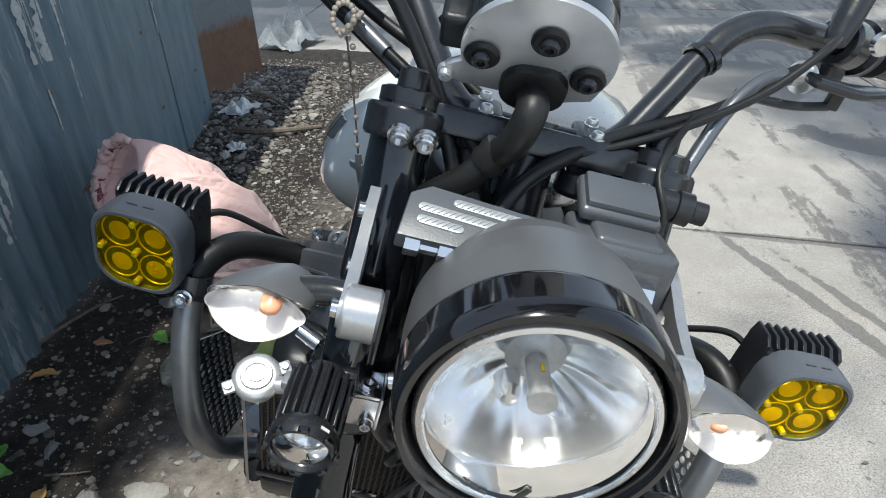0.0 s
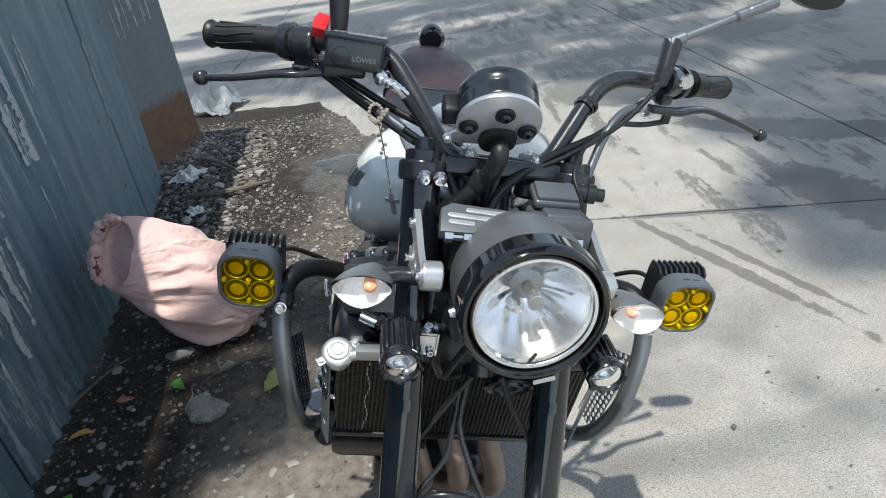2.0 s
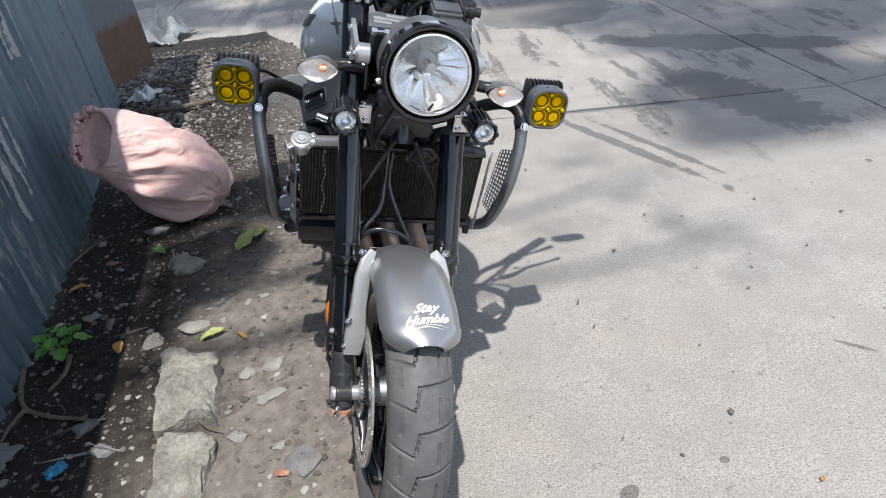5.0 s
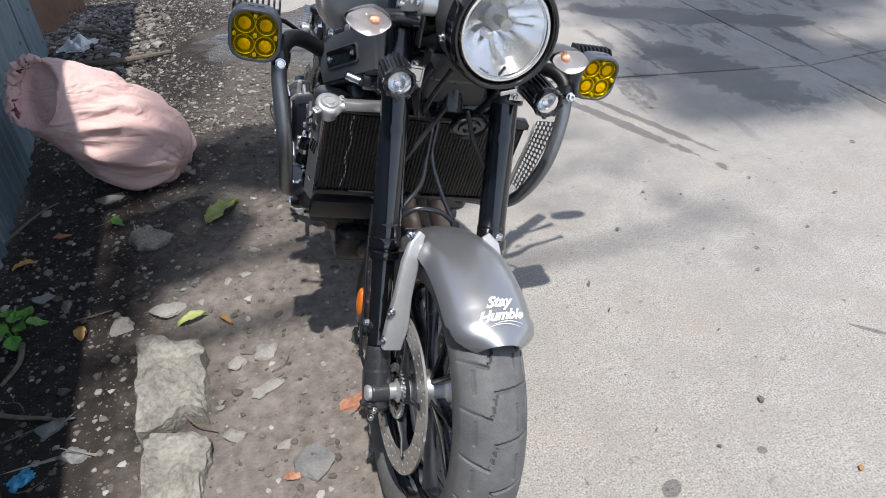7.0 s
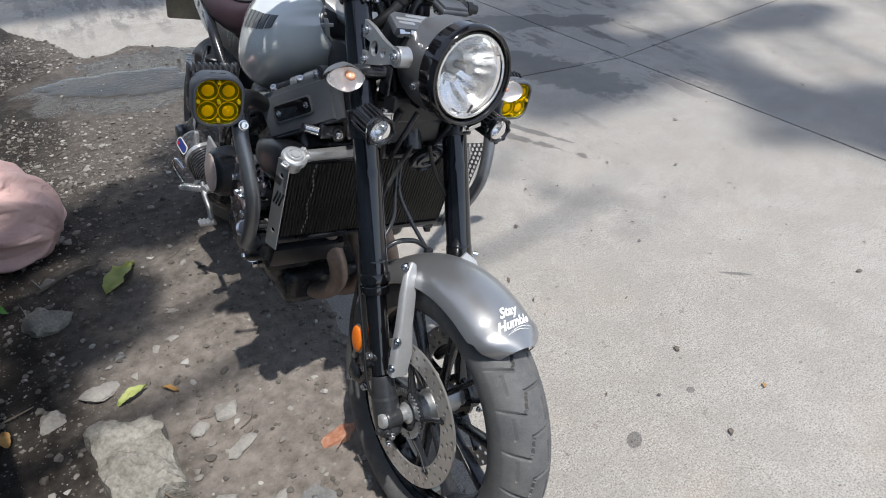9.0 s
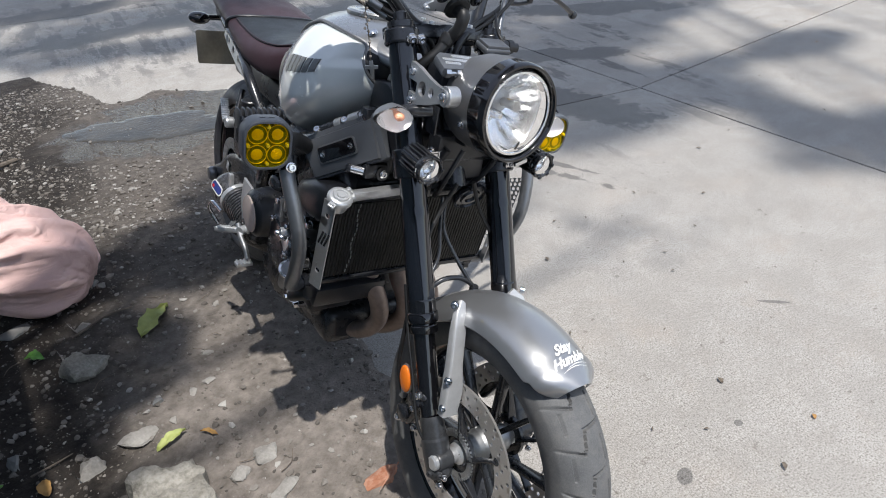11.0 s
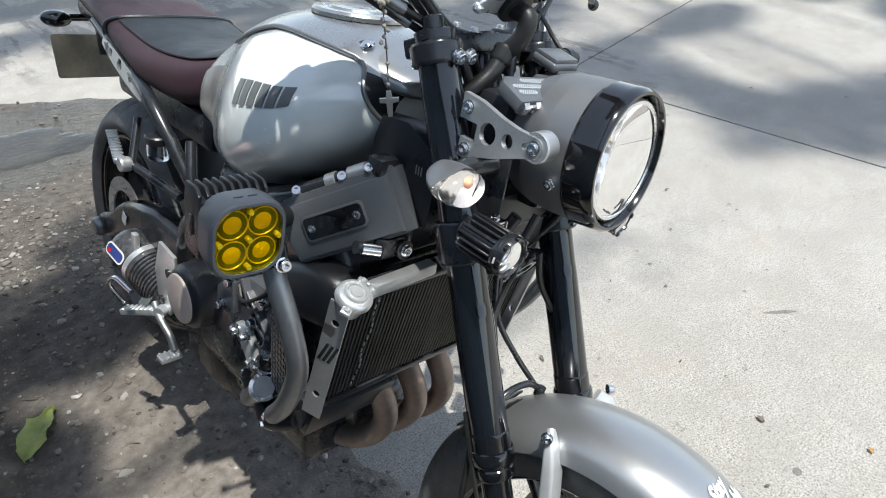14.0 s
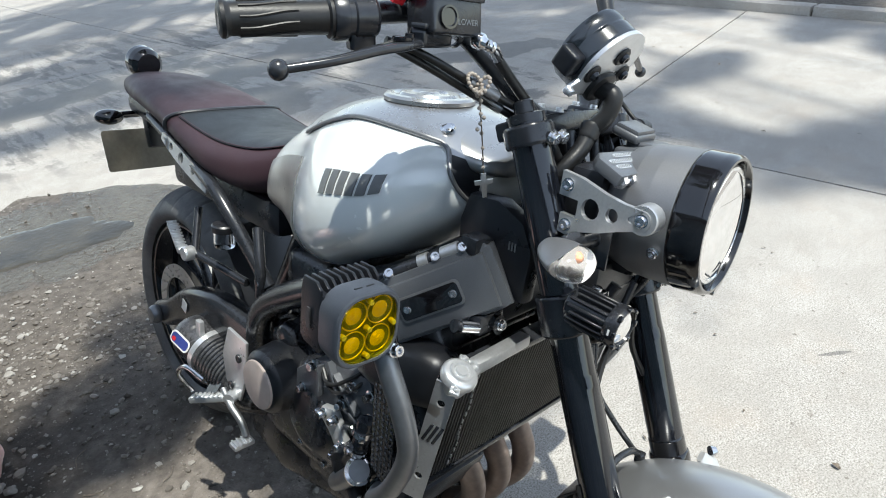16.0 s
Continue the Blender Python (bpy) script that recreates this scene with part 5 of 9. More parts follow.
# headlight brackets
for sx in (-1, 1):
    bm = bmesh.new()
    m = Matrix.Translation((sx * 0.113, 0.519, 0.924)) @ Matrix(((0, 0, 1, 0), (1, 0, 0, 0), (0, 1, 0, 0), (0, 0, 0, 1))) @ Matrix.Diagonal((0.86, 0.96, 1, 1))   # x of the outline runs back
    cells = []

    def cell(x0, x1, lo0, hi0, lo1, hi1, r):
        cells.append((((x0, lo0), (x1, lo1), (x1, hi1), (x0, hi0)), ((x0 + x1) / 2, (lo0 + hi0 + lo1 + hi1) / 4), r))
    cell(-0.062, -0.034, -0.002, 0.022, -0.010, 0.024, 0.0045)
    cell(-0.034, -0.008, -0.010, 0.024, -0.019, 0.029, 0.0090)
    cell(-0.008, 0.030, -0.019, 0.029, -0.028, 0.040, 0.0135)
    cell(0.030, 0.054, -0.036, -0.010, -0.032, -0.008, 0.002)
    cell(0.030, 0.060, 0.012, 0.040, 0.014, 0.044, 0.002)
    holed(bm, cells, 0.008, m)
    lathe(bm, [(0.0045, -0.004), (0.012, -0.004), (0.012, 0.004), (0.0045, 0.004)], m @ Matrix.Translation((-0.062, 0.010, 0)), 28, close=True)
    br = front("headlight_bracket", bm, BRACKET, label="machined aluminium bracket with round holes")
    bm = bmesh.new()
    lathe(bm, [(0, 0), (0.0165, 0), (0.0175, 0.002), (0.0175, 0.022), (0.015, 0.024), (0, 0.024)], Matrix.Translation((sx * 0.115, 0.466, 0.934)) @ Matrix.Rotation(radians(-90 * sx), 4, "Y"), 32)
    front("pivot", bm, BRACKET, br)
    bolts(br, CHROME, [((sx * 0.1175, y, z), (sx, 0, 0), 0.0065) for y, z in ((0.466, 0.934), (0.556, 0.903), (0.561, 0.951))], front)
    bm = bmesh.new()
    lathe(bm, [(0, 0), (0.009, 0), (0.009, 0.010), (0.006, 0.011), (0.006, 0.022), (0.009, 0.023), (0.009, 0.032), (0, 0.033)], along((sx * 0.086, 0.515, 0.962), (sx * 0.04, 0.515, 0.962)), 6)
    front("adjuster_screw", bm, CHROME, br)

# indicators
for sx in (-1, 1):
    c = Vector((-0.176, 0.509, 0.884)) if sx < 0 else Vector((0.186, 0.500, 0.870))
    bm = bmesh.new()
    rings = []
    for k in range(14):
        q = k / 13
        y = -0.004 + 0.052 * q
        w = 0.0365 * math.sqrt(max(0.0, 1 - q ** 1.7)) + 0.0005
        h = 0.0215 * math.sqrt(max(0.0, 1 - q ** 1.5)) + 0.0005
        rings.append([c + Vector((sx * 0.016 * q * -1 + w * math.cos(a), y + 0.010 * abs(math.cos(a)) ** 3 * (1 - q), h * math.sin(a) * (1 - 0.25 * abs(math.cos(a))) + 0.004 * q)) for a in (2 * math.pi * i / 32 for i in range(32))])
    loft(bm, rings, caps=False)
    ind = front("indicator", bm, BUCKET_GREY, label="front indicator with a clear lens and an orange bulb")
    bm = bmesh.new()
    rings = []
    for k in range(9):
        q = k / 8
        f = math.sqrt(max(0.0, 1 - q ** 2.4)) + 0.01
        rings.append([c + Vector((0.0362 * f * math.cos(a), -0.004 - 0.021 * q + 0.012 * (abs(math.cos(a)) * f) ** 3, 0.0212 * f * math.sin(a) * (1 - 0.25 * abs(math.cos(a))))) for a in (2 * math.pi * i / 36 for i in range(36))])
    loft(bm, rings)
    ln = front("lens", bm, LENS_FROST, ind, "clear almond-shaped lens")
    ln.visible_shadow = False
    bm = bmesh.new()
    rings = []
    for k in range(7):
        q = 1 - k / 6 * 0.98
        rings.append([c + Vector((0.0358 * q * math.cos(a), -0.003 + 0.014 * (1 - q * q), 0.0205 * q * math.sin(a) * (1 - 0.25 * abs(math.cos(a))))) for a in (2 * math.pi * i / 32 for i in range(32))])
    loft(bm, rings, caps=False)
    front("reflector_bowl", bm, BOWL_WHITE, ind)
    bm = bmesh.new()
    ball(bm, c + Vector((-sx * 0.008, 0.001, 0.001)), 0.0056, (1.3, 1, 0.9), 14)
    front("bulb", bm, BULB_ORANGE, ind)
    bm = bmesh.new()
    tube(bm, [c + Vector((-sx * 0.02, 0.022, 0.004)), c + Vector((-sx * 0.05, 0.03, 0.004)), (sx * 0.088, 0.53, 0.889)], 0.0115, 16, 4)
    box(bm, 0.004, 0.03, 0.05, Matrix.Translation((sx * 0.088, 0.522, 0.878)), 0.0015)
    front("stalk", bm, BLACK_SATIN, ind)

# round fog lamps on the fork
for sx, c in ((-1, Vector((-0.1235, 0.455, 0.809))), (1, Vector((0.143, 0.450, 0.806)))):
    m = Matrix.Translation(c) @ Matrix.Rotation(radians(90 + 4), 4, "X") @ Matrix.Rotation(radians(sx * 2), 4, "Y") @ Matrix.Scale(0.81, 4)
    bm = bmesh.new()
    lathe(bm, [(0, -0.088), (0.022, -0.088), (0.024, -0.085), (0.0245, -0.02), (0.030, -0.018), (0.0325, -0.012), (0.0325, -0.003), (0.030, 0.002), (0.0275, 0.0025), (0.0265, -0.002), (0.0255, -0.006)], m, 48)
    fog = front("fog_lamp", bm, BLACK_SATIN, label="round black finned fog lamp clamped to the fork")
    for k in range(18):
        bm = bmesh.new()
        ln2 = 0.062 if k % 3 else 0.056
        box(bm, 0.0085, 0.004, ln2, m @ Matrix.Rotation(2 * math.pi * k / 18, 4, "Z") @ Matrix.Translation((0.0275, 0, -0.018 - ln2 / 2)), 0.001, 1)
        front("cooling_fin", bm, BLACK_PLASTIC, fog)
    for k in range(8):
        bm = bmesh.new()
        box(bm, 0.006, 0.010, 0.007, m @ Matrix.Rotation(2 * math.pi * k / 8, 4, "Z") @ Matrix.Translation((0.0312, 0, 0.0005)), 0.0015, 1)
        front("bezel_notch", bm, BLACK_GLOSS, fog)
    for k in range(3):
        bm = bmesh.new()
        box(bm, 0.0006, 0.009, 0.003, m @ Matrix.Rotation(2 * math.pi * (2 * k + 0.5) / 6 + 0.5, 4, "Z") @ Matrix.Translation((0.0327, 0, -0.007)), 0)
        front("printed_bar", bm, WHITE_PRINT, fog)
    bm = bmesh.new()
    lathe(bm, [(0.0, -0.024), (0.010, -0.022), (0.019, -0.014), (0.0245, -0.004)], m, 32)
    for f in bm.faces:
        f.normal_flip()
    front("reflector_bowl", bm, REFLECTOR, fog)
    bm = bmesh.new()
    lathe(bm, [(0, 0.006), (0.010, 0.0048), (0.018, 0.002), (0.0255, -0.002), (0.0255, -0.005), (0.018, -0.003), (0.010, -0.001), (0, 0)], m, 40)
    ln = front("lens", bm, LENS_FOG, fog)
    ln.visible_shadow = False
    bm = bmesh.new()
    bx = c.x - sx * 0.040
    box(bm, 0.026, 0.003, 0.03, Matrix.Translation((bx + sx * 0.004, c.y + 0.05, c.z - 0.004)), 0.001)
    box(bm, 0.003, 0.03, 0.035, Matrix.Translation((bx - sx * 0.010, c.y + 0.062, c.z - 0.002)), 0.001)
    box(bm, 0.022, 0.028, 0.0035, Matrix.Translation((bx + sx * 0.002, c.y + 0.062, c.z + 0.014)), 0.001)
    bolt(bm, (bx + sx * 0.002, c.y + 0.058, c.z + 0.016), (0, 0, 1), 0.0065)
    bolt(bm, (bx - sx * 0.002, c.y + 0.046, c.z - 0.012), (0, -1, 0), 0.005)
    front("lamp_bracket", bm, CHROME, fog, "shiny steel bracket")

# slotted cover and box above the headlight
pm = Matrix.Translation((-0.042, 0.533, 0.972)) @ Matrix.Rotation(radians(22), 4, "X") @ Matrix.Rotation(radians(-3), 4, "Z") @ Matrix.Diagonal((0.95, 0.72, 1, 1))
bm = bmesh.new()
prism(bm, [(-0.052, -0.036), (0.060, -0.030), (0.064, 0.014), (0.046, 0.026), (-0.036, 0.030), (-0.050, 0.016)], 0.016, pm, 0.004)
cover = front("slotted_cover", bm, COVER_BLACK, label="black plastic cover with three slots")
for x, y, w in ((0.010, 0.014, 0.056), (-0.012, 0.0, 0.060), (-0.024, -0.014, 0.034)):
    bm = bmesh.new()
    prism(bm, rounded(w, 0.0098, 0.0045, 4), 0.003, pm @ Matrix.Translation((x, y, 0.0078)) @ Matrix.Rotation(radians(-2), 4, "Z"), 0.0008)
    front("slot", bm, ALU, cover, "silver mesh slot")
for x, y, w in ((0.010, 0.014, 0.054), (-0.012, 0.0, 0.058), (-0.024, -0.014, 0.032)):
    bm = bmesh.new()
    for k in range(int(w / 0.0042)):
        box(bm, 0.0006, 0.0085, 0.0008, pm @ Matrix.Translation((x - w / 2 + 0.003 + 0.0042 * k, y, 0.0098)) @ Matrix.Rotation(radians(-35), 4, "Z"), 0)
    front("slot_mesh", bm, ALU_DULL, cover)
bm = bmesh.new()
box(bm, 0.076, 0.056, 0.052, Matrix.Translation((0.066, 0.552, 0.958)) @ Matrix.Rotation(radians(-8), 4, "X"), 0.008, 3)
box(bm, 0.045, 0.006, 0.036, Matrix.Translation((0.070, 0.524, 0.955)) @ Matrix.Rotation(radians(-8), 4, "X"), 0.003)
box(bm, 0.05, 0.042, 0.012, Matrix.Translation((0.066, 0.552, 0.984)), 0.005, 3)
ebox = front("electrics_box", bm, COVER_BLACK)
bm = bmesh.new()
box(bm, 0.060, 0.040, 0.012, Matrix.Translation((0.060, 0.572, 0.997)) @ Matrix.Rotation(radians(14), 4, "X"), 0.005, 3)
box(bm, 0.054, 0.034, 0.008, Matrix.Translation((0.060, 0.571, 1.004)) @ Matrix.Rotation(radians(14), 4, "X"), 0.003, 2)
front("box_lid", bm, COVER_BLACK, ebox)
bm = bmesh.new()
lathe(bm, [(0, 0), (0.011, 0), (0.011, 0.016), (0.013, 0.017), (0.013, 0.028), (0.009, 0.030), (0.009, 0.040), (0, 0.041)], along((0.092, 0.592, 0.998), (0.16, 0.582, 0.998)), 18)
front("plug", bm, BLACK_PLASTIC, ebox)
bm = bmesh.new()
box(bm, 0.14, 0.05, 0.07, Matrix.Translation((0.0, 0.565, 0.93)), 0.01)
box(bm, 0.12, 0.04, 0.09, Matrix.Translation((0.0, 0.545, 0.80)), 0.012)
box(bm, 0.09, 0.05, 0.05, Matrix.Translation((0.02, 0.52, 0.855)), 0.012)
tube(bm, [(-0.06, 0.50, 0.83), (-0.07, 0.52, 0.78), (-0.05, 0.55, 0.72)], 0.008, 10)
tube(bm, [(0.05, 0.50, 0.84), (0.075, 0.52, 0.79), (0.06, 0.56, 0.72)], 0.007, 10)
tube(bm, [(-0.03, 0.49, 0.83), (-0.055, 0.50, 0.76), (-0.02, 0.56, 0.71)], 0.005, 8)
front("wiring_nest", bm, BLACK_PLASTIC)
bm = bmesh.new()
hm = along((0.050, 0.552, 0.722), (0.048, 0.437, 0.652))
lathe(bm, [(0, 0), (0.02, 0), (0.034, 0.01), (0.036, 0.016), (0.036, 0.022), (0.032, 0.024), (0.030, 0.020), (0.022, 0.020), (0.020, 0.024), (0.013, 0.024), (0.011, 0.020), (0, 0.021)], hm, 40)
front("horn", bm, BLACK_SATIN, label="round black horn")

# instrument
GC = Vector((-0.026, 0.589, 1.075))
gm = Matrix.Translation(GC) @ Matrix.Rotation(radians(90 + 33), 4, "X") @ Matrix.Rotation(radians(6), 4, "Z") @ Matrix.Scale(1.03, 4)        # z points forward and down
bm = bmesh.new()
lathe(bm, [(0, -0.046), (0.042, -0.046), (0.047, -0.044), (0.049, -0.040), (0.049, -0.028), (0.0475, -0.026), (0.0475, -0.024), (0.049, -0.022), (0.049, -0.006), (0.047, -0.003), (0, -0.003)], gm @ Matrix.Translation((0, 0.008, 0)), 64)
gauge = front("instrument", bm, GAUGE_BLACK, label="round black instrument on a silver backing plate")
bm = bmesh.new()
pts = [(0.0505 * math.cos(radians(a)), 0.008 + 0.0505 * math.sin(radians(a))) for a in range(-20, 201, 8)] + [(-0.058, -0.012), (-0.064, -0.022), (-0.047, -0.028), (0.02, -0.032), (0.043, -0.024)]
prism(bm, pts, 0.006, gm, 0.0012)
front("backing_plate", bm, ALU, gauge, "brushed aluminium backing plate")
for x, y in ((0.035, -0.002), (0.004, 0.026), (-0.036, 0.004)):
    bm = bmesh.new()
    lathe(bm, [(0, 0), (0.0115, 0), (0.012, 0.002), (0.010, 0.004), (0.006, 0.004)], gm @ Matrix.Translation((x, y, 0.003)), 24)
    front("grommet", bm, RUBBER, gauge)
    bm = bmesh.new()
    lathe(bm, [(0, 0.001), (0.0065, 0.001), (0.0065, 0.0065), (0.005, 0.0085), (0.003, 0.0085), (0.003, 0.006), (0, 0.006)], gm @ Matrix.Translation((x, y, 0.003)), 16)
    front("bolt", bm, BLACK_SATIN, gauge)
bm = bmesh.new()
prism(bm, rounded(0.046, 0.040, 0.017, 6), 0.012, gm @ Matrix.Translation((0.002, -0.018, 0.004)), 0.004)
front("connector_boot", bm, RUBBER, gauge)
c0 = gm @ Vector((0.002, -0.020, 0.008))
bm = bmesh.new()
tube(bm, [c0, c0 + Vector((0, -0.020, -0.006)), c0 + Vector((-0.004, -0.018, -0.03)), c0 + Vector((-0.012, -0.004, -0.05))], 0.0115, 18, 6)
front("cable_boot", bm, RUBBER, gauge)
bm = bmesh.new()
e0 = c0 + Vector((-0.012, -0.004, -0.048))
tube(bm, [e0, e0 + Vector((-0.016, 0.0, -0.025)), e0 + Vector((-0.036, 0.008, -0.048)), e0 + Vector((-0.05, 0.03, -0.075))], 0.0105, 16, 14, ribs=0.06)
tube(bm, [e0 + Vector((0.002, -0.001, 0.006)), e0 + Vector((-0.006, 0.0, -0.012))], 0.0128, 16, 4, True, ribs=0.1)
front("ribbed_sleeve", bm, RUBBER, gauge)
bm = bmesh.new()
box(bm, 0.020, 0.028, 0.028, gm @ Matrix.Translation((-0.056, 0.004, -0.022)), 0.005, 3)
front("side_button", bm, BLACK_PLASTIC, gauge)
bm = bmesh.new()
bolt(bm, gm @ Vector((-0.058, -0.02, 0.003)), gm.to_3x3() @ Vector((0, 0, 1)), 0.005)
front("bolt", bm, ALU, gauge)

# handlebar
bm = bmesh.new()
BAR = [(-0.403, 0.832, 1.090), (-0.295, 0.784, 1.103), (-0.235, 0.762, 1.114), (-0.185, 0.746, 1.118), (-0.150, 0.730, 1.106), (-0.125, 0.707, 1.080), (-0.098, 0.680, 1.046), (-0.072, 0.656, 1.016), (-0.045, 0.646, 1.006), (0, 0.645, 1.005),
       (0.045, 0.646, 1.006), (0.072, 0.656, 1.016), (0.098, 0.680, 1.046), (0.125, 0.707, 1.080), (0.150, 0.728, 1.104), (0.185, 0.744, 1.116), (0.235, 0.762, 1.114), (0.30, 0.790, 1.110), (0.425, 0.868, 1.094)]
tube(bm, BAR, 0.0125, 18, 8)
bar = front("handlebar", bm, BAR_BLACK, label="dark tubular handlebar with black grips and levers")
for sx in (-1, 1):
    a, b = Vector(BAR[0 if sx < 0 else -1]), Vector(BAR[1 if sx < 0 else -2])
    g = bmesh.new()
    prof = [(0, 0.0), (0.014, 0.0), (0.0185, 0.002), (0.0195, 0.006), (0.017, 0.011), (0.0172, 0.05), (0.0178, 0.10), (0.0180, 0.112), (0.022, 0.114), (0.022, 0.120), (0.014, 0.122)]
    lathe(g, prof, along(a, b), 32)
    grip = front("grip", g, RUBBER, bar)
    for k in range(9):
        aa = 2 * math.pi * k / 9
        mm = along(a, b) @ Matrix.Rotation(aa, 4, "Z")
        g = bmesh.new()
        tube(g, [mm @ Vector((0.0172, 0.003 * math.sin(h * 60), h)) for h in (0.02, 0.035, 0.05, 0.065, 0.08)], 0.0016, 6, 3)
        front("ridge", g, RUBBER, grip)
    sw = bmesh.new()
    mm = along(b + (b - a) * -0.02, b + (b - a))
    lathe(sw, [(0.013, 0.0), (0.024, 0.001), (0.026, 0.005), (0.026, 0.016), (0.021, 0.018), (0.021, 0.024), (0.023, 0.026), (0.023, 0.048), (0.020, 0.052), (0.013, 0.053)], mm, 28)
    box(sw, 0.022, 0.026, 0.03, mm @ Matrix.Translation((0, -0.022, 0.034)), 0.005, 3)
    front("switch_housing", sw, BLACK_SATIN, bar)
bm = bmesh.new()
km = Matrix.Translation((-0.247, 0.742, 1.137)) @ Matrix.Rotation(radians(25), 4, "X") @ Matrix.Rotation(radians(8), 4, "Y")
prism(bm, [(-0.011, -0.016), (0.006, -0.016), (0.010, 0.0), (0.011, 0.017), (-0.004, 0.020), (-0.010, 0.004)], 0.016, km, 0.003)
front("stop_switch", bm, RED, bar, "bright red stop switch")
for sx in (-1, 1):
    bm = bmesh.new()
    box(bm, 0.030, 0.040, 0.034, Matrix.Translation((sx * 0.045, 0.645, 1.003)), 0.006, 3)
    lathe(bm, [(0.016, 0), (0.018, 0.004), (0.015, 0.03)], along((sx * 0.045, 0.640, 0.965), (sx * 0.045, 0.645, 1.0)), 20)
    rs = front("bar_clamp", bm, BLACK_PLASTIC, bar)
    bolts(rs, ALU, [((sx * 0.045, 0.645 + dy, 1.020), (0, 0, 1), 0.005) for dy in (-0.014, 0.014)], front)


def lever(pts, widths, thick=0.009):
    bm = bmesh.new()
    P = spline(pts, 6)
    n = len(P)
    rings = []
    for i, p in enumerate(P):
        d = (P[min(i + 1, n - 1)] - P[max(i - 1, 0)]).normalized()
        side = d.cross(Vector((0, 0, 1))).normalized()
        upv = side.cross(d)
        q = i / (n - 1) * (len(widths) - 1)
        k = min(int(q), len(widths) - 2)
        w = widths[k] + (widths[k + 1] - widths[k]) * (q - k)
        rings.append([p + side * x + upv * y for x, y in rounded(w, thick, 0.0036, 3)])
    loft(bm, rings)
    ball(bm, P[-1], 0.0105, seg=18)
    return bm


front("brake_lever", lever([(-0.235, 0.712, 1.088), (-0.275, 0.700, 1.084), (-0.305, 0.703, 1.078), (-0.335, 0.708, 1.070), (-0.365, 0.719, 1.062), (-0.397, 0.736, 1.054)], [0.026, 0.026, 0.018, 0.014, 0.0115, 0.010]), BLACK_SATIN, bar, "black brake lever with a ball end")
bm = bmesh.new()
lathe(bm, [(0, 0), (0.010, 0), (0.011, 0.002), (0.011, 0.004), (0.008, 0.005), (0, 0.005)], Matrix.Translation((-0.268, 0.702, 1.089)), 24)
bolt(bm, (-0.246, 0.712, 1.092), (0, 0, 1), 0.006)
front("pivot_bolt", bm, BLACK_GLOSS, bar)
front("clutch_lever", lever([(0.215, 0.690, 1.092), (0.255, 0.694, 1.090), (0.285, 0.705, 1.092), (0.32, 0.722, 1.090), (0.36, 0.730, 1.080), (0.40, 0.740, 1.068), (0.443, 0.752, 1.053)], [0.022, 0.022, 0.016, 0.014, 0.012, 0.011, 0.010]), BLACK_SATIN, bar, "black clutch lever with a ball end")
bm = bmesh.new()
mm = Matrix.Translation((-0.200, 0.706, 1.116)) @ Matrix.Rotation(radians(-7), 4, "Z") @ Matrix.Rotation(radians(-9), 4, "X")
box(bm, 0.074, 0.046, 0.040, mm, 0.005, 3)
box(bm, 0.078, 0.050, 0.008, mm @ Matrix.Translation((0, 0, 0.020)), 0.002)
box(bm, 0.060, 0.022, 0.022, Matrix.Translation((-0.215, 0.710, 1.094)) @ Matrix.Rotation(radians(8), 4, "Z"), 0.007, 3)
box(bm, 0.044, 0.020, 0.006, Matrix.Translation((-0.226, 0.704, 1.106)) @ Matrix.Rotation(radians(8), 4, "Z"), 0.003)
res = front("brake_reservoir", bm, BLACK_SATIN, bar, "black brake fluid reservoir with a round sight glass")
bm = bmesh.new()
lathe(bm, [(0, 0.0015), (0.009, 0.0015), (0.010, 0.003), (0.0125, 0.003), (0.0125, 0), (0, 0)], mm @ Matrix.Translation((-0.016, -0.0235, -0.002)) @ Matrix.Rotation(radians(90), 4, "X"), 28)
front("sight_glass", bm, BLACK_GLOSS, res)
cu = bpy.data.curves.new("lower", "FONT")
cu.body, cu.size, cu.align_x, cu.align_y = "LOWER", 0.009, "CENTER", "CENTER"
tmp = bpy.data.objects.new("lower", cu)
scene.collection.objects.link(tmp)
me = bpy.data.meshes.new_from_object(tmp.evaluated_get(bpy.context.evaluated_depsgraph_get()))
bpy.data.objects.remove(tmp)
b = bmesh.new()
b.from_mesh(me)
bmesh.ops.transform(b, matrix=mm @ Matrix.Translation((0.014, -0.0236, -0.006)) @ Matrix.Rotation(radians(90), 4, "X"), verts=b.verts)
front("moulded_lettering", b, BAR_GREY, res)
for row in range(5):
    bm = bmesh.new()
    for k in range(7):
        if (k * 7 + row * 3) % 5:
            box(bm, 0.0058, 0.0016, 0.0008, mm @ Matrix.Translation((-0.026 + 0.0085 * k, 0.014 - 0.007 * row, 0.0243)), 0)
    front("printed_line", bm, ALU_DULL, res)
bm = bmesh.new()
lathe(bm, [(0, 0), (0.008, 0), (0.0095, 0.002), (0.0095, 0.012), (0.007, 0.014), (0.005, 0.018), (0, 0.019)], along((-0.168, 0.686, 1.097), (-0.160, 0.646, 1.088)), 20)
front("banjo_bolt", bm, CHROME, res)
bm = bmesh.new()
tube(bm, [(-0.165, 0.675, 1.094), (-0.148, 0.672, 1.088), (-0.132, 0.674, 1.076)], 0.0062, 12, 6, True, ribs=0.18)
front("hose_fitting", bm, CHROME, bar)
bm = bmesh.new()
tube(bm, [(-0.134, 0.674, 1.077), (-0.110, 0.662, 1.050), (-0.08, 0.640, 1.01), (-0.05, 0.61, 0.95), (-0.03, 0.58, 0.86), (-0.02, 0.53, 0.76)], 0.0066, 12)
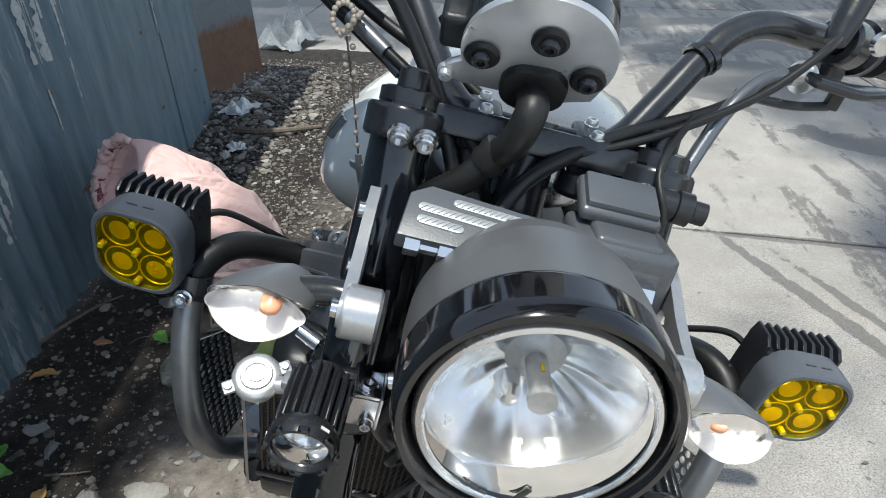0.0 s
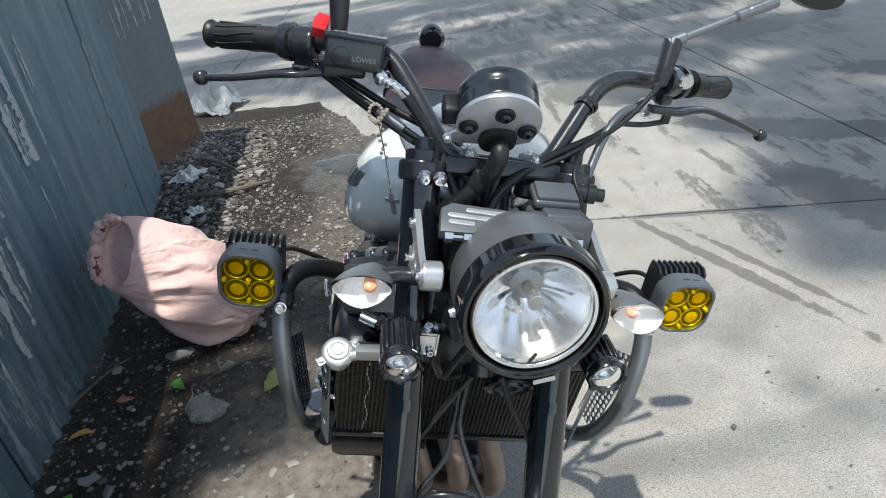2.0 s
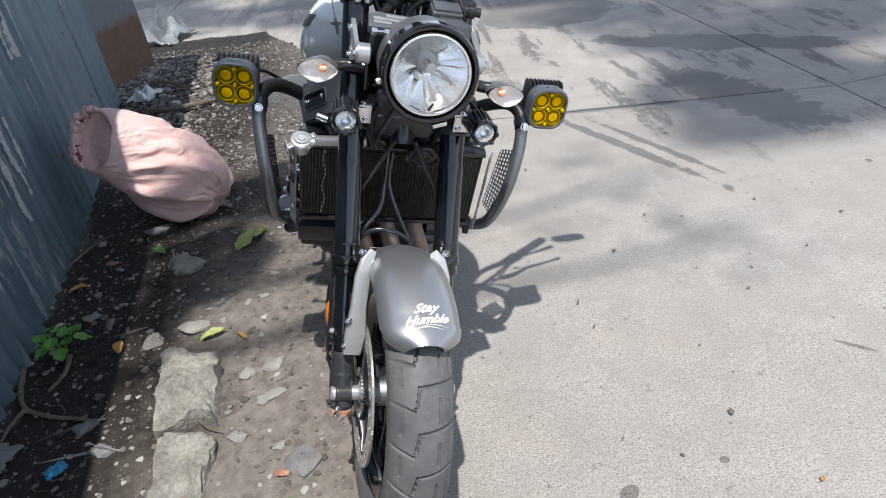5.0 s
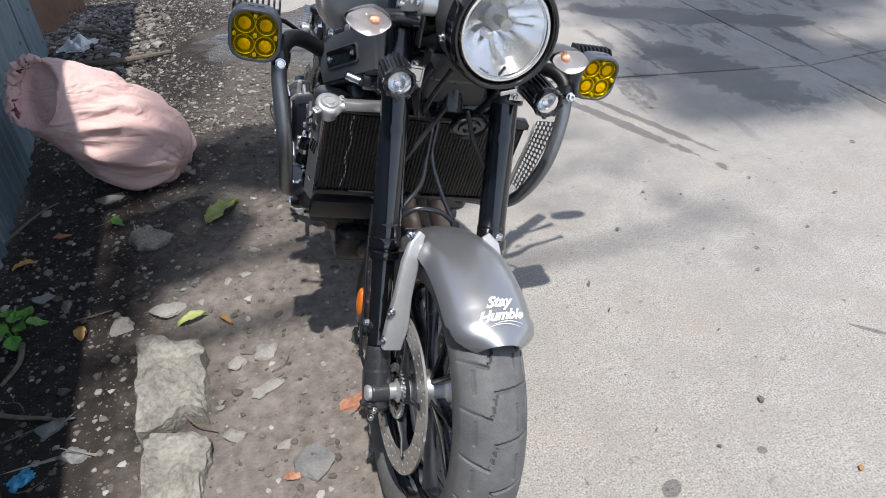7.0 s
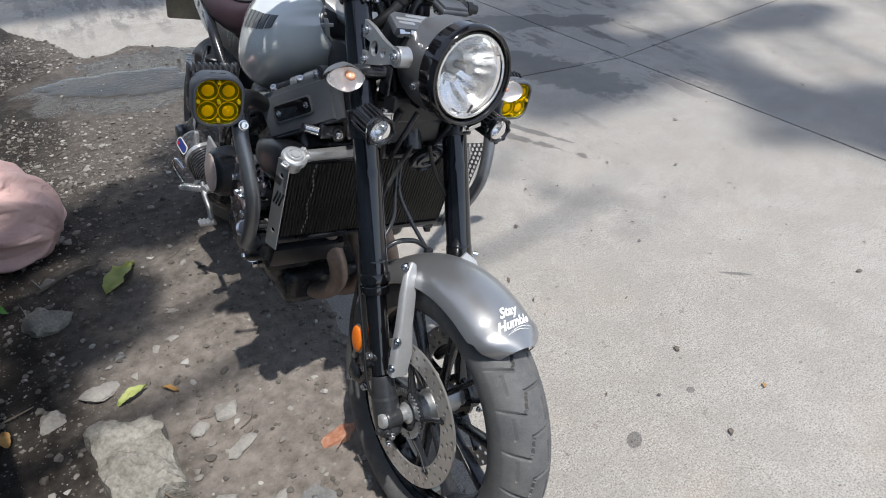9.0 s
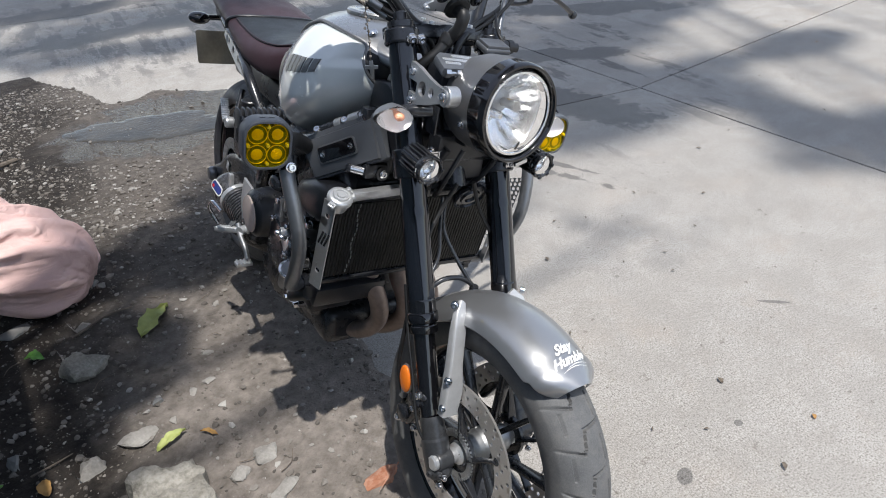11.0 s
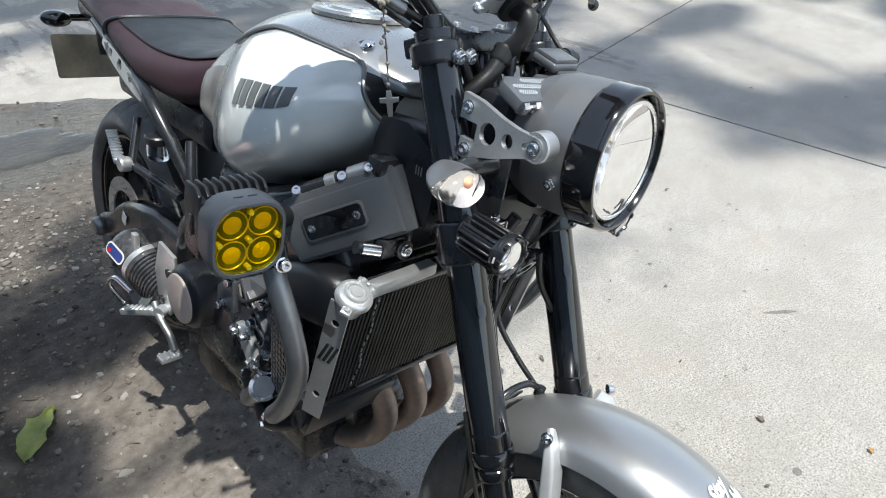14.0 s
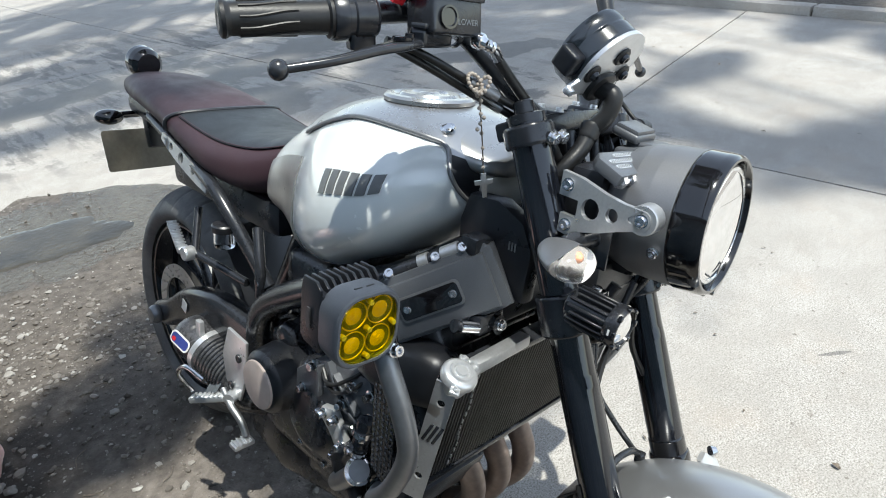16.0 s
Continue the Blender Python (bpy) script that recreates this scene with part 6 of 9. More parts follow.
front("brake_hose", bm, RUBBER, bar)
# throttle and switch cables
for pts, r in (([(-0.25, 0.735, 1.088), (-0.205, 0.705, 1.068), (-0.15, 0.680, 1.042), (-0.10, 0.655, 1.020), (-0.05, 0.625, 0.995), (-0.02, 0.62, 0.94)], 0.0048),
               ([(-0.25, 0.742, 1.082), (-0.205, 0.715, 1.060), (-0.15, 0.690, 1.033), (-0.10, 0.665, 1.010), (-0.04, 0.64, 0.975), (0.0, 0.66, 0.93)], 0.0048),
               ([(-0.245, 0.75, 1.085), (-0.20, 0.73, 1.070), (-0.14, 0.71, 1.045), (-0.06, 0.68, 1.02), (0.0, 0.65, 0.99)], 0.0055),
               ([(0.235, 0.735, 1.095), (0.20, 0.705, 1.085), (0.14, 0.672, 1.050), (0.06, 0.640, 1.02), (0.0, 0.60, 0.99), (-0.02, 0.58, 0.96)], 0.0065),
               ([(0.245, 0.74, 1.125), (0.22, 0.70, 1.118), (0.17, 0.668, 1.075), (0.10, 0.64, 1.035), (0.03, 0.62, 1.005)], 0.0036),
               ([(0.12, 0.655, 1.048), (0.09, 0.60, 1.02), (0.098, 0.575, 0.99), (0.09, 0.60, 0.95)], 0.003)):
    bm = bmesh.new()
    tube(bm, pts, r, 10)
    front("cable", bm, RUBBER, bar)
for pts in ([(-0.165, 0.688, 1.049), (-0.13, 0.670, 1.033)], [(-0.15, 0.693, 1.036), (-0.115, 0.674, 1.018)]):
    bm = bmesh.new()
    tube(bm, pts, 0.0068, 14, 2)
    front("cable_adjuster", bm, BAR_GREY, bar)
bm = bmesh.new()
tube(bm, [(0.220, 0.716, 1.087), (0.18, 0.695, 1.082), (0.150, 0.668, 1.058), (0.128, 0.640, 1.015), (0.112, 0.612, 0.98)], 0.0062, 14)
front("clutch_cable", bm, BAR_GREY, bar)
bm = bmesh.new()
lathe(bm, [(0, 0), (0.013, 0), (0.014, 0.002), (0.014, 0.007), (0.012, 0.009), (0.0075, 0.010), (0.0075, 0.022), (0, 0.023)], along((0.224, 0.718, 1.087), (0.18, 0.697, 1.083)), 24)
front("cable_adjuster", bm, ALU, bar, "bright adjuster wheel")
bm = bmesh.new()
tube(bm, [(0.245, 0.70, 1.072), (0.21, 0.695, 1.066), (0.16, 0.69, 1.066)], 0.004, 8)
box(bm, 0.012, 0.008, 0.016, Matrix.Translation((0.247, 0.700, 1.078)), 0.002)
front("clutch_switch", bm, BLACK_PLASTIC, bar)
for x in (0.142, 0.148, -0.178):
    bm = bmesh.new()
    lathe(bm, [(0.0128, -0.003), (0.0155, -0.003), (0.0155, 0.003), (0.0128, 0.003)], along((math.copysign(abs(x) - 0.018, x), 0.707 + (abs(x) - 0.142) * 0.4, 1.080 + (abs(x) - 0.142) * 0.5), (math.copysign(abs(x) + 0.007, x), 0.728, 1.105)), 24, close=True)
    front("cable_tie", bm, BLACK_SATIN, bar)
bm = bmesh.new()
lathe(bm, [(0, 0), (0.010, 0), (0.011, 0.002), (0.009, 0.006), (0, 0.007)], along((0.272, 0.722, 1.128), (0.272, 0.69, 1.13)), 20)
front("horn_button", bm, CHROME, bar)
# mirrors
for sx, base, kn, arm, head in ((1, (0.238, 0.728, 1.118), (0.253, 0.758, 1.176), (0.400, 0.775, 1.246), (0.46, 0.80, 1.285)), (-1, (-0.222, 0.735, 1.128), (-0.226, 0.750, 1.195), (-0.34, 0.775, 1.262), (-0.42, 0.80, 1.295))):
    bm = bmesh.new()
    lathe(bm, [(0, 0), (0.009, 0), (0.010, 0.004), (0.012, 0.02), (0.014, 0.058), (0.013, 0.066), (0, 0.067)], along(base, kn), 20)
    mir = front("mirror", bm, BLACK_PLASTIC, label="bar mirror on a jointed metal stem")
    bm = bmesh.new()
    k0, a0 = Vector(kn) - Vector((sx * 0.01, 0.004, 0.006)), Vector(arm)
    L = (a0 - k0).length
    lathe(bm, [(0, 0.0), (0.010, 0.0), (0.010, 0.026), (0.006, 0.030), (0.0055, L * 0.62), (0.0085, L * 0.64), (0.0085, L * 0.72), (0.0075, L * 0.74), (0.0085, L * 0.76), (0.0095, L), (0, L)], along(k0, a0), 18)
    front("stem", bm, BAR_GREY, mir)
    bm = bmesh.new()
    hmx = Matrix.Translation(head) @ Matrix.Rotation(radians(90), 4, "X") @ Matrix.Rotation(radians(-sx * 25), 4, "Z")
    prism(bm, [(0.062 * math.cos(t) * (1 + 0.1 * math.cos(2 * t)), 0.040 * math.sin(t)) for t in (2 * math.pi * i / 28 for i in range(28))], 0.026, hmx, 0.009)
    front("mirror_shell", bm, BLACK_PLASTIC, mir)
    bm = bmesh.new()
    prism(bm, [(0.055 * math.cos(t) * (1 + 0.1 * math.cos(2 * t)), 0.034 * math.sin(t)) for t in (2 * math.pi * i / 28 for i in range(28))], 0.002, hmx @ Matrix.Translation((0, 0, -0.0135)), 0)
    front("mirror_glass", bm, REFLECTOR, mir)


# ---- body of the motorcycle ----
def body_ring(y, w, top, bot, side, n=40, power=2.3, cut=None):
    """A cross-section of tank or seat: widest at the height side."""
    ring = []
    for i in range(n):
        a = 2 * math.pi * i / n
        c, s = math.cos(a), math.sin(a)
        x = w * math.copysign(abs(c) ** (2 / power), c)
        z = side + ((top - side) if s >= 0 else (side - bot)) * math.copysign(abs(s) ** (2 / power), s)
        ring.append(Vector((x, y, z)))
    return ring


def between(rows, n):
    """Rows of numbers, resampled smoothly."""
    pts = [np.array(r, float) for r in rows]
    P = [2 * pts[0] - pts[1]] + pts + [2 * pts[-1] - pts[-2]]
    out = []
    for a, b, c, d in zip(P, P[1:], P[2:], P[3:]):
        for k in range(n):
            t = k / n
            out.append(0.5 * (2 * b + (c - a) * t + (2 * a - 5 * b + 4 * c - d) * t * t + (3 * b - a - 3 * c + d) * t ** 3))
    return out + [P[-2]]


TANK_ROWS = [(0.724, 0.050, 0.915, 0.862, 0.888), (0.731, 0.084, 0.930, 0.848, 0.891), (0.746, 0.126, 0.947, 0.836, 0.894), (0.784, 0.182, 0.969, 0.804, 0.887), (0.832, 0.207, 0.980, 0.764, 0.874), (0.90, 0.212, 0.986, 0.724, 0.863),
             (0.96, 0.204, 0.982, 0.690, 0.852), (1.03, 0.180, 0.968, 0.676, 0.838), (1.10, 0.146, 0.944, 0.682, 0.822), (1.17, 0.122, 0.912, 0.706, 0.808), (1.235, 0.108, 0.868, 0.722, 0.790), (1.262, 0.080, 0.835, 0.745, 0.785)]
TANK_ROWS = [(0.724 + (y - 0.724) * 0.955, w, top, bot, side - 0.36 * (side - bot) * min(1, max(0, (y - 0.735) / 0.06))) for y, w, top, bot, side in TANK_ROWS]
bm = bmesh.new()
loft(bm, [body_ring(*r, n=56, power=2.25) for r in between(TANK_ROWS, 5)])
tank = part("fuel_tank", bm, TANK, bike, "polished silver-grey fuel tank with brushed edges", angle=60)


def tank_at(y):
    rows = between(TANK_ROWS, 5)
    for a, b in zip(rows, rows[1:]):
        if a[0] <= y <= b[0]:
            return a + (b - a) * (y - a[0]) / (b[0] - a[0])
    return rows[0] if y < rows[0][0] else rows[-1]


def tank_skin(y, a, lift=0.0):
    """The tank's surface at y, a degrees round from the rider's left side over the top."""
    r = tank_at(y)
    c, s = math.cos(radians(a)), math.sin(radians(a))
    x = r[1] * math.copysign(abs(c) ** (2 / 2.25), c)
    z = r[4] + ((r[2] - r[4]) if s >= 0 else (r[4] - r[3])) * math.copysign(abs(s) ** (2 / 2.25), s)
    return Vector((x, y, z)) + lift * Vector((c, 0, s))


def skin_patch(a_of, y0, y1, ny, na, lift, thick=0.002, ease=1.0):
    """A panel that lies on the tank: a_of(y) gives its two edges in degrees."""
    bm = bmesh.new()
    rows = []
    for i in range(ny + 1):
        y = y0 + (y1 - y0) * (i / ny) ** ease
        a0, a1 = a_of(y)
        rows.append([(y, a0 + (a1 - a0) * j / na) for j in range(na + 1)])
    for lf, flip in ((lift, False), (lift - thick, True)):
        V = [[bm.verts.new(tank_skin(y, a, lf)) for y, a in r] for r in rows]
        for i in range(ny):
            for j in range(na):
                f = (V[i][j], V[i + 1][j], V[i + 1][j + 1], V[i][j + 1])
                bm.faces.new(f[::-1] if flip else f)
        if not flip:
            top = V
    edge = lambda G: [G[0][j] for j in range(na + 1)] + [G[i][na] for i in range(1, ny + 1)] + [G[ny][j] for j in range(na - 1, -1, -1)] + [G[i][0] for i in range(ny - 1, 0, -1)]
    A, B = edge(top), edge(V)
    for k in range(len(A)):
        bm.faces.new((A[k], A[(k + 1) % len(A)], B[(k + 1) % len(A)], B[k]))
    bmesh.ops.recalc_face_normals(bm, faces=bm.faces)
    return bm


def cover_drop(y):
    """How far the centre cover reaches down the tank's nose, in degrees."""
    return 84 * (max(0.0, 0.778 - y) / 0.0515) ** 2.8


part("tank_cover", skin_patch(lambda y: (57 - 14 * max(0, (y - 0.95) / 0.2), 123 + 14 * max(0, (y - 0.95) / 0.2)) if y > 0.82 else (57 - min(8, cover_drop(y)), 123 + min(8, cover_drop(y))), 0.7265, 1.10, 48, 36, 0.0045, 0.003, 1.9), SPINE, tank,
     "satin grey centre cover of the tank", angle=60)
for sx in (0, 180):
    part("nose_shroud", skin_patch(lambda y, s=sx: ((57 - cover_drop(y), 57.1 - min(8, cover_drop(y))) if s == 0 else (122.9 + min(8, cover_drop(y)), 123 + cover_drop(y))), 0.7265, 0.776, 20, 14, 0.0042, 0.003, 1.5), BLACK_PLASTIC, tank, "black plastic under the nose of the tank", angle=60)
    part("tank_edge", skin_patch(lambda y, s=sx: ((-62, 30) if s == 0 else (150, 242)), 1.03, 1.208, 12, 16, 0.0032, 0.003), TANK_EDGE, tank, "brushed rear edge panel", angle=60)
    bm = bmesh.new()
    seam = [tank_skin(y, (57 - 14 * max(0, (y - 0.95) / 0.2)) if sx == 0 else (123 + 14 * max(0, (y - 0.95) / 0.2)), 0.004) for y in (0.80, 0.85, 0.9, 0.95, 1.0, 1.05, 1.09)]
    pre = [tank_skin(y, (57 - cover_drop(y)) if sx == 0 else (123 + cover_drop(y)), 0.004) for y in (0.727, 0.730, 0.735, 0.742, 0.750, 0.760, 0.772, 0.786)]
    tube(bm, pre + seam, 0.0034, 8, 4)
    part("tank_seam", bm, BUCKET_GREY, tank)
    for y in (0.785,):
        bm = bmesh.new()
        p = tank_skin(y, 68 if sx == 0 else 112, 0.006)
        lathe(bm, [(0, 0.004), (0.006, 0.004), (0.008, 0.002), (0.011, 0.003), (0.012, 0.0), (0, 0)], along(p, p + (p - Vector((0, y, 0.80)))), 24)
        part("cover_bolt", bm, CHROME, tank)
bm = bmesh.new()
loft(bm, [body_ring(*r, n=40, power=2.4) for r in between([(0.700, 0.045, 0.932, 0.912, 0.920), (0.712, 0.066, 0.944, 0.910, 0.924), (0.74, 0.084, 0.957, 0.910, 0.930), (0.79, 0.098, 0.974, 0.915, 0.938), (0.85, 0.07, 0.972, 0.92, 0.94)], 4)])
part("tank_nose", bm, SPINE, tank, "satin grey front end of the tank cover", angle=60)
bm = bmesh.new()
cm = Matrix.Translation((0, 0.905, 0.984)) @ Matrix.Rotation(radians(-2), 4, "X")
lathe(bm, [(0.074, 0), (0.074, 0.006), (0.070, 0.010), (0.060, 0.011), (0.056, 0.008), (0.050, 0.008), (0.046, 0.013), (0.030, 0.014), (0.026, 0.011), (0.018, 0.011), (0.014, 0.014), (0, 0.014)], cm, 64)
part("filler_cap", bm, SPINE, tank, "round brushed filler cap")
# maker's name on both sides as plain raised blocks
for sx in (-1, 1):
    for k in range(6):
        bm = bmesh.new()
        y0 = 0.915 - 0.0205 * k if sx < 0 else 0.812 + 0.0205 * k
        rows = []
        for dy in (0.0, 0.0145):
            rows.append([tank_skin(y0 - dy if sx < 0 else y0 + dy, (180 - a if sx < 0 else a), 0.0022) for a in (14, 18, 22, 26)])
        V = [[bm.verts.new(p) for p in r] for r in rows]
        for i in range(3):
            bm.faces.new((V[0][i], V[1][i], V[1][i + 1], V[0][i + 1]))
        r = bmesh.ops.extrude_face_region(bm, geom=list(bm.faces))
        bmesh.ops.translate(bm, vec=(-sx * 0.003, 0, 0), verts=[v for v in r["geom"] if isinstance(v, bmesh.types.BMVert)])
        bmesh.ops.recalc_face_normals(bm, faces=bm.faces)
        part("name_block", bm, EMBOSS, tank)

# seat
SEAT_ROWS = [(1.13, 0.055, 0.888, 0.80, 0.84), (1.20, 0.092, 0.866, 0.758, 0.805), (1.28, 0.125, 0.846, 0.728, 0.775), (1.38, 0.148, 0.838, 0.735, 0.778), (1.50, 0.148, 0.848, 0.768, 0.805),
             (1.62, 0.138, 0.868, 0.792, 0.828), (1.75, 0.126, 0.882, 0.808, 0.842), (1.87, 0.108, 0.884, 0.815, 0.846), (1.96, 0.078, 0.876, 0.822, 0.845), (2.0, 0.035, 0.862, 0.832, 0.846)]
rows = between(SEAT_ROWS, 5)
bm = bmesh.new()
loft(bm, [body_ring(*r, n=48, power=2.6) for r in rows])
seat = part("seat", bm, SEAT_SIDE, bike, "burgundy and black leatherette bench seat", angle=60)


def seat_skin(y, a, lift):
    for p, q in zip(rows, rows[1:]):
        if p[0] <= y <= q[0]:
            r = p + (q - p) * (y - p[0]) / (q[0] - p[0])
            break
    c, s = math.cos(radians(a)), math.sin(radians(a))
    return Vector((r[1] * math.copysign(abs(c) ** (2 / 2.6), c), y, r[4] + ((r[2] - r[4]) if s >= 0 else (r[4] - r[3])) * math.copysign(abs(s) ** (2 / 2.6), s))) + lift * Vector((c, 0, s))


bm = bmesh.new()
V = []
for i in range(25):
    y = 1.135 + 0.41 * i / 24
    e = 36 + 6 * math.sin(i / 24 * math.pi)
    V.append([bm.verts.new(seat_skin(y, e + (180 - 2 * e) * j / 24, 0.0035)) for j in range(25)])
for i in range(24):
    for j in range(24):
        bm.faces.new((V[i][j], V[i + 1][j], V[i + 1][j + 1], V[i][j + 1]))
bmesh.ops.recalc_face_normals(bm, faces=bm.faces)
part("seat_top", bm, SEAT_TOP, seat, "black leatherette top panel", angle=60)
for e in (0, 1):
    bm = bmesh.new()
    tube(bm, [seat_skin(1.145 + 0.4 * i / 10, (38 + 6 * math.sin(i / 10 * math.pi)) if e == 0 else 180 - (38 + 6 * math.sin(i / 10 * math.pi)), 0.0035) for i in range(11)], 0.0016, 6, 3)
    part("stitching", bm, SEAT_SIDE, seat)
bm = bmesh.new()
tube(bm, [seat_skin(1.55 + 0.02 * math.cos(radians(a * 2)), a, 0.003) for a in range(-10, 191, 10)], 0.005, 8, 2)
part("seat_strap", bm, BLACK_PLASTIC, seat)
bm = bmesh.new()
box(bm, 0.10, 0.08, 0.10, Matrix.Translation((0, 1.185, 0.775)), 0.02)
box(bm, 0.20, 0.46, 0.07, Matrix.Translation((0, 1.42, 0.70)), 0.02)
box(bm, 0.16, 0.35, 0.05, Matrix.Translation((0, 1.78, 0.785)) @ Matrix.Rotation(radians(6), 4, "X"), 0.02)
part("under_seat_frame", bm, BLACK_PLASTIC, bike)

# tail
bm = bmesh.new()
lathe(bm, [(0, 0.0), (0.030, 0.0), (0.041, 0.012), (0.044, 0.03), (0.044, 0.05), (0.040, 0.056), (0, 0.060)], along((0.0, 1.985, 0.888), (0, 2.06, 0.895)), 40)
part("tail_light", bm, BLACK_GLOSS, bike, "round glossy black tail light")
bm = bmesh.new()
prism(bm, rounded(0.20, 0.115, 0.008, 3), 0.004, Matrix.Translation((-0.02, 2.03, 0.650)) @ Matrix.Rotation(radians(68), 4, "X"), 0.001)
part("number_plate", bm, PLATE_BROWN, bike, "dull brown back of the number plate")
bm = bmesh.new()
box(bm, 0.055, 0.03, 0.18, Matrix.Translation((0, 1.985, 0.755)) @ Matrix.Rotation(radians(-18), 4, "X"), 0.008)
box(bm, 0.03, 0.012, 0.05, Matrix.Translation((-0.045, 1.96, 0.79)), 0.004)
part("plate_holder", bm, BLACK_PLASTIC, bike)
for sx in (-1, 1):
    bm = bmesh.new()
    ball(bm, (0, 0, 0), 1, (0.036, 0.030, 0.020), 20, Matrix.Translation((sx * 0.135, 1.93, 0.768)))
    tube(bm, [(sx * 0.03, 1.945, 0.77), (sx * 0.11, 1.935, 0.77)], 0.009, 12, 2)
    part("rear_indicator", bm, BLACK_GLOSS, bike)
# side plates with holes and frame tubes
for sx in (-1, 1):
    bm = bmesh.new()
    a, b = Vector((sx * 0.150, 1.375, 0.728)), Vector((sx * 0.139, 1.60, 0.790))
    d = (b - a).normalized()
    n = Vector((sx, 0, 0.12)).normalized()
    up = n.cross(d) * (1 if sx < 0 else -1)
    m = Matrix((d, up, n)).transposed().to_4x4()
    m.translation = a
    L = (b - a).length
    e = [0, L * 0.17, L * 0.42, L * 0.68, L * 0.87, L]
    hw = [0.010, 0.015, 0.017, 0.0165, 0.013, 0.008]
    holed(bm, [(((e[k], -hw[k]), (e[k + 1], -hw[k + 1]), (e[k + 1], hw[k + 1]), (e[k], hw[k])), ((e[k] + e[k + 1]) / 2, 0), (0.003, 0.008, 0.0125, 0.009, 0.003)[k]) for k in range(5)], 0.005, m)
    part("side_plate", bm, ALU, bike, "aluminium side plate with round holes")
    bm = bmesh.new()
    tube(bm, [(sx * 0.125, 1.182, 0.575), (sx * 0.150, 1.32, 0.722), (sx * 0.135, 1.45, 0.755), (sx * 0.10, 1.75, 0.80)], 0.0135, 16, 8)
    part("frame_tube", bm, BLACK_SATIN, bike)
    bm = bmesh.new()
    tube(bm, [(sx * 0.13, 1.21, 0.50), (sx * 0.14, 1.19, 0.60), (sx * 0.118, 1.235, 0.68)], 0.011, 14, 6)
    tube(bm, [(sx * 0.01, 0.655, 0.87), (sx * 0.075, 0.70, 0.82), (sx * 0.145, 0.80, 0.745), (sx * 0.160, 0.98, 0.66), (sx * 0.15, 1.16, 0.54), (sx * 0.14, 1.20, 0.40)], 0.026, 16, 8)
    part("main_frame", bm, BLACK_SATIN, bike)
    bolts(bike, CHROME, [((sx * 0.142, 1.19, 0.586), (sx, 0, 0), 0.008, 0.008), ((sx * 0.165, 1.13, 0.56), (sx, 0, 0), 0.008, 0.008)])
    # passenger peg
    bm = bmesh.new()
    tube(bm, [(sx * 0.135, 1.25, 0.56), (sx * 0.16, 1.41, 0.572)], 0.009, 12, 2)
    tube(bm, [(sx * 0.125, 1.47, 0.655), (sx * 0.162, 1.42, 0.574)], 0.009, 12, 2)
    part("peg_hanger", bm, BLACK_SATIN, bike)
    bm = bmesh.new()
    pm2 = along((sx * 0.185, 1.425, 0.572), (sx * 0.150, 1.58, 0.620))
    box(bm, 0.020, 0.014, 0.11, pm2 @ Matrix.Translation((0, 0, 0.065)), 0.005, 3)
    for k in range(9):
        box(bm, 0.024, 0.0035, 0.005, pm2 @ Matrix.Translation((0, 0.008, 0.02 + 0.0115 * k)), 0.001, 1)
    lathe(bm, [(0, -0.012), (0.014, -0.012), (0.016, -0.008), (0.016, 0.008), (0.014, 0.012), (0, 0.012)], Matrix.Translation((sx * 0.176, 1.422, 0.574)) @ ASIDE, 24)
    part("passenger_peg", bm, ALU, bike, "folded aluminium passenger peg")

# rear wheel and swingarm
rt = tyre_mesh(0.316, 0.180, 0.055, 0.0945, 504, 48, tread)
rw = part("rear_wheel", rt, TYRE, bike, "wide dusty rear tyre with tread grooves", angle=50)
for v in rw.data.vertices:
    v.co += REAR
rim, hub, spokes = spoke_wheel(REAR, 0.216, 0.070, "rear", "")
part("rim", rim, BLACK_GLOSS, rw)
part("hub", hub, ALU_DULL, rw)
for b in spokes:
    part("spoke", b, BLACK_SATIN, rw)
bm = bmesh.new()
lathe(bm, [(0.2165, -0.0005), (0.2200, -0.0005), (0.2200, 0.0012), (0.2165, 0.0012)], Matrix.Translation(REAR + Vector((-0.0725, 0, 0))) @ ASIDE, 72, close=True)
part("rim_stripe", bm, HEADER, rw)
part("brake_disc", perforated_disc(REAR, -0.095, 0.085, 0.12, 3, 40), DISC_STEEL, rw)
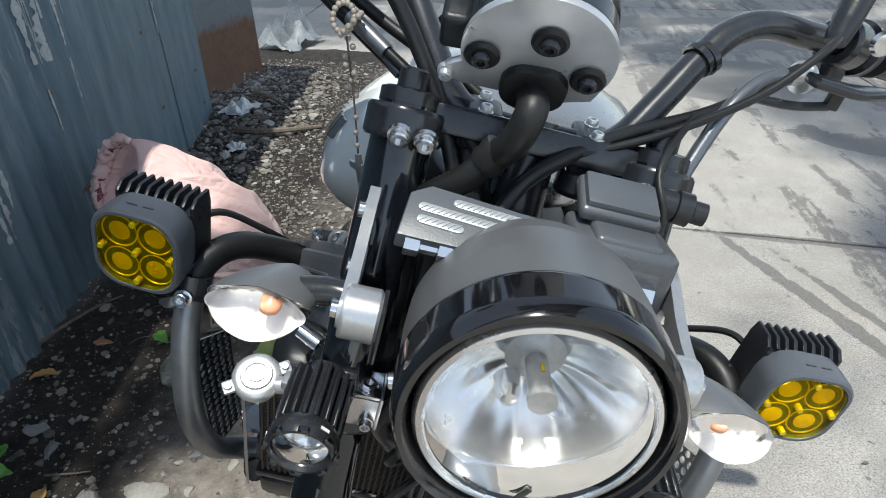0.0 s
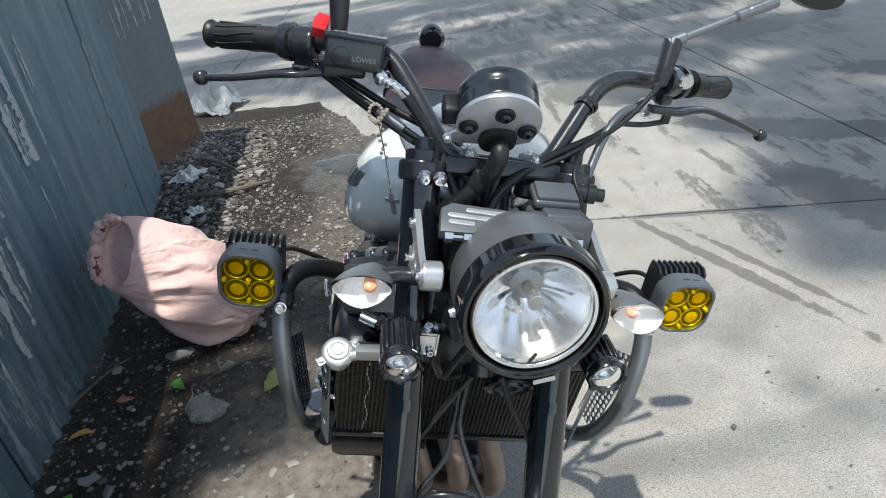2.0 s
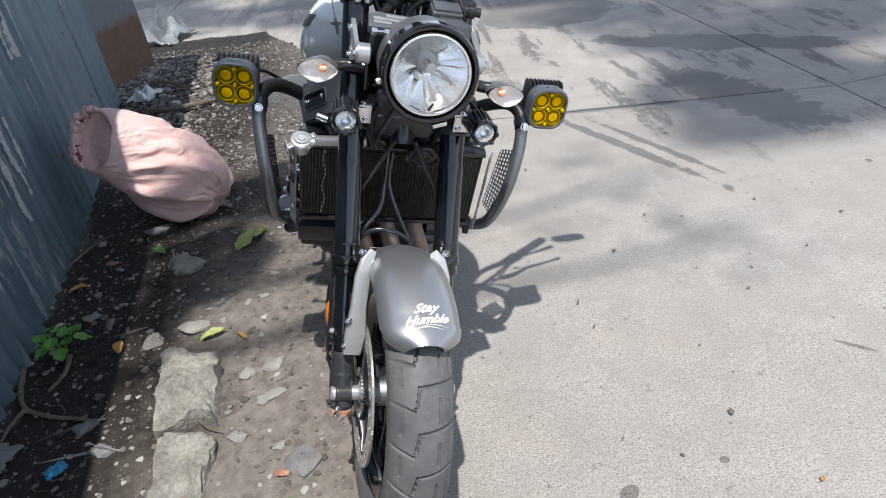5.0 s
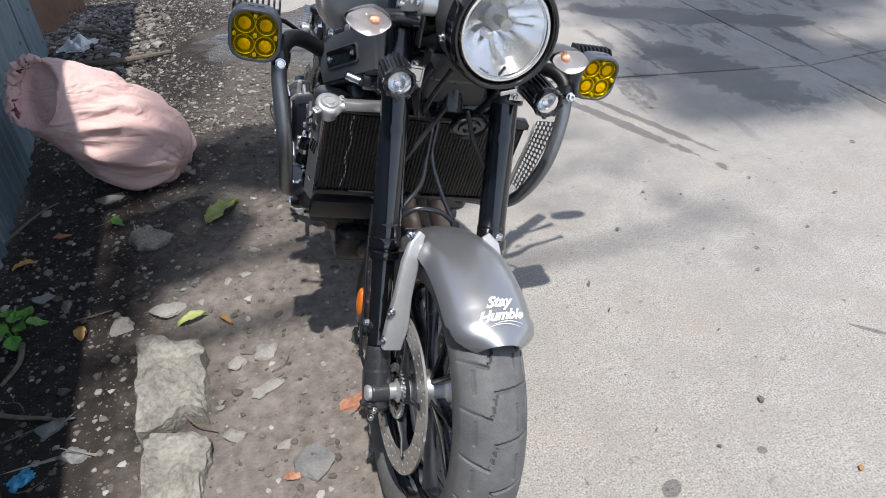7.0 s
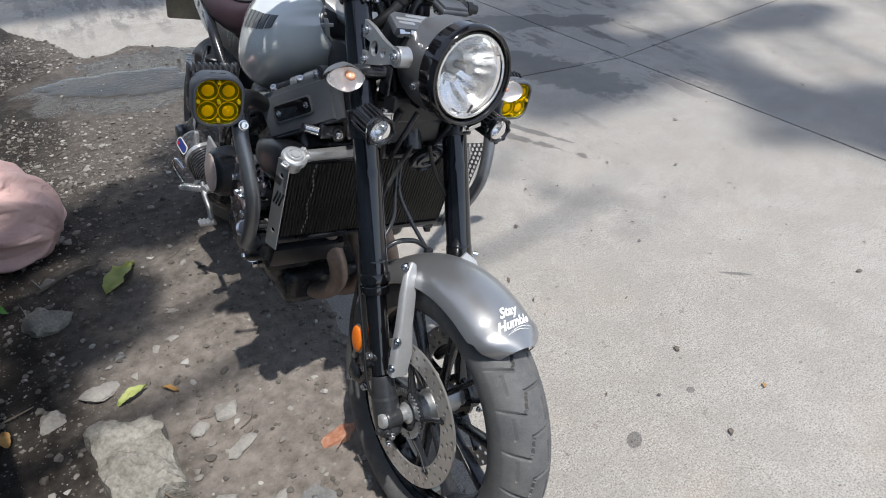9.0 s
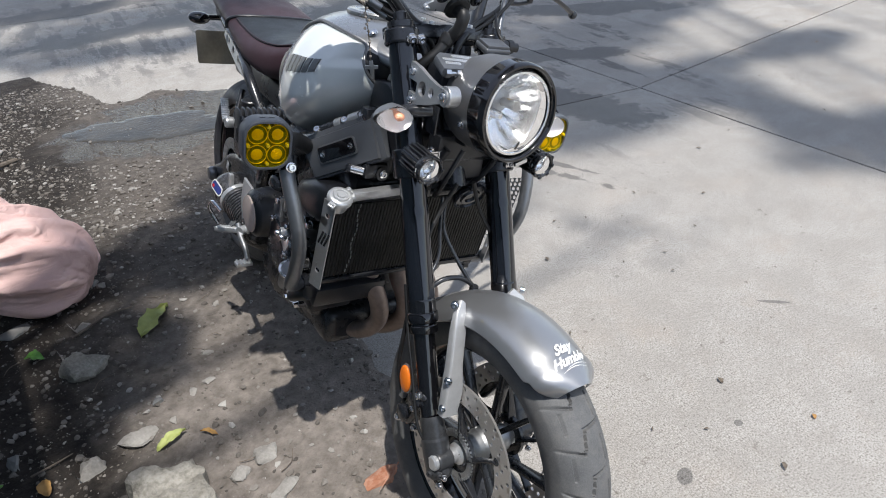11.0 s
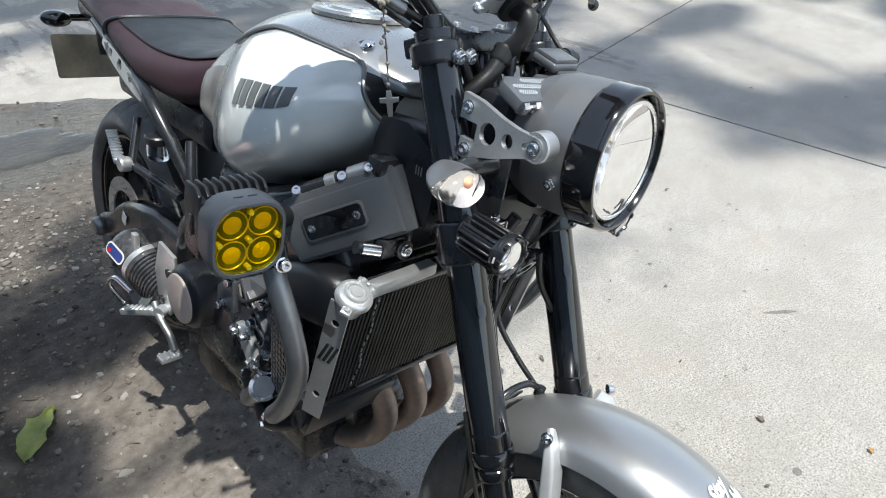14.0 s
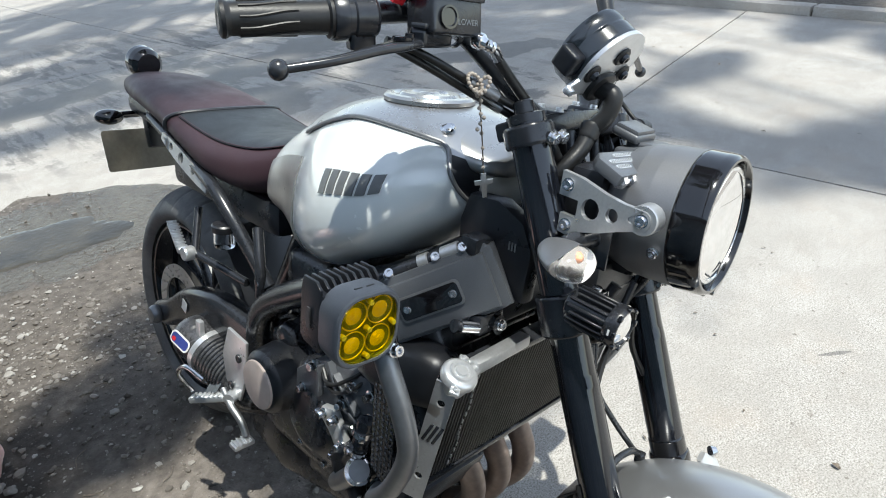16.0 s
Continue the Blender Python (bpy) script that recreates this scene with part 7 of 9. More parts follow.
for sx in (-1, 1):
    bm = bmesh.new()
    arm = between([(1.12, sx * 0.105, 0.405, 0.045, 0.026), (1.25, sx * 0.118, 0.425, 0.048, 0.026), (1.38, sx * 0.128, 0.432, 0.050, 0.026), (1.52, sx * 0.130, 0.395, 0.046, 0.024), (1.62, sx * 0.130, 0.335, 0.040, 0.022), (1.70, sx * 0.130, 0.305, 0.030, 0.020)], 5)
    loft(bm, [[Vector((r[1] + x, r[0], r[2] + z)) for x, z in rounded(2 * r[4], 2 * r[3], 0.018, 4)] for r in arm])
    sa = part("swingarm", bm, BLACK_SATIN, bike, "black curved swingarm", angle=50)
    bm = bmesh.new()
    box(bm, 0.001, 0.022, 0.03, Matrix.Translation((sx * 0.1575, 1.50, 0.408)) @ Matrix.Rotation(radians(20), 4, "X"), 0)
    part("sticker", bm, WHITE_PRINT, sa, "small pale sticker")
    bm = bmesh.new()
    lathe(bm, [(0, 0), (0.022, 0), (0.024, 0.003), (0.024, 0.014), (0.019, 0.022), (0.012, 0.023), (0, 0.023)], Matrix.Translation((sx * 0.150, 1.668, 0.314)) @ Matrix.Rotation(radians(90 * sx), 4, "Y"), 28)
    part("axle_nut", bm, BAR_GREY, sa)
bm = bmesh.new()
loft(bm, [[Vector((x, REAR.y - 0.345 * math.cos(radians(a)), REAR.z + 0.345 * math.sin(radians(a)) - 1.6 * x * x)) for x in (-0.085, -0.05, 0, 0.05, 0.085)] + [Vector((x, REAR.y - 0.341 * math.cos(radians(a)), REAR.z + 0.341 * math.sin(radians(a)) - 1.6 * x * x)) for x in (0.085, 0.05, 0, -0.05, -0.085)] for a in range(8, 62, 6)])
part("rear_hugger", bm, BLACK_PLASTIC, bike)
bm = bmesh.new()
tube(bm, [(-0.05, 1.15, 0.70), (-0.05, 1.27, 0.46)], 0.028, 20, 2)
part("shock_absorber", bm, BLACK_SATIN, bike)
bm = bmesh.new()
lathe(bm, [(0, 0), (0.020, 0), (0.021, 0.004), (0.021, 0.035), (0, 0.035)], Matrix.Translation((-0.155, 1.30, 0.628)), 24)
rr = part("rear_fluid_cup", bm, LENS_FOG, bike, "clear brake fluid cup with a black lid")
bm = bmesh.new()
lathe(bm, [(0, 0.033), (0.024, 0.033), (0.025, 0.036), (0.025, 0.046), (0.022, 0.049), (0, 0.049)], Matrix.Translation((-0.155, 1.30, 0.628)), 24)
part("lid", bm, BLACK_PLASTIC, rr)

# engine
bm = bmesh.new()
box(bm, 0.30, 0.34, 0.26, Matrix.Translation((0, 0.985, 0.40)), 0.03, 3)
eng = part("engine", bm, ENGINE, bike, "black engine block under the tank")
for nm, sx_, sy_, sz_, m_, bv in (("cylinder_block", 0.30, 0.20, 0.22, Matrix.Translation((0, 0.83, 0.56)) @ Matrix.Rotation(radians(-32), 4, "X"), 0.02),
                                  ("cylinder_head", 0.31, 0.16, 0.09, Matrix.Translation((0, 0.775, 0.665)) @ Matrix.Rotation(radians(-32), 4, "X"), 0.02),
                                  ("gearbox", 0.22, 0.25, 0.14, Matrix.Translation((0, 1.03, 0.60)), 0.03), ("sump", 0.24, 0.28, 0.10, Matrix.Translation((0, 0.92, 0.255)), 0.03)):
    bm = bmesh.new()
    box(bm, sx_, sy_, sz_, m_, bv, 3)
    part(nm, bm, ENGINE, eng)
for k in range(9):
    bm = bmesh.new()
    box(bm, 0.312, 0.19, 0.004, Matrix.Translation((0, 0.80 + 0.011 * k * 0.53, 0.645 - 0.017 * k)) @ Matrix.Rotation(radians(-32), 4, "X"), 0.001, 1)
    part("cylinder_fin", bm, ENGINE, eng)
for sx in (-1, 1):
    bm = bmesh.new()
    sm = Matrix.Translation((sx * 0.150, 0.945, 0.43)) @ Matrix.Rotation(radians(90 * sx), 4, "Y")
    lathe(bm, [(0, 0.048), (0.050, 0.048), (0.060, 0.045), (0.074, 0.036), (0.084, 0.030), (0.098, 0.022), (0.104, 0.012), (0.106, 0.0), (0.112, -0.01)], sm, 56)
    cvr = part("clutch_cover" if sx < 0 else "generator_cover", bm, ENGINE, eng)
    for k in range(8):
        a = 2 * math.pi * k / 8 + 0.3
        b = bmesh.new()
        bolt(b, sm @ Vector((0.094 * math.cos(a), 0.094 * math.sin(a), 0.024)), (sx, 0, 0), 0.0065, 0.008)
        part("bolt", b, CHROME, cvr)
    for (y, z, r, h) in ((0.80, 0.50, 0.026, 0.03), (0.79, 0.41, 0.03, 0.028), (0.86, 0.55, 0.022, 0.026), (1.06, 0.53, 0.03, 0.022), (0.83, 0.34, 0.022, 0.03)):
        bm = bmesh.new()
        lathe(bm, [(0, h), (r * 0.6, h), (r * 0.85, h * 0.8), (r, h * 0.4), (r * 1.1, -0.03)], Matrix.Translation((sx * 0.152, y, z)) @ Matrix.Rotation(radians(90 * sx), 4, "Y"), 24)
        part("casting_boss", bm, BLACK_SATIN, eng)
    bm = bmesh.new()
    box(bm, 0.03, 0.12, 0.05, Matrix.Translation((sx * 0.158, 0.80, 0.46)) @ Matrix.Rotation(radians(35), 4, "X"), 0.01, 3)
    part("side_casting", bm, BLACK_SATIN, eng)
    # slider with a worn round face
    bm = bmesh.new()
    lathe(bm, [(0.062, -0.11), (0.066, -0.05), (0.060, -0.012), (0.052, -0.003), (0.048, 0.0), (0, 0.0)], Matrix.Translation((sx * 0.230, 1.048, 0.462)) @ Matrix.Rotation(radians(90 * sx), 4, "Y"), 44)
    sl = part("engine_slider", bm, BLACK_PLASTIC, bike, "black engine slider with a round beige face")
    bm = bmesh.new()
    lathe(bm, [(0.047, 0.0), (0.046, 0.004), (0.042, 0.0055), (0, 0.006)], Matrix.Translation((sx * 0.230, 1.048, 0.462)) @ Matrix.Rotation(radians(90 * sx), 4, "Y"), 44)
    part("slider_face", bm, BEIGE, sl)
# water pump with bright hose clips
bm = bmesh.new()
lathe(bm, [(0, 0.05), (0.026, 0.05), (0.033, 0.044), (0.036, 0.02), (0.04, 0.0), (0.045, -0.04)], Matrix.Translation((-0.178, 0.805, 0.435)) @ Matrix.Rotation(radians(-90), 4, "Y"), 32)
wp = part("water_pump", bm, BLACK_SATIN, bike)
bm = bmesh.new()
tube(bm, [(-0.215, 0.79, 0.415), (-0.225, 0.755, 0.40), (-0.224, 0.72, 0.42), (-0.214, 0.69, 0.44)], 0.015, 16, 6)
part("hose", bm, RUBBER, wp)
bm = bmesh.new()
tube(bm, [(-0.215, 0.80, 0.45), (-0.222, 0.77, 0.50), (-0.216, 0.765, 0.545)], 0.014, 16, 6)
part("coolant_pipe", bm, BLACK_SATIN, wp)
for p, q in (((-0.221, 0.774, 0.492), (-0.222, 0.770, 0.50)), ((-0.223, 0.745, 0.404), (-0.224, 0.735, 0.409)), ((-0.219, 0.768, 0.525), (-0.218, 0.767, 0.535))):
    bm = bmesh.new()
    lathe(bm, [(0.0155, -0.005), (0.0172, -0.005), (0.0172, 0.005), (0.0155, 0.005)], along(p, q), 24, close=True)
    box(bm, 0.010, 0.010, 0.012, along(p, q) @ Matrix.Translation((-0.018, 0, 0)), 0.002)
    part("hose_clip", bm, CHROME, wp)
for p in ((-0.185, 0.77, 0.56), (-0.205, 0.80, 0.505), (-0.20, 0.85, 0.36), (-0.195, 0.79, 0.345), (-0.21, 0.76, 0.47)):
    bm = bmesh.new()
    lathe(bm, [(0, 0.012), (0.006, 0.012), (0.008, 0.009), (0.008, 0.0), (0.010, -0.001), (0.010, -0.02)], Matrix.Translation(p) @ Matrix.Rotation(radians(-90), 4, "Y"), 6)
    part("bolt", bm, CHROME, wp)

# castings, bolts and a cable arm on the clutch side
for p, q, r, h in (((-0.182, 0.90, 0.475), (-1, 0, 0.1), 0.020, 0.020), ((-0.178, 0.86, 0.415), (-1, -0.1, 0), 0.016, 0.026), ((-0.186, 0.845, 0.52), (-1, -0.2, 0.2), 0.014, 0.022), ((-0.196, 0.835, 0.385), (-1, -0.3, 0), 0.018, 0.018)):
    bm = bmesh.new()
    lathe(bm, [(0, h), (r * 0.5, h), (r * 0.55, h * 0.8), (r * 0.8, h * 0.7), (r, h * 0.45), (r * 1.05, -0.03)], along(p, Vector(p) + Vector(q)), 26)
    part("casting_boss", bm, BLACK_SATIN, eng)
    bm = bmesh.new()
    lathe(bm, [(0, 0.010), (0.005, 0.010), (0.0065, 0.008), (0.0065, 0.0), (0.009, -0.001), (0.009, -0.004)], along(Vector(p) + Vector(q).normalized() * h, Vector(p) + Vector(q)), 6)
    part("bolt", bm, CHROME, eng)
for k in range(2):
    bm = bmesh.new()
    tube(bm, [(-0.19 - 0.004 * k, 0.92 - 0.012 * k, 0.56), (-0.205, 0.875 - 0.012 * k, 0.545 - 0.008 * k), (-0.195, 0.82 - 0.01 * k, 0.585 - 0.012 * k), (-0.16, 0.79, 0.63)], 0.0035, 8, 5)
    part("wire", bm, RUBBER, eng)

# ribbed casting behind the crash bar, with bright bolts and a cast arm
YZ = Matrix(((0, 0, 1, 0), (1, 0, 0, 0), (0, 1, 0, 0), (0, 0, 0, 1)))
bm = bmesh.new()
prism(bm, [(0.985, 0.515), (0.930, 0.560), (0.867, 0.586), (0.790, 0.592), (0.765, 0.55), (0.782, 0.50), (0.850, 0.445), (0.925, 0.446), (0.985, 0.468)], 0.036, Matrix.Translation((-0.176, 0, 0)) @ YZ, 0.008)
cs = part("oil_cover", bm, COVER_BLACK, eng, "black ribbed engine casting")
for y, z, t, ln in ((0.835, 0.545, 38, 0.075), (0.815, 0.515, 12, 0.065), (0.865, 0.555, 62, 0.065), (0.84, 0.485, -18, 0.07), (0.905, 0.535, 90, 0.06)):
    bm = bmesh.new()
    box(bm, 0.016, ln, 0.006, Matrix.Translation((-0.198, y, z)) @ Matrix.Rotation(radians(t), 4, "X"), 0.002, 2)
    part("casting_rib", bm, COVER_BLACK, cs)
for y, z in ((0.825, 0.562), (0.782, 0.524), (0.962, 0.488), (0.785, 0.566), (0.87, 0.455), (0.93, 0.548)):
    bm = bmesh.new()
    lathe(bm, [(0, 0.010), (0.004, 0.010), (0.0065, 0.010), (0.0072, 0.008), (0.0072, 0.0), (0.0105, -0.001), (0.0105, -0.012)], along((-0.196, y, z), (-0.3, y, z)), 12)
    part("bolt", bm, CHROME, cs)
bm = bmesh.new()
prism(bm, [(0.890, 0.486), (0.882, 0.503), (0.853, 0.512), (0.832, 0.486), (0.806, 0.446), (0.800, 0.432), (0.824, 0.422), (0.838, 0.436), (0.858, 0.462)], 0.014, Matrix.Translation((-0.206, 0, 0)) @ YZ, 0.004)
part("cast_arm", bm, ALU, cs, "bright cast arm")
for y, z in ((0.874, 0.494), (0.846, 0.496), (0.826, 0.458), (0.812, 0.434)):
    bm = bmesh.new()
    lathe(bm, [(0, 0.012), (0.005, 0.012), (0.0065, 0.010), (0.0068, 0.002), (0.009, 0.001), (0.009, -0.003)], along((-0.214, y, z), (-0.3, y, z)), 12)
    part("bolt", bm, CHROME, cs)
bm = bmesh.new()
tube(bm, [(-0.212, 0.832, 0.382), (-0.226, 0.790, 0.425), (-0.236, 0.752, 0.470)], 0.0165, 20, 5)
stub = part("oil_filler_neck", bm, BAR_GREY, eng, "grey metal filler neck")
bm = bmesh.new()
lathe(bm, [(0.0165, -0.005), (0.021, -0.005), (0.022, -0.002), (0.022, 0.004), (0.0165, 0.006)], along((-0.2345, 0.757, 0.464), (-0.236, 0.752, 0.470)), 28, close=True)
part("chrome_ring", bm, CHROME, stub)

# headers, collector and silencer
for k, x in enumerate((-0.070, 0.0, 0.070)):
    bm = bmesh.new()
    tube(bm, [(x, 0.760, 0.545), (x, 0.722, 0.500), (x + 0.008, 0.695, 0.445), (x + 0.028, 0.684, 0.390), (x + 0.040, 0.692, 0.335), (x + 0.034, 0.725, 0.285), (x * 0.8 + 0.012, 0.785, 0.246), (x * 0.5, 0.87, 0.222), (x * 0.35, 0.97, 0.21)], 0.0215, 20, 8)
    part("header_pipe", bm, HEADER, bike, "heat-stained header pipe")
bm = bmesh.new()
loft(bm, [[Vector((x, y, z + zz)) for x, zz in rounded(w, h, 0.03, 5)] for y, z, w, h in ((0.86, 0.215, 0.10, 0.06), (0.96, 0.205, 0.19, 0.10), (1.15, 0.20, 0.24, 0.13), (1.28, 0.215, 0.22, 0.13), (1.32, 0.22, 0.16, 0.09))])
tube(bm, [(-0.06, 1.22, 0.24), (-0.15, 1.25, 0.28), (-0.205, 1.27, 0.33)], 0.025, 18, 6)
# collector in engine black: the deep shade under the engine put into its colour
part("collector", bm, ENGINE, bike)
a, b = Vector((-0.143, 1.200, 0.312)), Vector((-0.176, 1.450, 0.376))
bm = bmesh.new()
L = (b - a).length
lathe(bm, [(0.0, -0.01), (0.026, -0.01), (0.036, 0.004), (0.044, 0.04), (0.049, 0.08), (0.050, L - 0.05), (0.052, L - 0.045), (0.052, L - 0.03), (0.046, L - 0.012), (0.034, L), (0.030, L - 0.01), (0, L - 0.02)], along(a, b), 40)
sil = part("silencer", bm, CARBON, bike, "short grey silencer with a maker's badge")
sm = along(a, b)
for k in range(9):
    bm = bmesh.new()
    lathe(bm, [(0.0495, 0), (0.0518, 0.001), (0.0518, 0.0035), (0.0495, 0.0045)], sm @ Matrix.Translation((0, 0, 0.07 + 0.010 * k)), 40)
    part("rib", bm, BLACK_SATIN, sil)
out = Vector((-0.92, -0.10, 0.38)).normalized()
bp = a + (b - a) * 0.80 + out * 0.0522
d = (b - a).normalized()
bmx = Matrix((d, out.cross(d), out)).transposed().to_4x4()
bmx.translation = bp
for mat_, w, h, z, x in ((WHITE_PRINT, 0.064, 0.030, 0.001, 0), (BLUE_PRINT, 0.056, 0.022, 0.0016, 0), (RED, 0.012, 0.009, 0.0022, 0.018)):
    bm = bmesh.new()
    prism(bm, rounded(w, h, h * 0.4, 4), 0.001, bmx @ Matrix.Translation((x, 0.004 if mat_ is RED else 0, z)), 0)
    part("badge", bm, mat_, sil)
bm = bmesh.new()
lathe(bm, [(0.0495, -0.007), (0.0528, -0.007), (0.0528, 0.007), (0.0495, 0.007)], along(a + (b - a) * 0.66, b), 40, close=True)
box(bm, 0.012, 0.02, 0.05, Matrix.Translation(a + (b - a) * 0.66 + Vector((-0.02, 0, 0.058))), 0.003)
part("silencer_strap", bm, ALU, sil)
bm = bmesh.new()
tube(bm, [(-0.255, 1.21, 0.395), (-0.263, 1.27, 0.398), (-0.262, 1.31, 0.36), (-0.240, 1.30, 0.315)], 0.0055, 10)
part("heel_guard_rod", bm, CHROME, bike)
bm = bmesh.new()
prism(bm, [(-0.05, 0.085), (0.02, 0.09), (0.045, 0.02), (0.03, -0.06), (-0.02, -0.065), (-0.045, 0.0)], 0.007, Matrix.Translation((-0.185, 1.215, 0.39)) @ Matrix(((0, 0, 1, 0), (1, 0, 0, 0), (0, 1, 0, 0), (0, 0, 0, 1))), 0.002)
hp = part("heel_plate", bm, ALU, bike, "grey heel plate")
for yz in ((1.19, 0.43), (1.225, 0.35)):
    bm = bmesh.new()
    lathe(bm, [(0, 0), (0.009, 0), (0.009, 0.004), (0.006, 0.005), (0, 0.005)], Matrix.Translation((-0.189, *yz)) @ Matrix.Rotation(radians(-90), 4, "Y"), 18)
    part("bolt", bm, BLACK_SATIN, hp)
for sx in (-1, 1):
    bm = bmesh.new()
    pmx = along((sx * 0.185, 1.195, 0.335), (sx * 0.262, 1.318, 0.293))
    box(bm, 0.020, 0.014, 0.085, pmx @ Matrix.Translation((0, 0, 0.078)), 0.004, 3)
    for k in range(7):
        box(bm, 0.022, 0.003, 0.006, pmx @ Matrix.Translation((0, 0.0075, 0.045 + 0.011 * k)), 0.001, 1)
    lathe(bm, [(0, -0.012), (0.013, -0.012), (0.013, 0.012), (0, 0.012)], pmx @ Matrix.Translation((0, 0, 0.022)) @ ASIDE, 20)
    part("foot_peg", bm, ALU, bike, "ridged aluminium foot peg")
bm = bmesh.new()
tube(bm, [(-0.20, 1.24, 0.335), (-0.205, 1.20, 0.318), (-0.203, 1.165, 0.30), (-0.200, 1.15, 0.272)], 0.0075, 12)
part("brake_pedal", bm, ALU_DULL, bike)
bm = bmesh.new()
box(bm, 0.045, 0.026, 0.010, Matrix.Translation((-0.212, 1.145, 0.262)), 0.003)
for k in range(4):
    box(bm, 0.005, 0.026, 0.004, Matrix.Translation((-0.228 + 0.0105 * k, 1.145, 0.268)), 0.001, 1)
part("pedal_pad", bm, ALU, bike)
bm = bmesh.new()
tube(bm, [(0.13, 1.10, 0.25), (0.20, 1.13, 0.10), (0.232, 1.14, 0.062)], 0.011, 14, 4)
lathe(bm, [(0, 0), (0.028, 0), (0.028, 0.006), (0, 0.008)], Matrix.Translation((0.235, 1.14, 0.0605)) @ Matrix.Rotation(radians(-13.6), 4, "Y"), 24)
part("side_stand", bm, BLACK_SATIN, bike, "black side stand touching the ground")

# radiator
RT, RB = Vector((0, 0.622, 0.688)), Vector((0, 0.662, 0.488))
rup = (RT - RB).normalized()
rn = Vector((1, 0, 0)).cross(rup)          # points forward
rn = -rn if rn.y > 0 else rn
rm = Matrix((Vector((1, 0, 0)), rup, rn)).transposed().to_4x4()
rm.translation = (RT + RB) / 2
RH = (RT - RB).length
bm = bmesh.new()
box(bm, 0.405, RH, 0.020, rm @ Matrix.Translation((0, 0, -0.012)), 0.003)
rad = part("radiator", bm, BLACK_SATIN, bike, "black finned radiator behind the fork")
bm = bmesh.new()
for k in range(57):
    x = -0.196 + 0.392 * k / 56
    box(bm, 0.0024, RH - 0.02, 0.008, rm @ Matrix.Translation((x, 0, 0.002)), 0)
for k in range(58):
    box(bm, 0.394, 0.0015, 0.005, rm @ Matrix.Translation((0, -RH / 2 + 0.012 + (RH - 0.024) * k / 57, 0.002)), 0)
tagged(part("radiator_core", bm, FIN_DARK, rad), kind="stuff")
for s in (-1, 1):
    bm = bmesh.new()
    box(bm, 0.41, 0.012, 0.030, rm @ Matrix.Translation((0, s * (RH / 2), -0.006)), 0.004)
    part("radiator_tank", bm, BLACK_SATIN, rad)
for sx in (-1, 1):
    bm = bmesh.new()
    w = RH + 0.012
    sp = rm @ Matrix.Translation((sx * 0.216, -0.004, 0.006)) @ Matrix.Rotation(radians(sx * 66), 4, "Y")
    e = [-w / 2, -w / 2 + 0.03, -w / 2 + 0.06, 0.01, 0.035, w / 2 - 0.05, w / 2 - 0.018, w / 2]
    cells = []
    for k in range(7):
        cells.append((((-0.015, e[k]), (0.015, e[k]), (0.015, e[k + 1]), (-0.015, e[k + 1])), (0, (e[k] + e[k + 1]) / 2), (0.001, 0.006, 0.001, 0.001, 0.001, 0.006, 0.001)[k]))
    holed(bm, cells, 0.003, sp)
    pl = part("radiator_side_plate", bm, BRACKET, rad, "aluminium side guard with slots")
    for k in range(3):
        bm = bmesh.new()
        box(bm, 0.0045, 0.034, 0.002, sp @ Matrix.Translation((-0.006 + 0.0075 * k, 0.020, 0.0015)) @ Matrix.Rotation(radians(-14), 4, "Z"), 0.0008)
        part("slot", bm, BLACK_SATIN, pl)
bm = bmesh.new()
capm = Matrix.Translation((-0.199, 0.614, 0.693)) @ Matrix.Rotation(radians(24), 4, "X")
lathe(bm, [(0, 0.0155), (0.008, 0.0155), (0.009, 0.012), (0.011, 0.012), (0.012, 0.0145), (0.015, 0.0145), (0.0165, 0.0115), (0.020, 0.0115), (0.0235, 0.0095), (0.025, 0.006), (0.025, 0.0), (0.022, -0.003), (0.018, -0.022), (0, -0.022)], capm, 36)
for a in (35, 215):
    box(bm, 0.018, 0.014, 0.006, capm @ Matrix.Rotation(radians(a), 4, "Z") @ Matrix.Translation((0.026, 0, 0.004)), 0.003)
    bolt(bm, capm @ Matrix.Rotation(radians(a), 4, "Z") @ Vector((0.029, 0, 0.007)), capm.to_3x3() @ Vector((0, 0, 1)), 0.004, 0.003)
part("radiator_cap", bm, ALU, rad, "bright pressed radiator cap")
bm = bmesh.new()
box(bm, 0.110, 0.020, 0.018, Matrix.Translation((-0.118, 0.612, 0.702)) @ Matrix.Rotation(radians(-3), 4, "Y"), 0.004)
tube(bm, [(-0.18, 0.61, 0.694), (-0.155, 0.612, 0.70)], 0.009, 14, 2)
part("filler_neck", bm, BRACKET, rad)
bm = bmesh.new()
for k in range(15):
    box(bm, 0.0016, 0.0075, 0.0025, rm @ Matrix.Translation((-0.150 - 0.003 * math.sin(k), RH / 2 - 0.014 - 0.012 * k, 0.0065)), 0)
part("wire_lacing", bm, ALU, rad)
bm = bmesh.new()
box(bm, 0.05, 0.03, 0.03, Matrix.Translation((-0.115, 0.65, 0.735)), 0.006)
tube(bm, [(-0.17, 0.655, 0.74), (-0.135, 0.648, 0.73), (-0.11, 0.64, 0.735)], 0.009, 14)
lathe(bm, [(0, 0), (0.012, 0), (0.014, 0.003), (0.014, 0.016), (0, 0.017)], along((-0.104, 0.645, 0.73), (-0.104, 0.60, 0.735)), 22)
part("mounting_clamp", bm, BLACK_SATIN, rad)
bm = bmesh.new()
bolt(bm, (-0.104, 0.627, 0.732), (0, -1, 0.1), 0.007)
part("bolt", bm, CHROME, rad)
bm = bmesh.new()
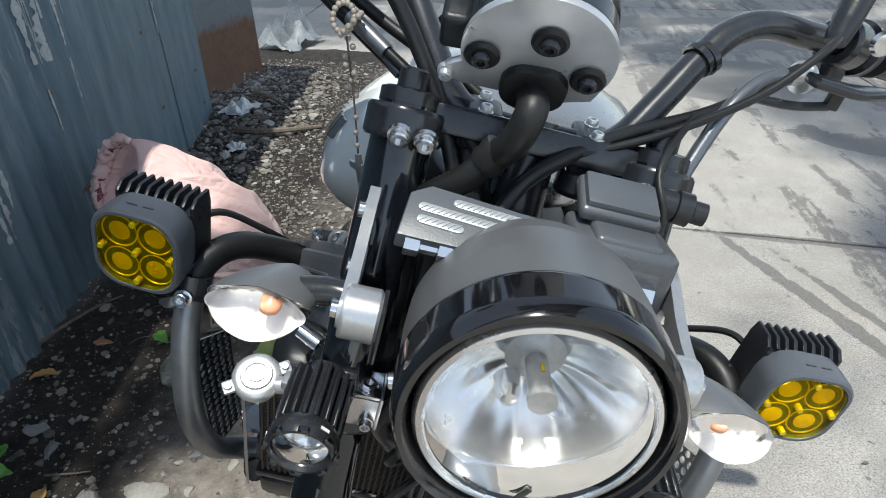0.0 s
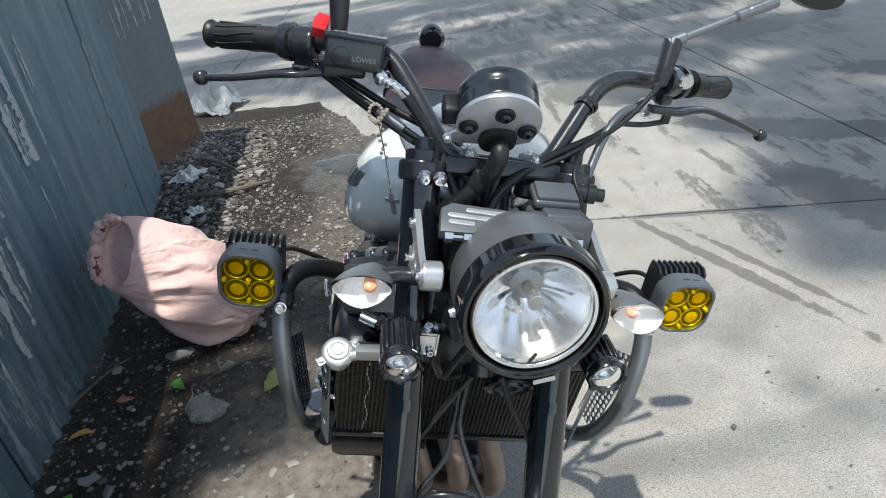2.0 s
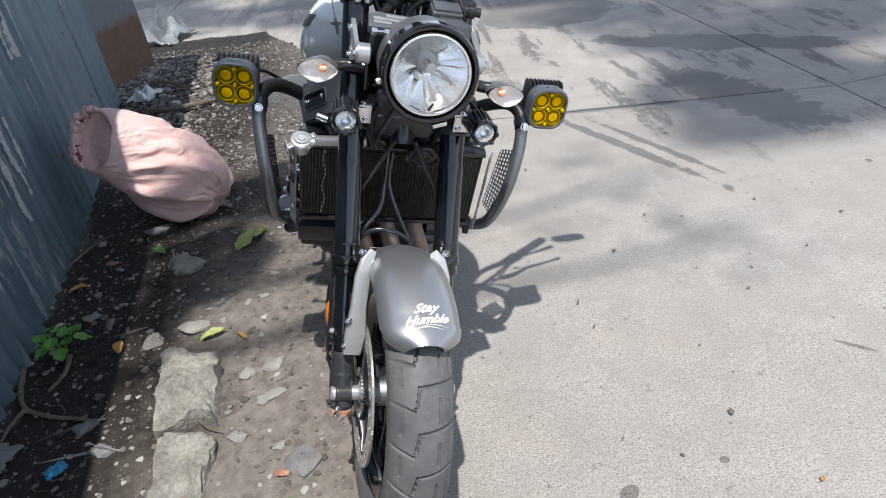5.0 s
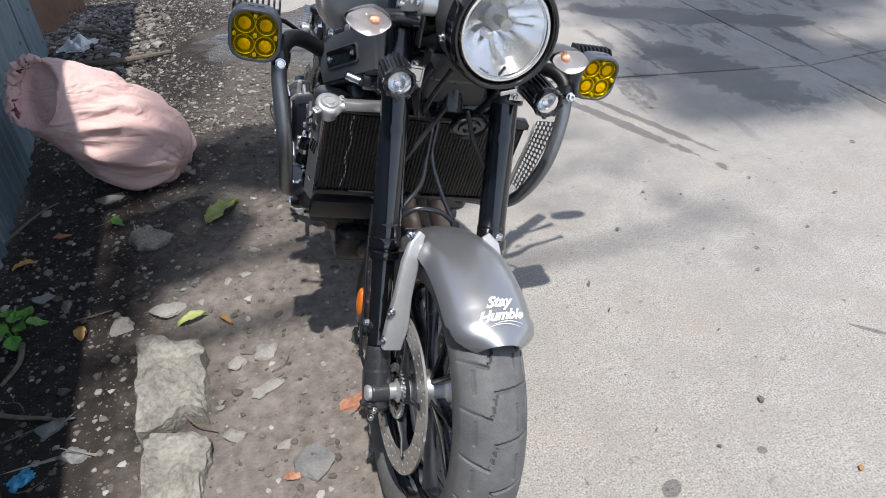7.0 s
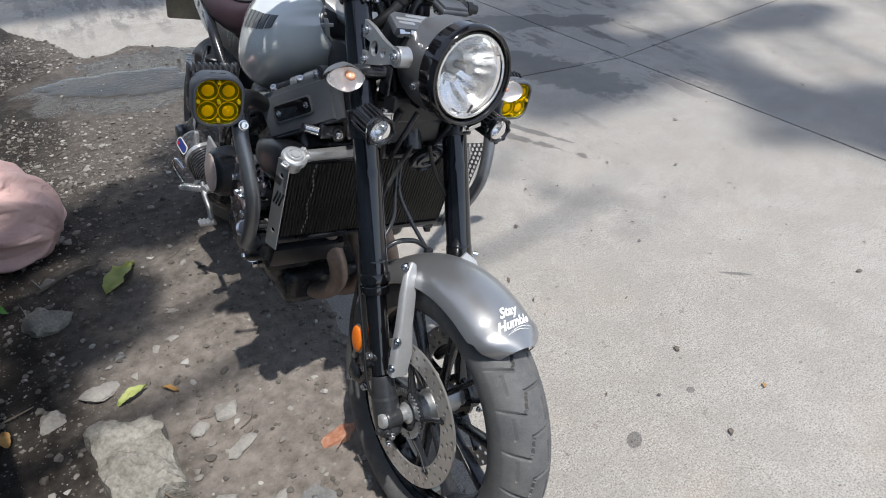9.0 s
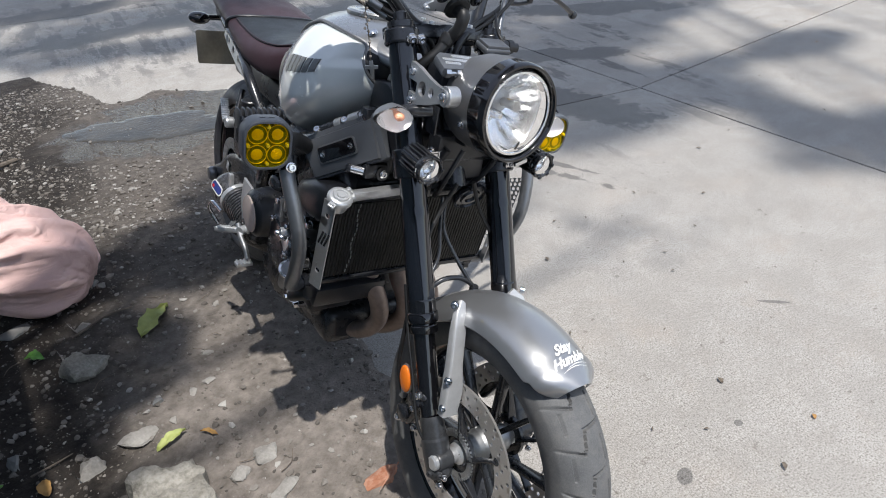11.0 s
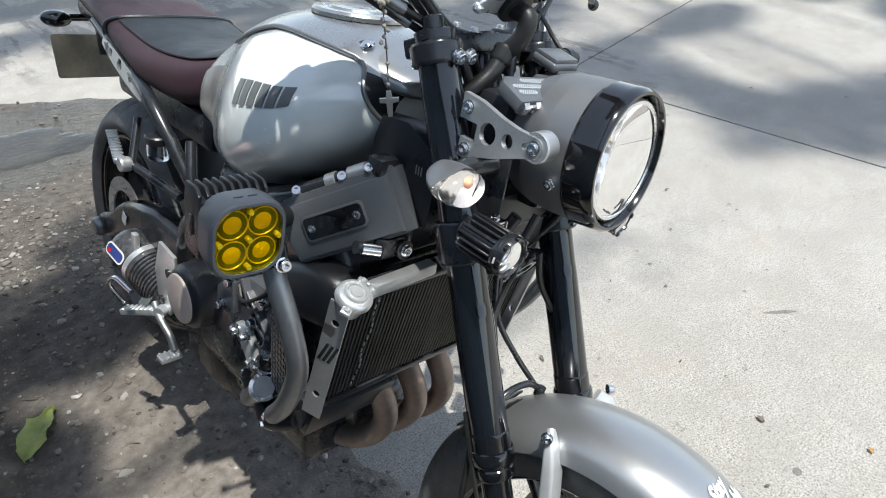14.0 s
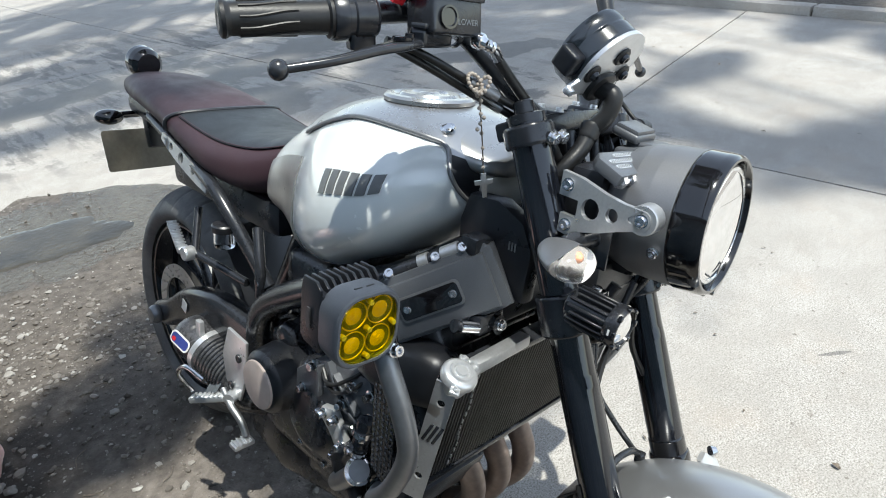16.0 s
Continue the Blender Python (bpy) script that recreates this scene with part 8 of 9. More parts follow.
tube(bm, [(-0.168, 0.645, 0.742), (-0.145, 0.635, 0.738)], 0.0085, 12, 2)
part("sleeve", bm, CHROME, rad)
for sx in (-1, 1):
    bm = bmesh.new()
    rings = []
    for y, w, top, bot in ((0.648, 0.006, 0.660, 0.642), (0.652, 0.024, 0.678, 0.618), (0.668, 0.034, 0.690, 0.604), (0.700, 0.038, 0.692, 0.596), (0.740, 0.038, 0.684, 0.592), (0.778, 0.032, 0.668, 0.592), (0.806, 0.024, 0.656, 0.596), (0.820, 0.006, 0.630, 0.606)):
        rings.append([Vector((sx * (0.166 + (y - 0.65) * 0.10 + w * c_), y, (top + bot) / 2 + (top - bot) / 2 * s_)) for c_, s_ in ((math.copysign(abs(math.cos(t)) ** 0.72, math.cos(t)), math.copysign(abs(math.sin(t)) ** 0.72, math.sin(t))) for t in (2 * math.pi * i / 28 for i in range(28)))])
    loft(bm, rings)
    part("air_duct", bm, BLACK_PLASTIC, bike, "smooth rounded black duct", angle=60)
bm = bmesh.new()
box(bm, 0.17, 0.05, 0.06, Matrix.Translation((-0.12, 0.70, 0.435)) @ Matrix.Rotation(radians(20), 4, "X"), 0.012)
box(bm, 0.10, 0.06, 0.05, Matrix.Translation((-0.15, 0.735, 0.40)), 0.012)
part("lower_mount", bm, BLACK_PLASTIC, bike)
bm = bmesh.new()
box(bm, 0.215, 0.034, 0.105, Matrix.Translation((0, 0.672, 0.752)) @ Matrix.Rotation(radians(10), 4, "X"), 0.010, 3)
part("radiator_shroud", bm, BLACK_PLASTIC, bike, "black plastic shroud above the radiator")

# covers beside the frame, with two screws
for sx in (-1, 1):
    a = Vector((sx * 0.134, 0.641, 0.803))
    b = Vector((sx * 0.207, 0.755, 0.721))
    u = (b - a).normalized()
    nrm = Vector((sx * 0.87, -0.45, 0.13))
    nrm = (nrm - u * nrm.dot(u)).normalized()
    v = nrm.cross(u)
    v = v if v.z > 0 else -v
    m = Matrix((u, v, nrm)).transposed().to_4x4()
    m.translation = (a + b) / 2
    w = (b - a).length
    bm = bmesh.new()
    prism(bm, [(-w / 2 - 0.006, -0.042), (w / 2, -0.042), (w / 2 + 0.010, 0.018), (w / 2 - 0.006, 0.036), (-w / 2 - 0.010, 0.036)], 0.09, m @ Matrix.Translation((0, 0, -0.046)), 0.008)
    prism(bm, [(-w / 2 - 0.016, 0.030), (w / 2 + 0.004, 0.030), (w / 2 - 0.002, 0.046), (-w / 2 - 0.014, 0.048)], 0.06, m @ Matrix.Translation((0, 0, -0.040)), 0.006)
    cb = part("side_cover", bm, COVER_BLACK, bike, "black plastic side cover with a recessed plate")
    bm = bmesh.new()
    prism(bm, [(-w / 2 - 0.020, -0.044), (-w / 2 - 0.002, -0.047), (w / 2 + 0.004, -0.047), (w / 2 + 0.015, 0.018), (w / 2 - 0.002, 0.041), (-w / 2 - 0.022, 0.041)], 0.05, m @ Matrix.Translation((0, 0, -0.034)), 0.005)
    part("cover_flange", bm, COVER_BLACK, cb)
    bm = bmesh.new()
    prism(bm, rounded(0.096, 0.036, 0.007, 4), 0.004, m @ Matrix.Translation((0.004, -0.002, 0.001)), 0.0015)
    part("plate_rim", bm, BUCKET_GREY, cb)
    bm = bmesh.new()
    prism(bm, rounded(0.090, 0.030, 0.006, 4), 0.004, m @ Matrix.Translation((0.004, -0.002, 0.0022)), 0.001)
    part("inset_plate", bm, BLACK_GLOSS, cb)
    for x in (-0.031, 0.039):
        bm = bmesh.new()
        bolt(bm, m @ Vector((x, -0.002, 0.0042)), nrm, 0.0048, 0.0035)
        part("screw", bm, CHROME, cb)
    bm = bmesh.new()
    p0, p1 = m @ Vector((-w / 2 + 0.0, 0.047, -0.022)), m @ Vector((w / 2 - 0.02, 0.050, -0.026))
    tube(bm, [p0, p1], 0.010, 14, 2)
    box(bm, 0.032, 0.03, 0.026, Matrix.Translation(p0), 0.006)
    fs = part("frame_boss", bm, BLACK_SATIN, bike)
    for q0, q1 in ((0.16, 0.36), (0.50, 0.62)):
        bm = bmesh.new()
        lathe(bm, [(0.0102, 0), (0.0122, 0.001), (0.0122, (p1 - p0).length * (q1 - q0) - 0.001), (0.0102, (p1 - p0).length * (q1 - q0))], along(p0 + (p1 - p0) * q0, p0 + (p1 - p0) * q1), 20)
        part("sleeve", bm, BRACKET, fs, "bright metal sleeve")
    for q in (0.12, 0.42, 0.95):
        bm = bmesh.new()
        pp = p0 + (p1 - p0) * q
        lathe(bm, [(0, 0.006), (0.003, 0.006), (0.0035, 0.009), (0.0062, 0.009), (0.0072, 0.006), (0.0075, 0.0), (0.010, -0.001), (0.010, -0.004), (0, -0.004)], along(pp + nrm * 0.006, pp + nrm * 0.05 + Vector((0, 0, 0.03))), 18)
        part("bolt", bm, CHROME, fs)
    bm = bmesh.new()
    box(bm, 0.04, 0.10, 0.13, Matrix.Translation((sx * 0.072, 0.700, 0.778)) @ Matrix.Rotation(radians(sx * 20), 4, "Z"), 0.018, 4)
    part("frame_panel", bm, BLACK_PLASTIC, bike)
    bm = bmesh.new()
    YZP = Matrix(((0, 0, 1, sx * 0.084), (1, 0, 0, -0.036), (0, 1, 0, -0.004), (0, 0, 0, 1)))
    prism(bm, [(0.640, 0.775), (0.636, 0.850), (0.655, 0.885), (0.700, 0.905), (0.752, 0.900), (0.765, 0.860), (0.760, 0.800), (0.715, 0.772)], 0.030, YZP, 0.008)
    ip = part("intake_panel", bm, BLACK_PLASTIC, bike, "smooth black panel in front of the tank")
    for k in range(3):
        bm = bmesh.new()
        box(bm, 0.0008, 0.0022, 0.012, Matrix.Translation((sx * 0.0993, 0.626 + 0.005 * k, 0.846)), 0)
        part("printed_bar", bm, ALU_DULL, ip)

# crash bars, mesh guards and square yellow lamps
for sx in (-1, 1):
    bm = bmesh.new()
    tube(bm, [(sx * 0.145, 0.800, 0.690), (sx * 0.205, 0.768, 0.742), (sx * 0.258, 0.718, 0.776), (sx * 0.284, 0.682, 0.768), (sx * 0.288, 0.652, 0.725), (sx * 0.280, 0.628, 0.665), (sx * 0.270, 0.622, 0.60), (sx * 0.262, 0.655, 0.52), (sx * 0.250, 0.700, 0.462), (sx * 0.205, 0.722, 0.450), (sx * 0.15, 0.735, 0.448)], 0.0142, 18, 8)
    cbar = part("crash_bar", bm, BAR_GREY, bike, "gunmetal tubular crash bar")
    bm = bmesh.new()
    tube(bm, [(sx * 0.145, 0.800, 0.690), (sx * 0.205, 0.768, 0.742), (sx * 0.258, 0.718, 0.776), (sx * 0.284, 0.682, 0.768), (sx * 0.2875, 0.658, 0.738)], 0.0150, 18, 8)
    part("foam_sleeve", bm, RUBBER, cbar)
    bm = bmesh.new()
    A = [Vector((sx * 0.279, 0.640, 0.695)), Vector((sx * 0.258, 0.662, 0.505)), Vector((sx * 0.246, 0.716, 0.512)), Vector((sx * 0.262, 0.700, 0.668))]
    o = A[1]
    ex = (A[2] - A[1]).normalized()
    nz = ex.cross(A[0] - A[1]).normalized()
    ey = nz.cross(ex)
    gmx = Matrix((ex, ey, nz)).transposed().to_4x4()
    gmx.translation = o
    loc = [gmx.inverted() @ p for p in A]
    cells = []
    nx, ny = 5, 16
    for j in range(ny):
        for i in range(nx):
            def at(s, t):
                p = (loc[1] * (1 - s) + loc[2] * s) * (1 - t) + (loc[0] * (1 - s) + loc[3] * s) * t
                return (p.x, p.y)
            cs = (at(i / nx, j / ny), at((i + 1) / nx, j / ny), at((i + 1) / nx, (j + 1) / ny), at(i / nx, (j + 1) / ny))
            cells.append((cs, at((i + 0.5) / nx, (j + 0.5) / ny), 0.0043))
    holed(bm, cells, 0.002, gmx)
    part("mesh_guard", bm, BLACK_SATIN if sx < 0 else ALU_DULL, cbar)
    for p, q in (((sx * 0.288, 0.664, 0.756), (sx * 0.289, 0.652, 0.730)), ((sx * 0.215, 0.719, 0.451), (sx * 0.19, 0.726, 0.449))):
        bm = bmesh.new()
        lathe(bm, [(0.0145, -0.009), (0.0185, -0.009), (0.0185, 0.009), (0.0145, 0.009)], along(p, q), 28, close=True)
        box(bm, 0.022, 0.012, 0.016, along(p, q) @ Matrix.Translation((0, -0.021, 0)), 0.003)
        part("clamp", bm, BLACK_SATIN, cbar)
    bm = bmesh.new()
    bolt(bm, (sx * 0.288, 0.640, 0.752), (0, -1, 0.3), 0.0075, 0.008)
    part("bolt", bm, CHROME, cbar)
    # square lamp
    c = Vector((sx * 0.333, 0.640, 0.796))
    lm = Matrix.Translation(c) @ Matrix.Rotation(radians(sx * 3), 4, "Z") @ Matrix.Rotation(radians(90 + 2), 4, "X")
    out8 = rounded(0.088, 0.093, 0.030, 6)
    bm = bmesh.new()
    loft(bm, [[lm @ Vector((x * s, y * s, z)) for x, y in out8] for z, s in ((-0.036, 0.90), (-0.034, 0.95), (-0.020, 0.99), (-0.004, 1.0), (0.001, 0.985), (0.003, 0.94), (0.003, 0.875), (0.0, 0.855), (-0.004, 0.85))])
    ql = part("spot_lamp", bm, LAMP_RIM, bike, "square lamp with four yellow lenses and cooling fins")
    for k in range(9):
        bm = bmesh.new()
        x = -0.038 + 0.0095 * k
        prism(bm, [(-0.036, -0.038), (-0.036, 0.040), (-0.046, 0.047), (-0.070, 0.045), (-0.074, 0.030), (-0.074, -0.03), (-0.066, -0.036)], 0.0038, lm @ Matrix.Translation((x, 0, 0)) @ Matrix(((0, 0, 1, 0), (0, 1, 0, 0), (1, 0, 0, 0), (0, 0, 0, 1))), 0.0008)
        part("cooling_fin", bm, BLACK_PLASTIC, ql)
    bm = bmesh.new()
    box(bm, 0.078, 0.07, 0.02, lm @ Matrix.Translation((0, 0, -0.042)), 0.004)
    part("lamp_body", bm, BLACK_PLASTIC, ql)
    bm = bmesh.new()
    prism(bm, rounded(0.075, 0.080, 0.026, 6), 0.002, lm @ Matrix.Translation((0, 0, -0.013)), 0)
    part("back_plate", bm, YELLOW_BACK, ql)
    for x in (-0.0172, 0.0172):
        for y in (-0.0182, 0.0182):
            bm = bmesh.new()
            lathe(bm, [(0.0, -0.010), (0.006, -0.0095), (0.012, -0.006), (0.0165, 0.0008), (0.0175, 0.0008), (0.0178, -0.004), (0.0178, -0.012)], lm @ Matrix.Translation((x, y, -0.004)), 28)
            cup = part("lamp_cup", bm, YELLOW_CUP, ql)
            bm = bmesh.new()
            ball(bm, (0, 0, 0), 1, (0.0152, 0.0152, 0.0042), 20, lm @ Matrix.Translation((x, y, -0.0070)))
            part("projector", bm, YELLOW_CUP, cup)
    bm = bmesh.new()
    prism(bm, rounded(0.0745, 0.0795, 0.026, 6), 0.002, lm @ Matrix.Translation((0, 0, 0.0018)), 0.0005)
    gl = part("lens", bm, LENS_YELLOW, ql, "transparent yellow cover")
    gl.visible_shadow = False
    for x, y in ((0, 0.034), (0, -0.034), (0.034, 0), (-0.034, 0), (0, 0)):
        bm = bmesh.new()
        lathe(bm, [(0, 0.0015), (0.0028, 0.0015), (0.0034, 0), (0.0034, -0.008)], lm @ Matrix.Translation((x, y, 0.003)), 12)
        part("screw", bm, YELLOW_CUP, ql)
    bm = bmesh.new()
    for k in range(2):
        box(bm, 0.010, 0.0015, 0.001, lm @ Matrix.Translation((-0.008 + 0.016 * k, 0.0468, -0.012)) @ Matrix.Rotation(radians(90), 4, "X"), 0)
    part("maker_mark", bm, GREY_PRINT, ql)
    bm = bmesh.new()
    for k in range(3):
        box(bm, 0.0014, 0.012, 0.006, lm @ Matrix.Translation((sx * 0.0415, -0.008 + 0.007 * k, -0.055)), 0)
    part("maker_mark", bm, GREY_PRINT, ql)
    bm = bmesh.new()
    box(bm, 0.05, 0.022, 0.006, Matrix.Translation((sx * 0.305, 0.668, 0.752)), 0.002)
    box(bm, 0.006, 0.022, 0.03, Matrix.Translation((sx * 0.290, 0.668, 0.762)), 0.002)
    bolt(bm, (sx * 0.318, 0.668, 0.749), (0, 0, -1), 0.006)
    part("lamp_bracket", bm, BLACK_SATIN, ql)
    bm = bmesh.new()
    tube(bm, [(sx * 0.315, 0.705, 0.79), (sx * 0.29, 0.735, 0.80), (sx * 0.25, 0.76, 0.775), (sx * 0.19, 0.79, 0.73)], 0.004, 8)
    part("lamp_cable", bm, RUBBER, ql)


# ---- loose stones, leaves, twigs and scraps on the soil ----
def rest(x, y):
    return soil_height(x, y)


def stone(x, y, size, seed, material, label, turn=0, flat=False, sink=0.25, name="stone", cat="stone", rough=0.35):
    b = ico_rock(size, seed, rough, 3)
    me = smooth_mesh(b, name, material, 30)
    ob = new(name, me)
    low = min(v.co.z for v in me.vertices)
    ob.matrix_world = Matrix.Translation((x, y, rest(x, y) - low - sink * size[2])) @ Matrix.Rotation(radians(turn), 4, "Z")
    return tagged(ob, label, cat, "loose stones on the soil")


def slab_rock(x, y, sx, sy, h, turn, seed):
    bm = bmesh.new()
    bmesh.ops.create_cube(bm, size=1, matrix=Matrix.Diagonal((sx, sy, h * 1.6, 1)))
    bmesh.ops.subdivide_edges(bm, edges=bm.edges, cuts=34, use_grid_fill=True)
    off = Vector((seed, seed * 2, 0))
    for v in bm.verts:
        c = v.co.copy()
        k = max(abs(c.x) / sx, abs(c.y) / sy) * 2
        c.x *= 1 - 0.10 * max(0, c.z / h) + 0.16 * noise.noise(Vector((c.y * 8, c.z * 7, 1)) + off) + 0.10 * noise.noise(Vector((c.y * 30, c.z * 20, 1)) + off)
        c.x += 0.012 * noise.noise(Vector((c.y * 14, 3, 7)) + off)
        c.y += 0.016 * noise.noise(Vector((c.x * 16, 5, 2)) + off)
        c.y *= 1 + 0.34 * noise.noise(Vector((c.x * 10, c.z * 7, 4)) + off)
        c.z += 0.038 * noise.noise(c * 9 + off) - 0.10 * max(0, noise.noise(c * 5 + off * 2) - 0.12) + 0.012 * noise.noise(c * 27 + off) + 0.008 * noise.noise(c * 55 + off) + 0.004 * noise.noise(c * 130 + off) - 0.018 * max(0, k - 0.8) * 2 * (1 if c.z > 0 else 0)
        v.co = c
    ob = part("kerb_stone", bm, KERB_STONE, None, angle=35)
    ob.matrix_world = Matrix.Translation((x, y, rest(x, y) + h * 0.15)) @ Matrix.Rotation(radians(turn), 4, "Z")
    tagged(ob, "rough pale block of old kerb half sunk in the soil", "stone", "broken kerb blocks")


slab_rock(-0.490, 0.645, 0.155, 0.27, 0.070, 8, 3.1)
slab_rock(-0.470, 0.37, 0.145, 0.24, 0.050, -4, 7.7)
P_, G_ = STONE, STONE_GREY
for x, y, sz, seed, mt, lb, tn in (
        (-0.660, 0.915, (0.095, 0.105, 0.10), 1, P_, "pale grey angular stone on the soil", 20), (-0.545, 0.955, (0.14, 0.085, 0.06), 2, P_, "flat pale stone sunk in the soil", 10),
        (-0.345, 0.700, (0.065, 0.05, 0.035), 3, P_, "small white stone on the soil", 30), (-0.275, 0.725, (0.095, 0.08, 0.035), 4, P_, "flat whitish stone on the soil", 50), (-0.262, 0.605, (0.12, 0.05, 0.018), 5, P_, "thin pale stone flake on the soil", 35),
        (-0.347, 0.470, (0.085, 0.055, 0.03), 6, P_, "rounded whitish stone on the soil", 15), (-0.640, 1.345, (0.17, 0.145, 0.11), 7, KERB_STONE, "mossy grey rock sunk in the soil", 12), (-0.478, 1.068, (0.05, 0.035, 0.025), 8, G_, "small bluish stone on the soil", 0),
        (-0.385, 1.05, (0.055, 0.03, 0.012), 9, P_, "pale chip of stone", 60), (-0.335, 1.075, (0.05, 0.04, 0.015), 10, P_, "pale chip of stone", 20), (-0.915, 1.105, (0.08, 0.06, 0.04), 11, G_, "dark stone near the fence", 10),
        (-0.835, 1.055, (0.06, 0.05, 0.04), 12, G_, "dark stone near the fence", 70), (-1.02, 1.60, (0.06, 0.05, 0.03), 13, P_, "pale stone near the fence", 0), (-0.825, 1.655, (0.13, 0.085, 0.022), 14, G_, "flat grey stone by the sack", 15),
        (-0.575, 1.80, (0.055, 0.05, 0.04), 15, P_, "pale pebble at the end of the sack", 0), (-0.545, 1.765, (0.045, 0.04, 0.03), 16, P_, "pale pebble at the end of the sack", 40), (-0.30, 1.20, (0.045, 0.035, 0.02), 17, P_, "small pale stone on the soil", 0),
        (-0.765, 0.60, (0.10, 0.07, 0.05), 18, G_, "dark stone in the shade", 25), (-0.70, 0.50, (0.06, 0.08, 0.05), 19, G_, "dark stone in the shade", 60), (-0.62, 1.55, (0.10, 0.05, 0.03), 20, P_, "long pale stone in the soil", 50),
        (-0.23, 0.42, (0.05, 0.035, 0.015), 21, P_, "white chip of stone", 30), (-0.17, 0.36, (0.12, 0.12, 0.03), 22, G_, "flat grey stone pressed into the soil", 0), (-0.60, 2.45, (0.06, 0.05, 0.03), 23, P_, "pale stone on the gravel", 0),
        (-0.95, 2.95, (0.09, 0.06, 0.04), 24, G_, "grey stone by the fence", 0), (-0.42, 2.3, (0.045, 0.04, 0.03), 25, P_, "pale stone on the gravel", 0), (-0.88, 0.30, (0.10, 0.05, 0.012), 26, P_, "thin flat stone standing out of the soil", 80)):
    stone(x, y, sz, seed, mt, lb, tn)
stone(-0.055, 0.50, (0.115, 0.085, 0.035), 31, BRICK, "orange-brown broken brick beside the front wheel", 10, name="brick_piece", cat="brick")
stone(-0.215, 0.335, (0.05, 0.045, 0.02), 32, BRICK, "small orange piece of brick", 40, name="brick_piece", cat="brick")
stone(-0.93, 1.44, (0.075, 0.05, 0.03), 33, BRICK, "dark red piece of brick near the fence", 10, name="brick_piece", cat="brick")


def pebble_field(name, count, x0, x1, y0, y1, lo, hi, seed, keep, label):
    rnd = random.Random(seed)
    V, F = [], []
    base = bmesh.new()
    bmesh.ops.create_icosphere(base, subdivisions=1, radius=1)
    bv = [v.co.copy() for v in base.verts]
    bf = [[v.index for v in f.verts] for f in base.faces]
    base.free()
    made = 0
    while made < count:
        x, y = rnd.uniform(x0, x1), rnd.uniform(y0, y1)
        if rnd.random() > keep(x, y):
            made += 0.15
            continue
        s = lo + (hi - lo) * rnd.random() ** 4
        sx, sy, sz = s * rnd.uniform(0.7, 1.3), s * rnd.uniform(0.7, 1.3), s * rnd.uniform(0.35, 0.75)
        t = rnd.uniform(0, 6.28)
        z = soil_height(x, y)
        o = len(V)
        for c in bv:
            k = rnd.uniform(0.6, 1.3)
            px, py = c.x * sx * k, c.y * sy * k
            V.append((x + px * math.cos(t) - py * math.sin(t), y + px * math.sin(t) + py * math.cos(t), z + (c.z * k + 0.35) * sz))
        F += [[o + i for i in f] for f in bf]
        made += 1
    me = bpy.data.meshes.new(name)
    me.from_pydata(V, [], F)
    me.materials.append(PEBBLE)
    tagged(new(name, me), label, "gravel", kind="stuff")


soil_only = lambda x, y: 1.0 if border(x, y) > 0.02 else 0.0
pebble_field("gravel", 7000, -1.3, 0.2, -0.3, 2.4, 0.0012, 0.0105, 1, soil_only, "fine grit and pebbles scattered over dark soil")
pebble_field("gravel", 900, -1.05, 0.12, 0.2, 2.6, 0.004, 0.016, 12, soil_only, "pale chips of stone strewn over the soil")
pebble_field("gravel", 9000, -1.5, 0.3, 2.1, 4.4, 0.003, 0.0125, 2, lambda x, y: soil_only(x, y) * (1.0 if x < -0.05 - 0.2 * (y - 2.4) else 0.25) * (0.06 if ((x + 0.05) / 0.7) ** 2 + ((y - 3.25) / 0.45) ** 2 < 1 else 1.0), "pale crushed gravel spread over the soil")
pebble_field("gravel", 1300, -1.6, -0.85, 2.6, 4.1, 0.010, 0.030, 3, soil_only, "dark coarse rubble along the end of the fence")


def leaf_mesh(length, width, curl, seed=0, lobes=0.0):
    bm = bmesh.new()
    rows = []
    for i in range(17):
        s = i / 16
        w = width / 2 * math.sin(math.pi * min(1, s ** 0.75)) * (1 + lobes * math.sin(s * 22))
        z = curl * math.sin(s * 2.6)
        rows.append([bm.verts.new((w * u * (1 + 0.25 * noise.noise(Vector((s * 9, seed, u)))), length * s, z + abs(u) * w * 0.35 + 0.09 * length * noise.noise(Vector((s * 5, seed, u * 2.2))) + 0.05 * length * noise.noise(Vector((s * 12, seed + 4, u * 5))))) for u in (-1, -0.66, -0.33, 0, 0.33, 0.66, 1)])
    for a, b in zip(rows, rows[1:]):
        for j in range(6):
            bm.faces.new((a[j], a[j + 1], b[j + 1], b[j]))
    return bm


def fallen(x, y, l, w, turn, material, label, curl=0.012, lobes=0.0):
    ob = part("leaf", leaf_mesh(l, w, curl, x * 9 + y, lobes), material, None, angle=70)
    ob.matrix_world = Matrix.Translation((x, y, rest(x, y) + 0.005)) @ Matrix.Rotation(radians(turn), 4, "Z")
    tagged(ob, label, "leaf", "fallen leaves")


